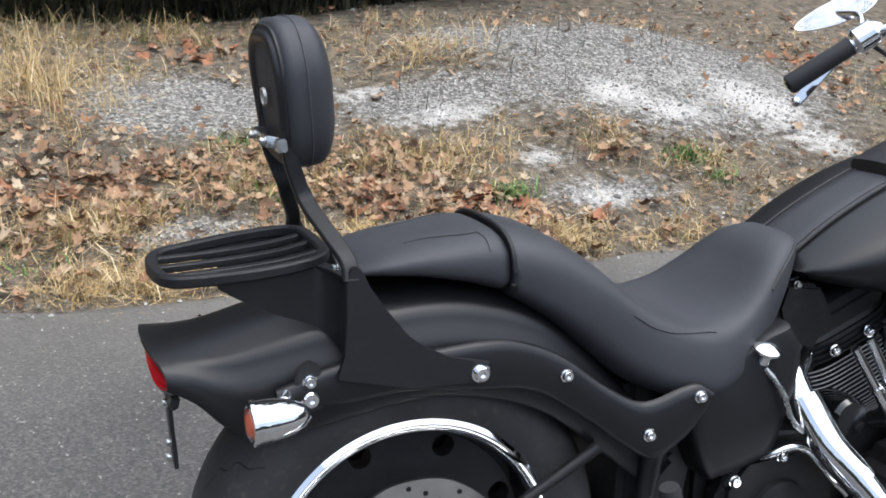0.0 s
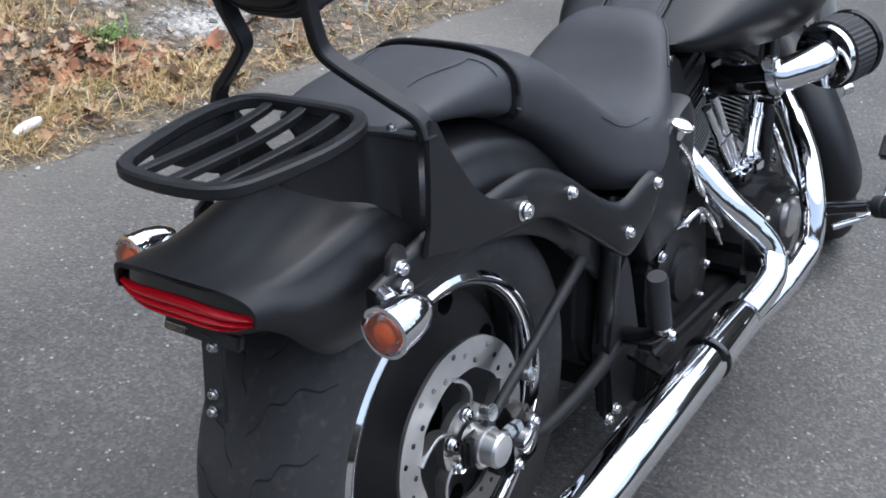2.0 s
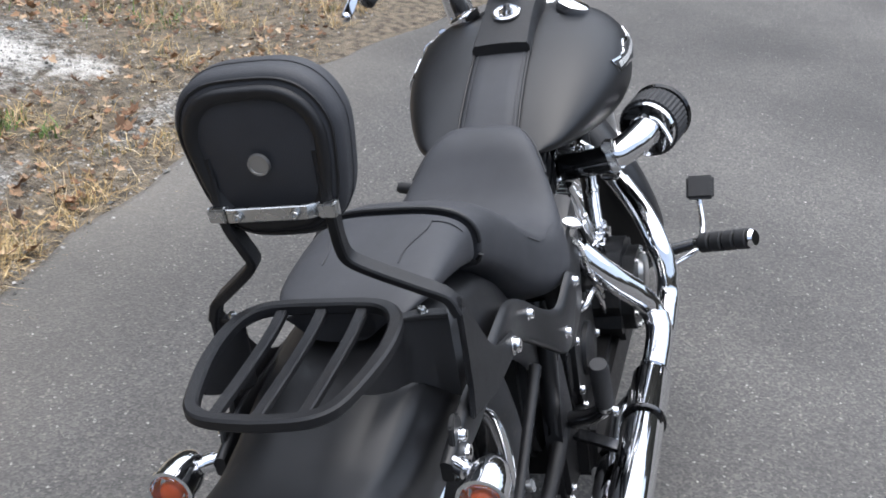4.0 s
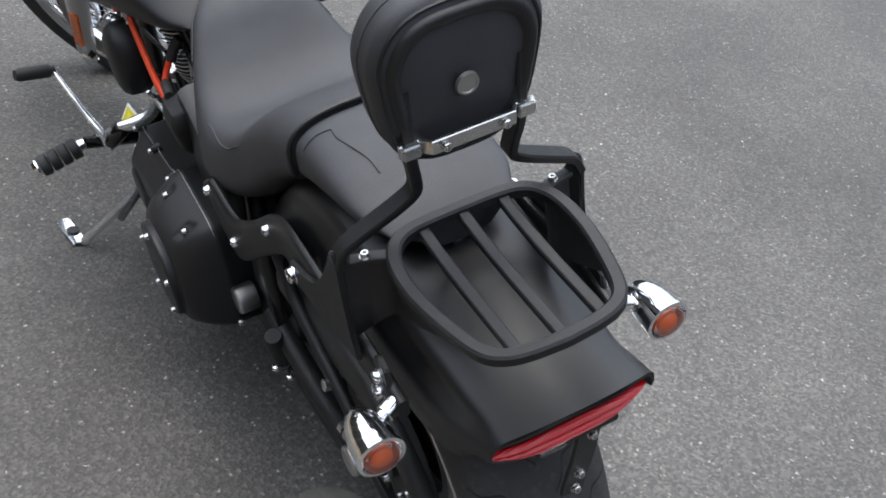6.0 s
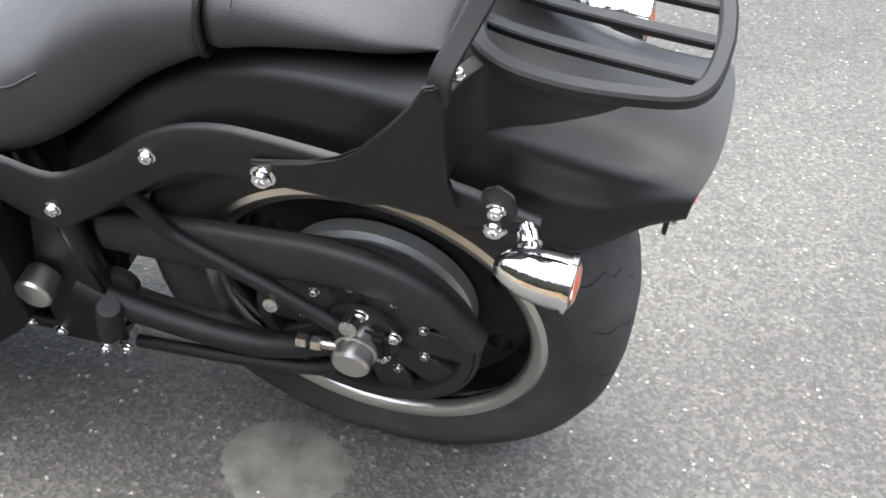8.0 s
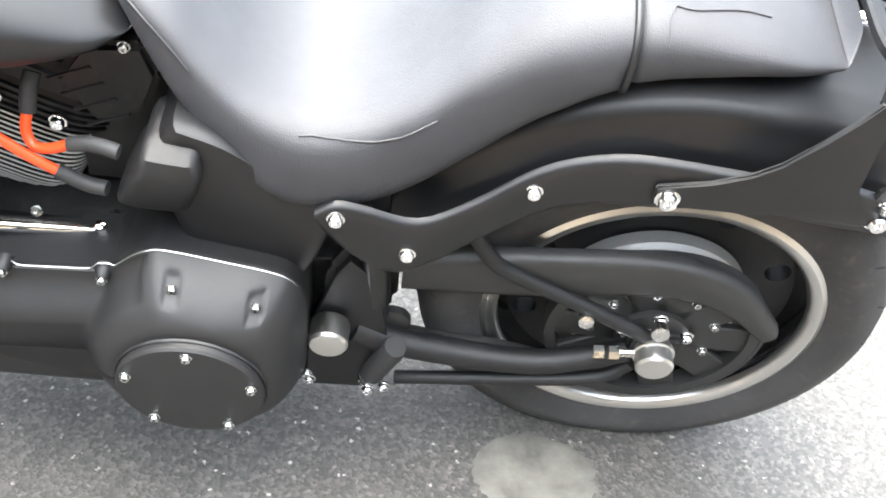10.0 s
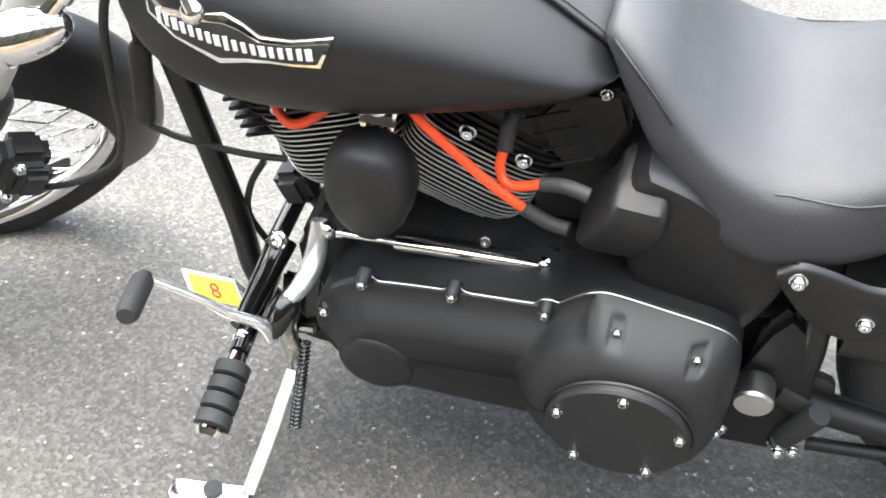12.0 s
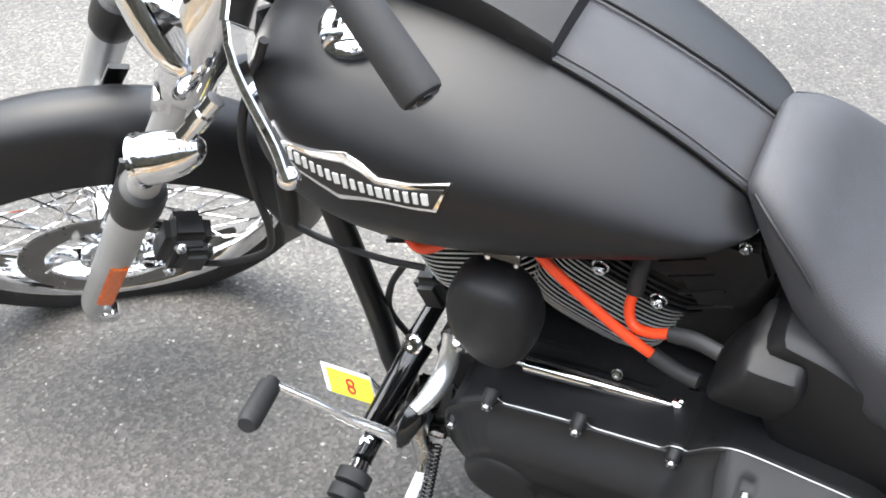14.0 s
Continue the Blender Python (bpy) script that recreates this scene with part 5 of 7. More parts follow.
    part("starter_motor", bm, GLOSS, bike, "black starter motor")
    bm = bmesh.new()
    tube(bm, [(0.566, -0.165, 0.592), (0.582, -0.172, 0.572), (0.598, -0.176, 0.545), (0.616, -0.179, 0.502), (0.645, -0.181, 0.474), (0.690, -0.182, 0.430), (0.735, -0.176, 0.386)], 0.0048, 10, smooth=6)
    line = part("oil_line", bm, STEEL, bike, "thin bent metal oil line")
    bm = bmesh.new()
    tube(bm, [(0.655, -0.1815, 0.464), (0.660, -0.1815, 0.459), (0.684, -0.182, 0.436), (0.689, -0.182, 0.431)], [0.006, 0.0082, 0.0082, 0.006], 14)
    part("sleeve", bm, ALUMINIUM, line, "dull metal sleeve")
    bm = bmesh.new()
    tube(bm, [(0.580, -0.150, 0.432), (0.588, -0.170, 0.444), (0.604, -0.176, 0.453), (0.628, -0.179, 0.455), (0.656, -0.181, 0.440), (0.700, -0.181, 0.391), (0.742, -0.174, 0.350)], 0.0062, 12, smooth=6)
    part("oil_line", bm, CHROME, bike, "thin chrome oil line")
    return case


build_engine()


PRIMARY_EDGE = [(0.985, 0.375), (0.955, 0.398), (0.928, 0.406), (0.84, 0.420), (0.716, 0.434), (0.690, 0.444), (0.665, 0.468), (0.645, 0.481), (0.622, 0.484), (0.56, 0.475), (0.500, 0.464), (0.476, 0.450), (0.464, 0.42), (0.459, 0.36), (0.459, 0.27), (0.474, 0.236), (0.515, 0.214), (0.60, 0.204), (0.70, 0.197), (0.85, 0.191), (0.925, 0.195), (0.978, 0.222), (1.006, 0.268), (1.012, 0.310), (1.004, 0.350)]
CLUTCH = Vector((0.588, 0, 0.331))


def build_primary():
    """Long cover over the primary drive: a flat front body and a domed clutch housing, out of one outline."""
    line = smooth_line([(x, 0, z) for x, z in PRIMARY_EDGE + PRIMARY_EDGE[:1]], 18)[:-1]
    edge_r = [(math.atan2(p.z - CLUTCH.z, p.x - CLUTCH.x), (p - CLUTCH).length) for p in line]
    edge_r.sort()
    ang, rad = [a for a, r in edge_r], [r for a, r in edge_r]
    pockets = ((0.612, 0.464), (0.515, 0.447))

    def soft(t):
        t = min(1, max(0, t))
        return t * t * (3 - 2 * t)

    def height(p, d):
        h = 0.197 + 0.037 * soft(d / 0.060)
        v = p - CLUTCH
        r, a = v.length, math.atan2(v.z, v.x)
        rb = float(np.interp(a, ang, rad))
        k = soft((math.cos(a) - 0.30) / 0.25)
        rb = rb * (1 - k) + min(rb, 0.142) * k
        t = min(1, max(0, (rb - r) / (rb - 0.094)))
        low = 0.197 * (1 - k) + 0.225 * k
        dome = low + (0.272 - low) * math.sin(math.pi / 2 * t) ** 0.85
        if t > 0:
            h = max(h, dome) if k < 0.5 else h + (dome - h) * soft(t * 3) if dome > h else h
        for x, z in pockets:
            w = soft((0.0115 - abs(p.x - x)) / 0.004) * soft((0.0115 - abs(p.z - z - 0.001)) / 0.004)
            h = h - 0.006 * w
        # shallow crease in the lower front body
        h -= 0.004 * math.exp(-((p.z - 0.232) / 0.004) ** 2) * soft((0.86 - p.x) / 0.03) * soft((p.x - 0.70) / 0.03)
        return h
    spine0, spine1 = Vector((0.588, 0, 0.331)), Vector((0.905, 0, 0.300))
    axis_v = spine1 - spine0
    feet = [spine0 + axis_v * min(1, max(0, (p - spine0).dot(axis_v) / axis_v.length_squared)) for p in line]
    rings = [[(p.x, 0.105, p.z) for p in line], [(p.x, 0.184, p.z) for p in line]]
    rings.append([(p + (p - s).normalized() * 0.0015 + Vector((0, 0.186, 0)))[:] for p, s in zip(line, feet)])
    rings.append([(p + (p - s).normalized() * 0.0015 + Vector((0, 0.193, 0)))[:] for p, s in zip(line, feet)])
    for i in range(45):
        f = 1 - i / 45
        ring = []
        for p, s in zip(line, feet):
            q = s + (p - s) * f
            ring.append((q.x, height(q, (p - s).length * (1 - f)), q.z))
        rings.append(ring)
    bm = bmesh.new()
    loft(bm, rings)
    prim = part("primary_cover", bm, COVER, bike, "satin black primary drive cover", 60)
    # bright bead stands in for the flange-top glint, stepping up over the front bolts
    bm = bmesh.new()
    top = [p for p in line if p.z > 0.395 and p.x < 0.950]
    top.sort(key=lambda p: p.x)
    run = [(p.x, 0.1935, p.z + 0.001 + 0.010 * max(math.exp(-((p.x - b) / 0.011) ** 4) for b in (0.935, 0.818, 0.703))) for p in top if p.x > 0.47]
    tube(bm, run, 0.0008, 6)
    part("flange_glint", bm, ALUMINIUM, prim, "thin bright bead for the light caught on the cover flange")
    bm = bmesh.new()
    m = Matrix.Translation((0.588, 0.262, 0.331)) @ Matrix.Rotation(radians(-90), 4, 'X')
    lathe(bm, [(0.0935, -0.03), (0.0935, 0.012), (0.0925, 0.0135)], m, 64, cap=False)
    part("derby_seat", bm, COVER, prim)
    bm = bmesh.new()
    lathe(bm, [(0.0905, 0.008), (0.0905, 0.021), (0.088, 0.0245), (0.076, 0.0258), (0.0001, 0.0268)], m, 64, cap=False)
    derby = part("derby_cover", bm, COVER, prim, "round satin black clutch cover")
    for k in range(5):
        a = radians(90 + 72 * k)
        bolt(SMALL_BOLT, (0.588 + 0.079 * math.cos(a), 0.2875, 0.331 + 0.079 * math.sin(a)), Y, derby)
    bm = bmesh.new()
    lathe(bm, [(0.056, -0.006), (0.053, 0.005), (0.048, 0.0095), (0.040, 0.0115), (0.0001, 0.0125)], axis((0.916, 0.2285, 0.281), Y), 48, cap=False)
    part("sprocket_boss", bm, COVER, prim, "round bulge of the primary cover")
    for x, z, y in ((0.938, 0.412, 0.204), (0.820, 0.427, 0.204), (0.702, 0.433, 0.204), (0.995, 0.335, 0.204)):
        b = bmesh.new()
        tube(b, [(x, 0.186, z + 0.003), (x, y - 0.003, z), (x, y + 0.002, z - 0.001)], [0.0105, 0.0095, 0.0070], 16)
        boss = part("bolt_boss", b, COVER, prim)
        bolt(SMALL_BOLT, (x, y + 0.001, z - 0.001), Y, boss)
    for x, z in pockets:
        bolt(SMALL_BOLT, (x, height(Vector((x, 0, z)), 0.02) - 0.001, z), Y, prim)
    bolt(SMALL_BOLT, (0.455, 0.190, 0.254), Y, prim)
    return prim


build_primary()


def build_left_side():
    # horn cover
    bm = bmesh.new()
    rings = []
    for y, f in ((0.150, 0.86), (0.158, 0.97), (0.178, 1.0), (0.196, 0.97), (0.208, 0.86), (0.214, 0.66), (0.217, 0.35), (0.218, 0.04)):
        ring = []
        for k in range(48):
            a = 2 * math.pi * k / 48
            c, q = math.cos(a), math.sin(a)
            w = 0.055 * (1 if q > 0 else 1 - 0.28 * abs(q) ** 1.4)
            ring.append((0.926 + f * w * math.copysign(abs(c) ** 0.86, c), y, 0.578 + f * (0.072 if q > 0 else 0.083) * math.copysign(abs(q) ** 0.84, q)))
        rings.append(ring)
    loft(bm, rings)
    horn = part("horn_cover", bm, COVER, bike, "teardrop satin black horn cover", 60)
    bm = bmesh.new()
    tube(bm, [(0.918, 0.10, 0.690), (0.918, 0.15, 0.685), (0.918, 0.165, 0.66)], 0.01, flat=(0.042, 0.008, (1, 0, 0)), smooth=3)
    hb = part("horn_bracket", bm, GLOSS, horn, "black horn bracket")
    for dx in (-0.021, 0.021):
        b = bmesh.new()
        tube(b, [(0.918 + dx, 0.10, 0.693), (0.918 + dx, 0.150, 0.690), (0.918 + dx * 0.8, 0.166, 0.655)], 0.004, 8, smooth=4)
        part("bracket_edge", b, CHROME, hb, "bright bracket edge")
    b = bmesh.new()
    lathe(b, [(0.015, 0), (0.015, 0.012), (0.010, 0.014), (0.010, 0.026), (0.005, 0.032), (0.0001, 0.033)], axis((0.918, 0.152, 0.682), (0, 1, 0.6)), 18)
    part("acorn_nut", b, CHROME, horn, "chrome acorn nut")
    # ignition coil box
    bm = bmesh.new()
    rings = []
    for z, x0, x1, y0, y1, dz in ((0.654, 0.608, 0.642, 0.10, 0.155, 0.0), (0.651, 0.603, 0.650, 0.09, 0.166, 0.0), (0.644, 0.600, 0.654, 0.09, 0.186, -0.004), (0.634, 0.598, 0.656, 0.09, 0.192, -0.012), (0.622, 0.598, 0.660, 0.09, 0.193, -0.012), (0.598, 0.603, 0.674, 0.09, 0.189, -0.006), (0.562, 0.612, 0.688, 0.09, 0.182, 0.0), (0.548, 0.618, 0.684, 0.09, 0.172, 0.0), (0.543, 0.626, 0.676, 0.10, 0.160, 0.0)):
        ring = []
        for k in range(36):
            a = 2 * math.pi * k / 36
            c, q = math.cos(a), math.sin(a)
            u, v = math.copysign(abs(c) ** 0.34, c), math.copysign(abs(q) ** 0.34, q)
            ring.append(((x0 + x1) / 2 - 0.011 + (x1 - x0 + 0.010) / 2 * u, (y0 + y1) / 2 + (y1 - y0) / 2 * v, z - 0.017 + dz * (0.5 - 0.5 * u)))
        rings.append(ring)
    loft(bm, rings)
    part("ignition_coil", bm, POWDER, bike, "rounded boxy black ignition coil", 40)
    # plug leads: orange-red insulation with black boots
    def lead(pts, r=0.0062):
        b = bmesh.new()
        tube(b, pts, r, 12, smooth=8)
        return b
    w = part("plug_lead", lead([(0.884, 0.160, 0.695), (0.862, 0.165, 0.672), (0.820, 0.166, 0.632), (0.780, 0.166, 0.596), (0.742, 0.163, 0.566)]), ORANGE, bike, "red-orange plug lead")
    part("boot", lead([(0.746, 0.163, 0.569), (0.715, 0.166, 0.556), (0.690, 0.170, 0.556)], 0.009), GRIP, w, "black rubber boot")
    w = part("plug_lead", lead([(0.779, 0.128, 0.628), (0.781, 0.140, 0.606), (0.772, 0.150, 0.592), (0.752, 0.155, 0.595), (0.722, 0.160, 0.614)]), ORANGE, bike, "red-orange plug lead")
    part("boot", lead([(0.728, 0.159, 0.610), (0.700, 0.163, 0.618), (0.672, 0.168, 0.616)], 0.009), GRIP, w, "black rubber boot")
    part("plug_boot", lead([(0.779, 0.129, 0.622), (0.778, 0.118, 0.645), (0.775, 0.105, 0.66)], 0.010), GRIP, w, "black plug cap")
    w = part("plug_lead", lead([(1.052, 0.135, 0.672), (1.048, 0.150, 0.645), (1.030, 0.162, 0.630), (1.005, 0.164, 0.640), (0.965, 0.160, 0.680), (0.945, 0.15, 0.70)]), ORANGE, bike, "red-orange plug lead")
    part("plug_boot", lead([(1.052, 0.136, 0.668), (1.056, 0.122, 0.685), (1.055, 0.105, 0.70)], 0.010), GRIP, w, "black plug cap")
    # oil tank side, both sides
    for s in (1, -1):
        bm = bmesh.new()
        rings = []
        for y, f in ((0.06, 1.0), (0.145, 1.0), (0.158, 0.975), (0.164, 0.93), (0.166, 0.80)):
            poly = [(0.615, 0.660), (0.560, 0.640), (0.500, 0.600), (0.440, 0.570), (0.440, 0.500), (0.470, 0.418), (0.500, 0.412), (0.585, 0.435), (0.612, 0.480), (0.635, 0.560), (0.640, 0.620)]
            pts = smooth_line([(x, 0, z) for x, z in poly + poly[:1]], 5)[:-1]
            c = Vector((0.535, 0, 0.565))
            rings.append([Vector((c.x + (p.x - c.x) * f, s * y, c.z + (p.z - c.z) * f)) for p in pts])
        loft(bm, rings)
        part("oil_tank", bm, DENIM, bike, "satin black oil tank under the seat", 50)
    bm = bmesh.new()
    lathe(bm, [(0.011, 0), (0.012, 0.018), (0.0205, 0.020), (0.0225, 0.023), (0.0220, 0.027), (0.0165, 0.031), (0.008, 0.034), (0.0001, 0.0345)], axis((0.564, -0.160, 0.602), (0.05, -0.35, 1)), 32)
    part("oil_filler_cap", bm, CHROME, bike, "round chrome oil cap")
    # coil-side frame cover by the seat nose, both sides
    for s in (1, -1):
        bm = bmesh.new()
        prism(bm, [(0.655, 0.705), (0.725, 0.695), (0.760, 0.640), (0.720, 0.575), (0.66, 0.600), (0.640, 0.66)], *sorted((s * 0.060, s * 0.092)), bevel=0.008)
        cov = part("frame_cover", bm, ENGINE, bike, "black frame cover between tank and seat")
        bolt(SMALL_BOLT, (0.676, s * 0.091, 0.700), (0, s, 0), cov)
        for k in range(4 if s > 0 else 0):
            b = bmesh.new()
            tube(b, [(0.715 - 0.012 * k, s * 0.092, 0.665 - 0.022 * k), (0.765 - 0.012 * k, s * 0.092, 0.640 - 0.022 * k)], 0.0025, 6)
            part("rib", b, ENGINE, cov)
    # shift linkage rod
    bm = bmesh.new()
    a, b = Vector((1.000, 0.145, 0.426)), Vector((0.718, 0.130, 0.430))
    tube(bm, [a, a.lerp(b, 0.06), a.lerp(b, 0.061), a.lerp(b, 0.30), a.lerp(b, 0.31), a.lerp(b, 0.55), a.lerp(b, 0.85), a.lerp(b, 0.97), b], [0.007, 0.007, 0.005, 0.005, 0.0115, 0.0105, 0.008, 0.005, 0.005], 14)
    rod = part("shift_rod", bm, CHROME, bike, "long chrome shift rod")
    for p in (a, b):
        bm = bmesh.new()
        lathe(bm, [(0.0001, -0.012), (0.009, -0.008), (0.011, 0), (0.009, 0.010), (0.006, 0.014), (0.006, 0.024), (0.0001, 0.025)], axis(p, (0, 0.4, 1)), 18)
        part("ball_joint", bm, CHROME, rod)
    bm = bmesh.new()
    tube(bm, [(0.712, 0.10, 0.428), (0.69, 0.12, 0.426), (0.64, 0.14, 0.416)], 0.008, 10, smooth=4)
    part("shift_arm", bm, GLOSS, bike, "black gearbox shift arm")
    bm = bmesh.new()
    line = smooth_line([(1.022, 0.128, 0.424), (1.020, 0.145, 0.398), (1.021, 0.168, 0.378), (1.026, 0.198, 0.370), (1.036, 0.226, 0.367)], 5)
    tube(bm, line, [0.0085 + 0.0065 * math.sin(math.pi * min(1, 0.15 + 0.75 * k / (len(line) - 1))) for k in range(len(line))], 18)
    crank = part("shift_crank", bm, POLISHED, bike, "bright curved shift crank")
    bm = bmesh.new()
    tube(bm, [(1.034, 0.218, 0.366), (1.037, 0.223, 0.360), (1.054, 0.248, 0.330), (1.057, 0.253, 0.323)], [0.013, 0.018, 0.018, 0.014], 16)
    part("shift_shaft", bm, GLOSS, crank, "gloss black shift shaft housing")
    bm = bmesh.new()
    tube(bm, [(1.088, 0.112, 0.345), (1.094, 0.150, 0.330), (1.098, 0.200, 0.322), (1.100, 0.250, 0.318)], [0.021, 0.019, 0.016, 0.014], 14, smooth=3)
    arm = part("peg_arm", bm, GLOSS, bike, "gloss black forward control bracket")
    bolt(BIG_BOLT, (1.088, 0.128, 0.362), (0, 0.8, 0.6), arm)
    bolt(MID_BOLT, (1.088, 0.272, 0.326), (0, 0.5, 0.8), arm)
    bm = bmesh.new()
    box(bm, (0.060, 0.012, 0.090), pose(1.055, 0.150, 0.260, 25, 0, 0), 0.005)
    sb = part("stand_bracket", bm, GLOSS, bike, "gloss black side stand bracket")
    bolt(MID_BOLT, (1.068, 0.162, 0.270), (0, 0.9, 0.4), sb)
    bm = bmesh.new()
    tube(bm, [(1.060, 0.182, 0.236), (1.026, 0.182, 0.246)], 0.0055, 10)
    part("spring_pin", bm, STEEL, sb, "bright spring pin")
    # low crankcase fittings behind the shift rod
    for q in ((0.798, 0.124, 0.446), (1.000, 0.124, 0.470)):
        bolt(SMALL_BOLT, q, (0, 0.8, 0.6), rod)
    bm = bmesh.new()
    tube(bm, [(1.054, 0.255, 0.312), (1.060, 0.262, 0.352), (1.096, 0.276, 0.383), (1.126, 0.288, 0.418), (1.178, 0.303, 0.457), (1.184, 0.306, 0.462)], [0.0095, 0.009, 0.0075, 0.0065, 0.006, 0.006], 12, smooth=6)
    lever = part("shift_lever", bm, POLISHED, bike, "curved chrome shift lever")
    bm = bmesh.new()
    tube(bm, [(1.182, 0.300, 0.462), (1.181, 0.308, 0.463), (1.180, 0.312, 0.464), (1.166, 0.372, 0.483), (1.164, 0.380, 0.486)], [0.009, 0.009, 0.0145, 0.0145, 0.011], 18)
    part("shift_peg", bm, GRIP, lever, "black rubber shift peg")
    # rider's pegs
    for s in (1, -1):
        bm = bmesh.new()
        a, b = Vector((1.115, s * 0.12, 0.265)), Vector((1.080, s * 0.300, 0.330)) if s > 0 else Vector((1.165, -0.32, 0.300))
        tube(bm, [a, a.lerp(b, 0.5), b], [0.017, 0.015, 0.013], 14)
        part("peg_mount", bm, GLOSS, bike, "gloss black foot peg mount")
        c = Vector((1.078, 0.408, 0.310)) if s > 0 else Vector((1.105, -0.455, 0.335))
        bm = bmesh.new()
        tube(bm, [b, b.lerp(c, 0.12)], [0.012, 0.014], 16)
        peg = part("foot_peg", bm, CHROME, bike, "rubber-clad foot peg with chrome end")
        bm = bmesh.new()
        tube(bm, [b.lerp(c, 0.97), c, c + (c - b).normalized() * 0.008], [0.021, 0.022, 0.017], 20)
        part("end_cap", bm, CHROME, peg, "chrome end cap")
        for k in range(4):
            bm = bmesh.new()
            f0, f1 = 0.13 + 0.21 * k, 0.13 + 0.21 * k + 0.185
            tube(bm, [b.lerp(c, f0), b.lerp(c, f0 + 0.02), b.lerp(c, f1 - 0.02), b.lerp(c, f1)], [0.020, 0.0235, 0.0235, 0.020], 20)
            part("rubber_ring", bm, GRIP, peg, "thick black rubber ring")
        # passenger pegs, folded up
        bm = bmesh.new()
        q0, q1 = (Vector((0.372, 0.152, 0.198)), Vector((0.342, 0.166, 0.300))) if s > 0 else (Vector((0.392, -0.224, 0.343)), Vector((0.358, -0.228, 0.452)))
        tube(bm, [q0, q0.lerp(q1, 0.1), q0.lerp(q1, 0.12), q0.lerp(q1, 0.9), q1], [0.010, 0.012, 0.0165, 0.0175, 0.015], 20)
        pp = part("passenger_peg", bm, GRIP, bike, "folded rubber passenger peg")
        bm = bmesh.new()
        tube(bm, [q0 + Vector((0.008, -s * 0.065, -0.03)), q0 + Vector((0.003, -s * 0.025, -0.018)), q0], [0.016, 0.014, 0.014], 14, smooth=3)
        part("clevis", bm, GLOSS, pp, "black clevis")
        bm = bmesh.new()
        tube(bm, [q0.lerp(q1, -0.04), q0.lerp(q1, 0.02), q0.lerp(q1, 0.13)], [0.011, 0.0145, 0.0150], 18)
        part("peg_base", bm, STEEL, pp, "bare metal base of the peg")
        bolt(MID_BOLT, q0 + Vector((0, s * 0.014, -0.006)), (0, s, 0), pp)
    bm = bmesh.new()
    lathe(bm, [(0.024, 0.0), (0.026, 0.004), (0.026, 0.034), (0.023, 0.038), (0.0001, 0.039)], axis((0.430, 0.158, 0.328), Y), 32)
    part("pivot_cap", bm, ALUMINIUM, bike, "round bare metal swingarm pivot cap")
    # side stand
    bm = bmesh.new()
    tube(bm, [(1.045, 0.212, 0.200), (1.048, 0.225, 0.191), (1.055, 0.285, 0.154), (1.060, 0.322, 0.130), (1.068, 0.376, 0.097)], 0.01, flat=(0.020, 0.013, (1, 0, 0)), smooth=5)
    stand = part("side_stand", bm, POLISHED, bike, "extended chrome side stand")
    bm = bmesh.new()
    tube(bm, [(1.068, 0.165, 0.262), (1.066, 0.188, 0.245), (1.052, 0.205, 0.212), (1.045, 0.220, 0.196)], [0.018, 0.015, 0.013, 0.012], 14, smooth=4)
    part("stand_knuckle", bm, STEEL, stand, "dull forged upper end of the stand")
    bm = bmesh.new()
    box(bm, (0.115, 0.034, 0.006), pose(1.122, 0.390, 0.0965, 12.97, 0, 8), 0.003)
    part("stand_foot", bm, CHROME, stand, "flat chrome stand foot")
    bm = bmesh.new()
    lathe(bm, [(0.014, 0), (0.014, 0.004), (0.0001, 0.005)], axis((1.118, 0.386, 0.0995), (0, -0.22, 1)), 24)
    part("foot_pad", bm, GRIP, stand, "round black stop on the foot")
    bm = bmesh.new()
    a, b = Vector((1.038, 0.190, 0.228)), Vector((1.026, 0.288, 0.150))
    pts = []
    for k in range(220):
        f = k / 219
        q = a.lerp(b, f)
        pts.append(q + Vector((0.0080 * math.cos(f * 2 * math.pi * 22), 0.0080 * math.sin(f * 2 * math.pi * 22) * 0.8, 0.0080 * math.sin(f * 2 * math.pi * 22) * 0.5)))
    tube(bm, pts, 0.0016, 6)
    part("stand_spring", bm, GLOSS, stand, "black coil spring")
    # yellow numbered tag on the frame
    tl, tr, br, bl = Vector((1.226, 0.168, 0.306)), Vector((1.147, 0.160, 0.297)), Vector((1.127, 0.191, 0.272)), Vector((1.197, 0.201, 0.281))
    ux, uy = (tr - tl).normalized(), (tl - bl).normalized()
    nz = ux.cross(uy).normalized()
    cen = (tl + tr + br + bl) / 4
    base = Matrix((( *[ux.x, uy.x, nz.x], cen.x), (*[ux.y, uy.y, nz.y], cen.y), (*[ux.z, uy.z, nz.z], cen.z), (0, 0, 0, 1)))
    bm = bmesh.new()
    box(bm, (0.077, 0.043, 0.004), base, 0.001)
    tag = part("number_tag", bm, PAPER, bike, "small white-edged card with a yellow label reading 8")
    bm = bmesh.new()
    box(bm, (0.068, 0.037, 0.0012), base @ Matrix.Translation((0.0025, -0.003, 0.0022)), 0)
    part("yellow_label", bm, YELLOW, tag, "yellow label")
    bm = bmesh.new()
    box(bm, (0.042, 0.024, 0.0008), base @ Matrix.Translation((0.003, -0.003, 0.0033)), 0)
    part("pale_panel", bm, PALE_YELLOW, tag, "paler yellow panel")
    bm = bmesh.new()
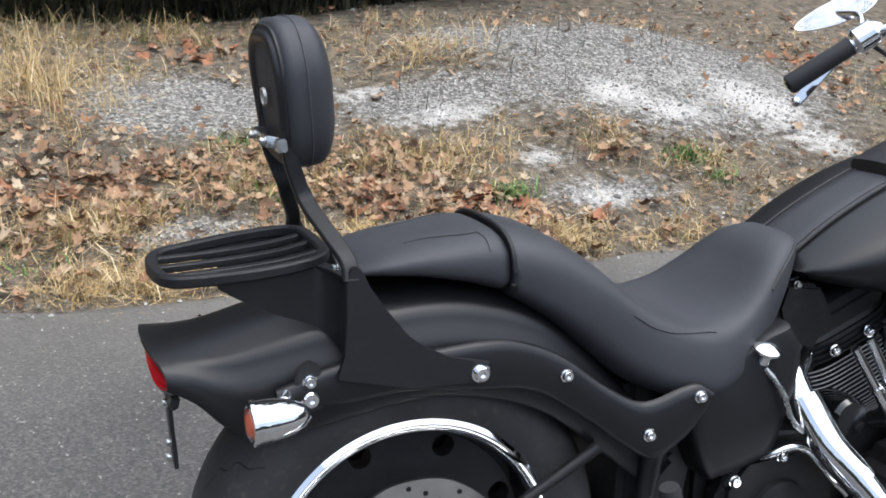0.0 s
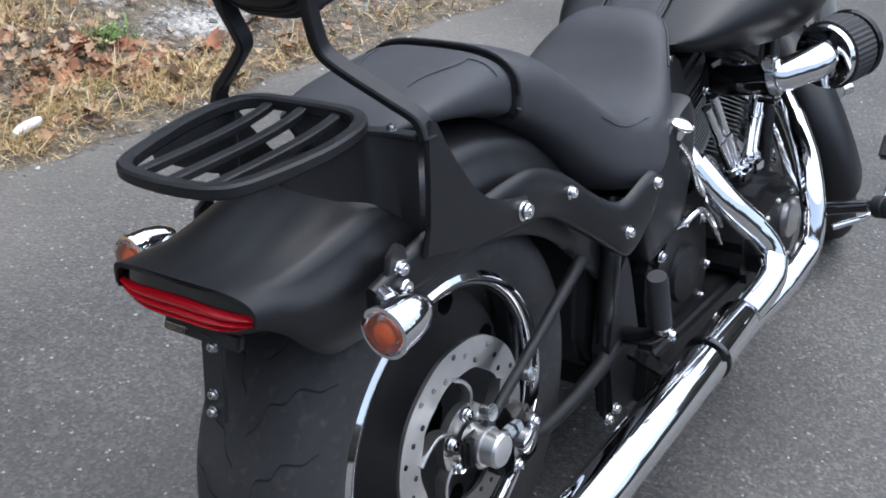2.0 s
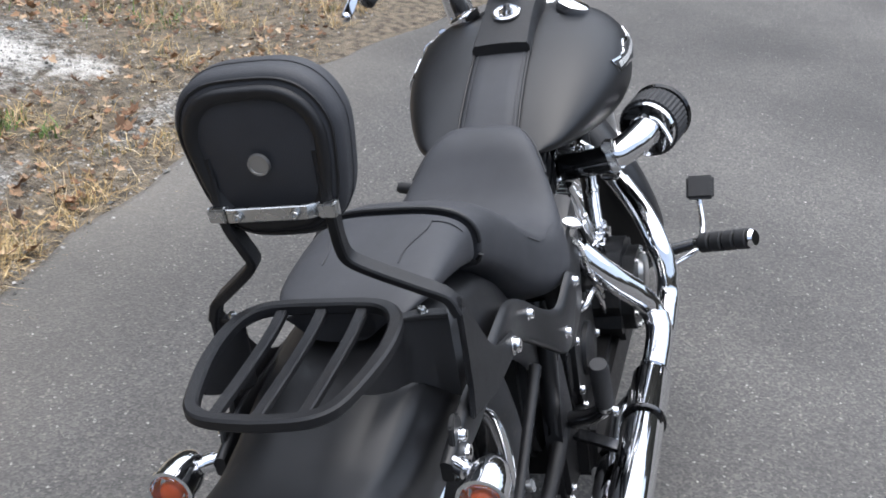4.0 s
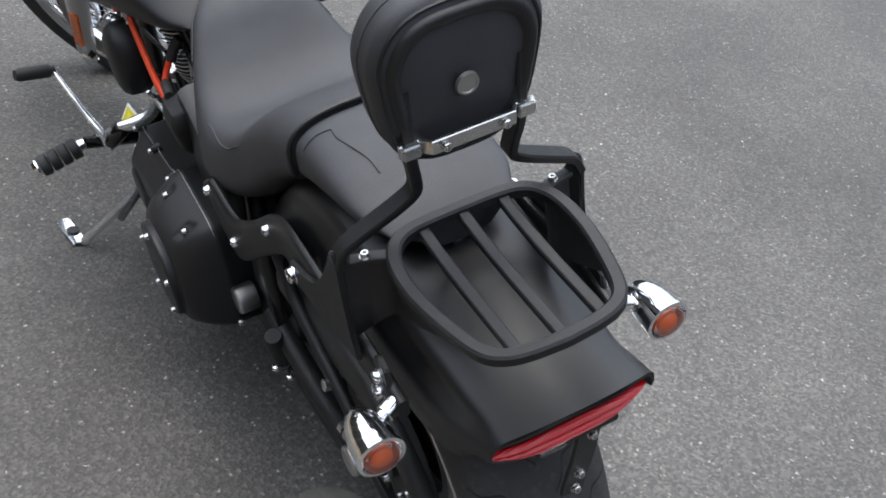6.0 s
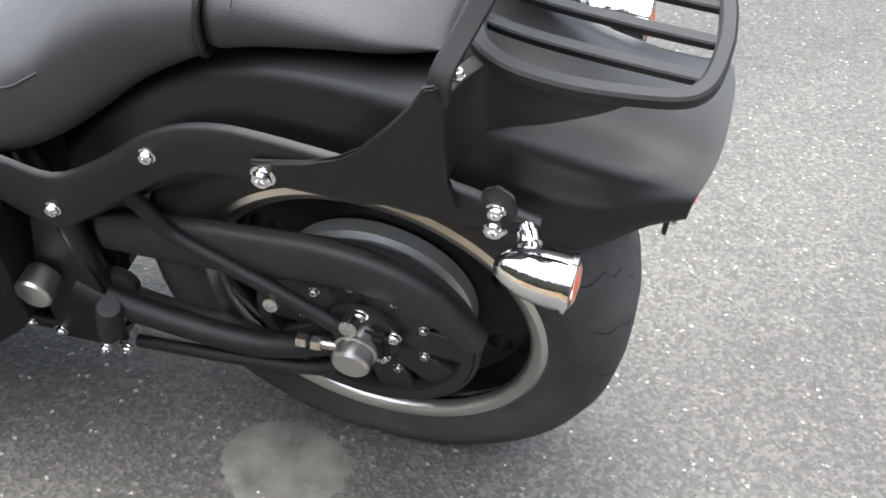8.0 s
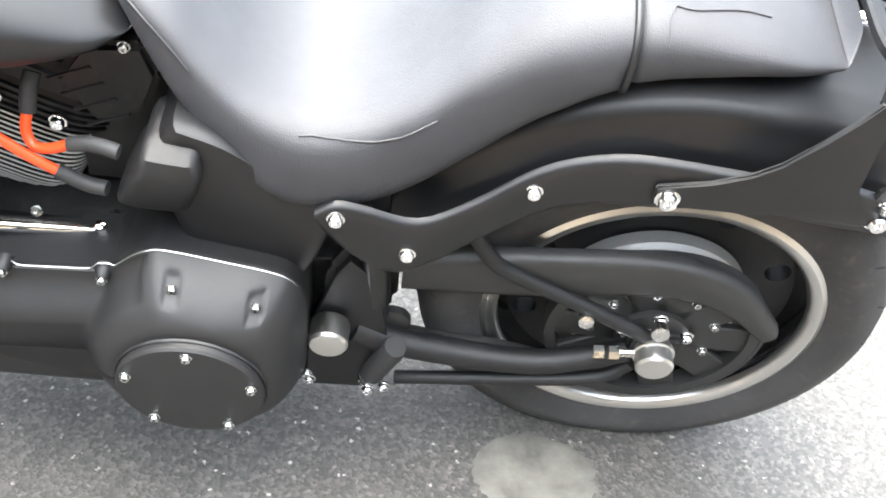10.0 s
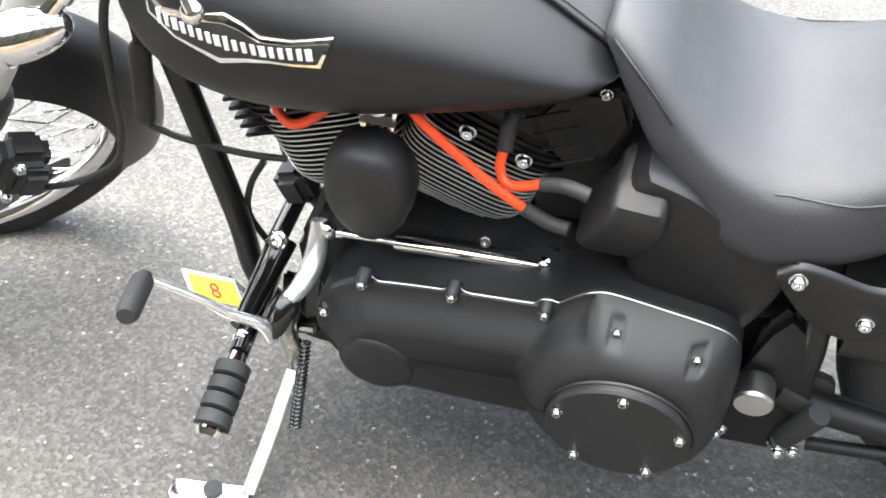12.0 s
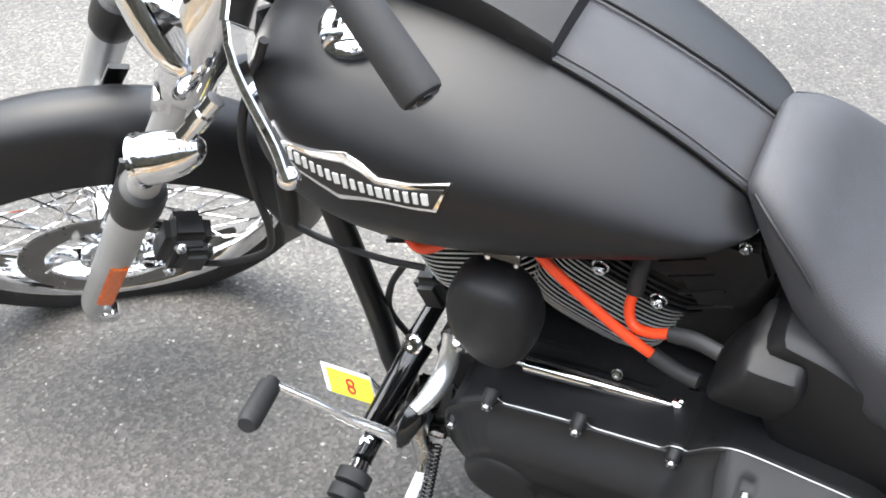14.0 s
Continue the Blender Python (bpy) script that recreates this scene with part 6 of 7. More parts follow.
    for dy in (0.0050, -0.0050):
        loop = []
        for k in range(25):
            a = 2 * math.pi * k / 24
            loop.append(base @ Vector((0.003 + 0.0050 * math.cos(a), -0.004 + dy + 0.0048 * math.sin(a), 0.0040)))
        tube(bm, loop, 0.0016, 6)
    part("figure_eight", bm, RED_INK, tag, "red figure 8")
    bm = bmesh.new()
    tube(bm, [base @ Vector((0.03, 0.024, -0.003)), base @ Vector((0.055, 0.0, -0.012)), (1.115, 0.15, 0.262)], 0.003, 8, smooth=4)
    part("tag_wire", bm, GLOSS, tag, "bent black wire of the tag")


build_left_side()


# -- frame, swingarm, belt guard --
def build_frame():
    for s in (1, -1):
        bm = bmesh.new()
        tube(bm, [(1.285, s * 0.020, 0.800), (1.245, s * 0.055, 0.700), (1.215, s * 0.078, 0.610), (1.165, s * 0.092, 0.360), (1.150, s * 0.098, 0.240), (1.110, s * 0.108, 0.175), (1.02, s * 0.115, 0.150), (0.70, s * 0.120, 0.150), (0.46, s * 0.125, 0.165), (0.40, s * 0.130, 0.200), (0.375, s * 0.132, 0.33), (0.385, s * 0.135, 0.45), (0.42, s * 0.12, 0.54)], 0.0175, 16, smooth=6)
        part("frame_tube", bm, SEMI, bike, "semi-gloss black frame tube")
        bm = bmesh.new()
        prism(bm, [(0.36, 0.16), (0.47, 0.15), (0.47, 0.20), (0.445, 0.30), (0.44, 0.42), (0.415, 0.47), (0.365, 0.42), (0.355, 0.30)], *sorted((s * 0.118, s * 0.150)), bevel=0.012)
        fc = part("frame_casting", bm, POWDER, bike, "black frame casting at the swingarm pivot")
        bolt(MID_BOLT, (0.375, s * 0.150, 0.185), (0, s, 0), fc)
        bolt(MID_BOLT, (0.350, s * 0.150, 0.178), (0, s, 0), fc)
        bolt(MID_BOLT, (0.455, s * 0.150, 0.178), (0, s, 0), fc)
        # swingarm: a lower rail and a slanting upper one
        bm = bmesh.new()
        y = s * 0.140
        tube(bm, [(0.40, y, 0.300), (0.32, y, 0.272), (0.15, y, 0.262), (0.03, y, 0.312)], [0.022, 0.020, 0.018, 0.015] if s > 0 else [0.018, 0.014, 0.012, 0.012], 14, smooth=4)
        if s > 0:
            tube(bm, [(0.275, y, 0.525), (0.245, y, 0.480), (0.215, y, 0.452), (0.10, y, 0.395), (0.01, y, 0.345)], 0.0105, 14, smooth=4)
        else:
            tube(bm, [(0.284, y, 0.492), (0.15, y, 0.418), (0.01, y, 0.345)], [0.0105, 0.0085, 0.0080], 14)
        if s > 0:
            tube(bm, [(0.335, y, 0.188), (0.18, y * 1.04, 0.222), (0.06, y * 1.04, 0.250), (0.02, y, 0.285)], 0.010, 14, smooth=3)
        box(bm, (0.075, 0.016, 0.05), Matrix.Translation((0.0, s * 0.135, 0.326)), 0.006)
        arm = part("swingarm", bm, POWDER, bike, "satin black swingarm rails")
        bm = bmesh.new()
        tube(bm, [(0.055, s * 0.150, 0.318), (0.02, s * 0.150, 0.323)], 0.006, 10)
        lathe(bm, [(0.010, 0), (0.010, 0.014), (0.0001, 0.015)], axis((0.065, s * 0.150, 0.317), (1, 0, -0.1)), 6)
        lathe(bm, [(0.010, 0), (0.010, 0.014), (0.0001, 0.015)], axis((0.045, s * 0.150, 0.319), (1, 0, -0.1)), 6)
        part("axle_adjuster", bm, STEEL, arm, "bright axle adjuster")
        bm = bmesh.new()
        lathe(bm, [(0.026, -0.02), (0.026, 0.004), (0.0285, 0.006), (0.0285, 0.010), (0.0255, 0.011), (0.0255, 0.030), (0.022, 0.034), (0.0001, 0.034)], axis((0, s * 0.142, 0.326), (0, s, 0)), 36)
        part("axle_cover", bm, ALUMINIUM, bike, "round satin metal axle cover")
        bm = bmesh.new()
        lathe(bm, [(0.011, 0), (0.012, 0.016), (0.0001, 0.018)], axis((0.005, s * 0.142, 0.376), (0, s, 0.2)), 20)
        part("stud", bm, STEEL, arm)
        bm = bmesh.new()
        lathe(bm, [(0.010, 0), (0.010, 0.014), (0.0001, 0.016)], axis((0.105, s * 0.145, 0.385), (0, s, 0.3)), 12)
        part("stud", bm, STEEL, arm)
    # belt guards and belt on the left
    bm = bmesh.new()
    band(bm, [(0.345, 0.380), (0.25, 0.386), (0.15, 0.398), (0.05, 0.418), (-0.03, 0.418), (-0.09, 0.392), (-0.138, 0.352)], [(0.345, 0.440), (0.25, 0.462), (0.15, 0.476), (0.05, 0.488), (-0.03, 0.480), (-0.10, 0.445), (-0.160, 0.372)], lambda x: 0.112, 0.022, 1)
    part("belt_guard", bm, PLASTIC, bike, "satin black upper belt guard", 50)
    bm = bmesh.new()
    band(bm, [(0.36, 0.225), (0.28, 0.222), (0.2, 0.222), (0.13, 0.215)], [(0.36, 0.280), (0.30, 0.265), (0.2, 0.258), (0.13, 0.24)], lambda x: 0.108, 0.02, 1)
    lathe(bm, [(0.026, 0), (0.026, 0.012), (0.020, 0.016), (0.0001, 0.017)], axis((0.350, 0.112, 0.292), Y), 28)
    part("debris_guard", bm, PLASTIC, bike, "black lower belt guard", 50)
    bm = bmesh.new()
    pts = []
    for k in range(40):
        a = radians(80) + radians(200) * k / 39
        pts.append((0.149 * math.cos(a), 0.108, 0.326 + 0.149 * math.sin(a)))
    pts += [(0.57, 0.108, 0.280)]
    for k in range(12):
        a = radians(-80) + radians(160) * k / 11
        pts.append((0.58 + 0.055 * math.cos(a), 0.108, 0.335 + 0.055 * math.sin(a)))
    tube(bm, pts + pts[:1], 0.01, flat=(0.024, 0.006, Y))
    part("drive_belt", bm, GRIP, bike, "toothed black drive belt")
    # inner mudguard and battery cover between the frame rails
    bm = bmesh.new()
    prism(bm, [(0.345, 0.30), (0.38, 0.24), (0.46, 0.22), (0.50, 0.46), (0.44, 0.60), (0.36, 0.58)], -0.10, 0.10, 0.015)
    part("inner_mudguard", bm, PLASTIC, bike, "black inner mudguard ahead of the wheel")
    # rear brake caliper
    bm = bmesh.new()
    prism(bm, [(0.055, 0.225), (0.135, 0.235), (0.150, 0.290), (0.120, 0.330), (0.055, 0.300)], -0.150, -0.085, 0.012)
    cal = part("brake_caliper", bm, GLOSS, bike, "gloss black rear brake caliper")
    for x, z in ((0.075, 0.250), (0.120, 0.300)):
        bolt(MID_BOLT, (x, -0.149, z), -Y, cal)
    bm = bmesh.new()
    lathe(bm, [(0.019, 0), (0.019, 0.008), (0.014, 0.011), (0.0001, 0.011)], axis((0.100, -0.148, 0.278), -Y), 28, cap=False)
    part("piston_cover", bm, CHROME, cal, "round chrome piston cover")


build_frame()


# -- exhaust and air cleaner on the right --
def build_exhaust():
    def pipe(pts, r, name, label, n=24, smooth=8, mat=CHROME):
        b = bmesh.new()
        tube(b, pts, r, n, smooth=smooth)
        return part(name, b, mat, bike, label)
    up = pipe([(0.690, -0.090, 0.575), (0.655, -0.122, 0.556), (0.651, -0.160, 0.516), (0.672, -0.205, 0.460), (0.712, -0.246, 0.402), (0.733, -0.268, 0.362), (0.722, -0.281, 0.330), (0.67, -0.285, 0.313), (0.58, -0.283, 0.300)], 0.0245, "exhaust_pipe", "bent chrome exhaust pipe")
    low = pipe([(1.118, -0.085, 0.570), (1.105, -0.135, 0.537), (1.062, -0.182, 0.500), (0.995, -0.236, 0.447), (0.945, -0.268, 0.393), (0.926, -0.280, 0.345), (0.914, -0.281, 0.305), (0.875, -0.281, 0.287), (0.785, -0.280, 0.274), (0.66, -0.262, 0.250), (0.56, -0.236, 0.225)], 0.0225, "exhaust_pipe", "bent chrome exhaust pipe")
    for pts in ([(0.60, -0.284, 0.303), (0.575, -0.283, 0.300), (0.565, -0.283, 0.2985), (0.0, -0.268, 0.222), (-0.05, -0.266, 0.216), (-0.058, -0.266, 0.215)], [(0.58, -0.240, 0.229), (0.56, -0.236, 0.225), (0.54, -0.232, 0.222), (0.0, -0.215, 0.138), (-0.03, -0.214, 0.134), (-0.038, -0.214, 0.133)]):
        b = bmesh.new()
        tube(b, pts, [0.025, 0.029, 0.036, 0.039, 0.039, 0.034], 32)
        mf = part("muffler", b, CHROME, bike, "long straight chrome muffler")
        b = bmesh.new()
        p, q = Vector(pts[2]).lerp(Vector(pts[3]), 0.205), Vector(pts[2]).lerp(Vector(pts[3]), 0.217)
        tube(b, [p, q], 0.0400, 32)
        part("clamp", b, GLOSS, mf, "thin black clamp band")

    def shield(pts, r, owner):
        """Half-round outer shell over a pipe, open towards the engine."""
        b = bmesh.new()
        path = smooth_line(pts, 8)
        rings = []
        for i, q in enumerate(path):
            d = (path[min(i + 1, len(path) - 1)] - path[max(i - 1, 0)]).normalized()
            o = Vector((0.0, -1, 0.25))
            o = (o - d * o.dot(d)).normalized()
            w = d.cross(o)
            arc = [math.pi * (k / 16 - 0.5) * 1.15 for k in range(17)]
            rings.append([q + (o * math.cos(a) + w * math.sin(a)) * r for a in arc] + [q + (o * math.cos(a) + w * math.sin(a)) * (r - 0.002) for a in arc[::-1]])
        loft(b, rings)
        part("heat_shield", b, CHROME, owner, "half-round chrome heat shield")
    shield([(0.653, -0.152, 0.526), (0.672, -0.205, 0.460), (0.708, -0.243, 0.408)], 0.0285, up)
    shield([(0.728, -0.276, 0.345), (0.705, -0.283, 0.322), (0.66, -0.285, 0.311), (0.585, -0.2835, 0.301)], 0.0290, up)
    shield([(1.062, -0.182, 0.500), (0.995, -0.236, 0.447), (0.946, -0.268, 0.393), (0.927, -0.280, 0.345), (0.912, -0.281, 0.305), (0.875, -0.281, 0.287), (0.785, -0.280, 0.274), (0.68, -0.266, 0.254), (0.60, -0.252, 0.236)], 0.0265, low)
    b = bmesh.new()
    tube(b, [(0.42, -0.16, 0.27), (0.40, -0.22, 0.265), (0.39, -0.25, 0.26)], 0.01, flat=(0.03, 0.008, (1, 0, 0)))
    part("muffler_bracket", b, GLOSS, bike, "black muffler bracket")


build_exhaust()


def build_air_cleaner():
    bm = bmesh.new()
    tube(bm, [(0.905, -0.198, 0.622), (0.912, -0.212, 0.626), (0.938, -0.242, 0.638), (0.975, -0.264, 0.650)], [0.030, 0.031, 0.032, 0.033], 28, smooth=8)
    ac = part("air_intake", bm, CHROME, bike, "curved chrome intake elbow")
    bm = bmesh.new()
    tube(bm, [(0.900, -0.09, 0.605), (0.900, -0.14, 0.610), (0.903, -0.190, 0.620)], [0.028, 0.028, 0.029], 24, smooth=5)
    part("manifold", bm, GLOSS, ac, "black inlet manifold")
    bm = bmesh.new()
    tube(bm, [(0.904, -0.190, 0.620), (0.906, -0.204, 0.624)], 0.0345, 28)
    box(bm, (0.030, 0.026, 0.024), Matrix.Translation((0.884, -0.196, 0.652)), 0.005)
    part("clamp", bm, STEEL, ac, "bright hose clamp")
    m = axis((0.965, -0.262, 0.650), (0.95, -0.25, 0.08))
    bm = bmesh.new()
    lathe(bm, [(0.040, 0), (0.058, 0.004), (0.060, 0.012), (0.060, 0.028)], m, 40)
    part("filter_collar", bm, CHROME, ac, "chrome collar of the filter")
    bm = bmesh.new()
    nn = 80
    rows = []
    for h, k in ((0.018, 1), (0.075, 1), (0.088, 0.9), (0.092, 0.6)):
        rows.append([m @ Vector(((0.064 + 0.001 * (-1) ** i) * k * math.cos(2 * math.pi * i / nn), (0.064 + 0.001 * (-1) ** i) * k * math.sin(2 * math.pi * i / nn), h)) for i in range(nn)])
    loft(bm, rows)
    part("filter_element", bm, GRIP, ac, "pleated black air filter", 20)
    bm = bmesh.new()
    lathe(bm, [(0.062, 0.090), (0.066, 0.096), (0.05, 0.104), (0.0001, 0.107)], m, 40)
    part("filter_cap", bm, GLOSS, ac, "gloss black filter end cap")
    bm = bmesh.new()
    box(bm, (0.034, 0.040, 0.010), Matrix.Translation((0.905, -0.190, 0.580)), 0.004)
    tube(bm, [(0.915, -0.175, 0.582), (0.930, -0.20, 0.595), (0.930, -0.215, 0.615)], 0.005, 8, smooth=4)
    part("intake_bracket", bm, CHROME, ac, "chrome intake bracket")
    bm = bmesh.new()
    box(bm, (0.095, 0.09, 0.075), Matrix.Translation((0.91, -0.055, 0.600)), 0.02, 3)
    part("throttle_body", bm, GLOSS, bike, "black throttle body between the cylinders")
    # brake pedal
    bm = bmesh.new()
    tube(bm, [(1.14, -0.26, 0.25), (1.19, -0.325, 0.275), (1.25, -0.335, 0.300), (1.285, -0.330, 0.345), (1.295, -0.325, 0.375)], 0.007, 12, smooth=6)
    pedal = part("brake_pedal", bm, CHROME, bike, "curved chrome brake pedal arm")
    bm = bmesh.new()
    box(bm, (0.060, 0.066, 0.016), Matrix.Translation((1.300, -0.332, 0.386)) @ Matrix.Rotation(radians(-48), 4, 'Y'), 0.006, 3)
    part("pedal_pad", bm, GRIP, pedal, "square black rubber pedal pad")


build_air_cleaner()


# -- front end: steering turned to the left --
RAKE, STEER = 33.0, 41.2
AXLE = Vector((1.711, 0.0445, 0.289))
UP = Vector((-math.sin(radians(RAKE)), 0, math.cos(radians(RAKE))))
turn = Matrix.Rotation(radians(STEER), 3, UP)
SIDE = turn @ Y
AHEAD = SIDE.cross(UP)


def front(a, l, u):
    """A place at the front end: a ahead, l to the left, u up along the fork from the axle."""
    return AXLE + AHEAD * a + SIDE * l + UP * u


def build_front_wheel():
    m = axis(AXLE, SIDE)
    R = 0.341
    lip = 0.276
    bm = bmesh.new()
    lathe(bm, [(lip, 0.030), (lip + 0.004, 0.034), (lip - 0.006, 0.036), (lip - 0.014, 0.030), (lip - 0.020, 0.012), (lip - 0.022, 0), (lip - 0.020, -0.012), (lip - 0.014, -0.030), (lip - 0.006, -0.036), (lip + 0.004, -0.034), (lip, -0.030)], m, 80, cap=False, loop=True)
    wheel = part("front_wheel", bm, CHROME, bike, "laced front wheel with chrome rim")
    bm = bmesh.new()
    prof = [(lip, 0.032), (lip + 0.012, 0.041), (lip + 0.034, 0.045), (R - 0.020, 0.038), (R - 0.006, 0.022), (R, 0)]
    lathe(bm, prof + [(a, -b) for a, b in prof[-2::-1]], m, 90, cap=False)
    part("tyre", bm, RUBBER, wheel, "narrow black front tyre")
    bm = bmesh.new()
    lathe(bm, [(0.0001, 0.066), (0.016, 0.066), (0.020, 0.060), (0.034, 0.052), (0.036, 0.044), (0.024, 0.036), (0.022, -0.036), (0.036, -0.044), (0.034, -0.052), (0.020, -0.060), (0.0001, -0.066)], m, 32, cap=False)
    part("hub", bm, CHROME, wheel, "chrome hub")
    spoke = bmesh.new()
    tube(spoke, [(0, 0, 0), (0, 0, 1)], 0.0021, 6)
    me = finish("spoke", spoke, CHROME)
    for k in range(40):
        a = 2 * math.pi * k / 40
        sd = 1 if k % 2 else -1
        lean = (1 if (k // 2) % 2 else -1) * radians(62)
        p = m @ Vector((0.033 * math.cos(a + lean), 0.033 * math.sin(a + lean), sd * 0.046))
        q = m @ Vector(((lip - 0.018) * math.cos(a), (lip - 0.018) * math.sin(a), sd * 0.006))
        shared("spoke", me, wheel, axis(p, q - p) @ Matrix.Diagonal((1, 1, (q - p).length, 1)))
    # brake disc on the left with its carrier
    md = m @ Matrix.Translation((0, 0, 0.068))
    bm = bmesh.new()
    lathe(bm, [(0.104, 0), (0.145, 0), (0.145, 0.005), (0.104, 0.005)], md, 90, loop=True)
    disc = part("brake_disc", bm, FRONT_DISC, wheel, "front brake disc")
    bm = bmesh.new()
    for k in range(5):
        a = 2 * math.pi * k / 5
        tube(bm, [md @ Vector((q * math.cos(b), q * math.sin(b), 0.002)) for q, b in ((0.035, a), (0.065, a + 0.12), (0.09, a + 0.38), (0.108, a + 0.6))], 0.01, smooth=4, flat=(0.022, 0.005, SIDE))
    lathe(bm, [(0.05, -0.004), (0.05, 0.008), (0.0001, 0.010)], md, 32, cap=False)
    part("disc_carrier", bm, CHROME, disc, "bright spider arms of the disc")
    for k in range(5):
        a = 2 * math.pi * (k + 0.4) / 5
        bolt(SMALL_BOLT, md @ Vector((0.04 * math.cos(a), 0.04 * math.sin(a), 0.008)), SIDE, disc)


build_front_wheel()


def build_fork():
    for s in (1, -1):
        l = s * 0.145
        bm = bmesh.new()
        tube(bm, [front(0.03, l, -0.035), front(0.03, l, -0.02), front(0.03, l, 0.0), front(0.03, l, 0.30), front(0.03, l, 0.35)], [0.018, 0.022, 0.0245, 0.0285, 0.0290], 28)
        slider = part("fork_slider", bm, SLIDER, bike, "satin grey fork slider")
        bm = bmesh.new()
        tube(bm, [front(0.03, l, 0.335), front(0.03, l, 0.345), front(0.03, l, 0.360), front(0.03, l, 0.395), front(0.03, l, 0.410), front(0.03, l, 0.415)], [0.029, 0.034, 0.0355, 0.0350, 0.031, 0.023], 28)
        part("dust_boot", bm, PLASTIC, slider, "bulging black dust boot")
        bm = bmesh.new()
        tube(bm, [front(0.03, l, 0.36), front(0.03, l, 0.70)], 0.0215, 28)
        part("fork_tube", bm, SLIDER, slider, "satin grey fork tube")
        bm = bmesh.new()
        tube(bm, [front(0.03, l, 0.66), front(0.03, l, 0.672), front(0.03, l, 0.69), front(0.03, l, 0.88), front(0.03, l, 0.90)], [0.029, 0.035, 0.033, 0.033, 0.024], 28)
        part("fork_cover", bm, CHROME, slider, "chrome upper fork cover")
        bm = bmesh.new()
        lathe(bm, [(0.016, 0), (0.016, 0.02), (0.012, 0.024), (0.0001, 0.025)], axis(front(0.012, l + s * 0.012, 0.0), SIDE * s), 24)
        tube(bm, [front(0.03, l, -0.025), front(0.022, l, -0.062)], 0.020, 16)
        part("axle_nut", bm, CHROME, slider, "chrome axle nut")
        if s > 0:
            bm = bmesh.new()
            mm = Matrix.Translation(front(0.028, l + 0.0255, 0.120)) @ Matrix((( *[AHEAD.x, SIDE.x, UP.x], 0), (*[AHEAD.y, SIDE.y, UP.y], 0), (*[AHEAD.z, SIDE.z, UP.z], 0), (0, 0, 0, 1)))
            box(bm, (0.026, 0.008, 0.150), mm, 0.003)
            part("reflector", bm, REFLECTOR, slider, "orange side reflector")
    # triple clamps
    bm = bmesh.new()
    for u, h in ((0.645, 0.028), (0.86, 0.022)):
        tube(bm, [front(0.03, -0.165, u), front(0.015, -0.08, u), front(0.0, 0, u), front(0.015, 0.08, u), front(0.03, 0.165, u)], 0.01, flat=(h * 2.4, h, AHEAD), smooth=3)
    tube(bm, [front(-0.02, 0, 0.63), front(-0.02, 0, 0.89)], 0.026, 20)
    part("triple_clamp", bm, CHROME, bike, "chrome fork clamps")
    # fender
    bm = bmesh.new()
    rings = []
    n = 12
    for i in range(41):
        a = radians(22) + radians(150) * i / 40
        ring_o, ring_i = [], []
        for k in range(n + 1):
            b = -1 + 2 * k / n
            drop = 0.085 * abs(b) ** 2.4
            for rr, store, ww in ((0.366 - drop, ring_o, 0.078), (0.362 - drop, ring_i, 0.075)):
                store.append(AXLE + SIDE * (ww * b) + AHEAD * (rr * math.cos(a)) + UP * (rr * math.sin(a)))
        rings.append(ring_o + ring_i[::-1])
    loft(bm, rings)
    fender = part("front_fender", bm, DENIM, bike, "satin black front fender", 50)
    for s in (1, -1):
        bm = bmesh.new()
        tube(bm, [front(0.028, s * 0.098, 0.20), front(0.028, s * 0.088, 0.26), front(0.028, s * 0.074, 0.345)], 0.01, flat=(0.030, 0.008, AHEAD))
        part("fender_bracket", bm, GLOSS, fender, "black fender bracket")
        bm = bmesh.new()
        box(bm, (0.03, 0.02, 0.03), Matrix.Translation(front(0.03, s * 0.108, 0.19)), 0.004)
        part("bracket_lug", bm, SLIDER, fender)
    # caliper, left
    bm = bmesh.new()
    rr = Matrix((( *[AHEAD.x, SIDE.x, UP.x], 0), (*[AHEAD.y, SIDE.y, UP.y], 0), (*[AHEAD.z, SIDE.z, UP.z], 0), (0, 0, 0, 1)))
    box(bm, (0.072, 0.060, 0.120), Matrix.Translation(front(-0.085, 0.100, 0.125)) @ rr, 0.016, 3)
    box(bm, (0.050, 0.030, 0.070), Matrix.Translation(front(-0.098, 0.130, 0.130)) @ rr, 0.010, 3)
    cal = part("brake_caliper", bm, PLASTIC, bike, "black front brake caliper")
    for u in (0.06, 0.15):
        bolt(MID_BOLT, front(-0.07, 0.131, u + 0.02), SIDE, cal)
    bm = bmesh.new()
    tube(bm, [front(-0.11, 0.13, 0.10), front(-0.15, 0.15, 0.15), front(-0.175, 0.175, 0.25), front(-0.14, 0.195, 0.38), front(-0.08, 0.20, 0.52), front(-0.03, 0.19, 0.66), front(-0.02, 0.17, 0.80)], 0.0055, 10, smooth=8)
    part("brake_hose", bm, GRIP, bike, "black rubber brake hose")
    # front turn signals on the upper fork
    for s in (1, -1):
        at = front(0.077, s * 0.224, 0.640)
        build_signal(at, AHEAD * 0.75 - SIDE * (s * 0.10) - UP * 0.62, front(0.020, s * 0.205, 0.740), "chrome bullet front turn signal", AMBER)


build_fork()


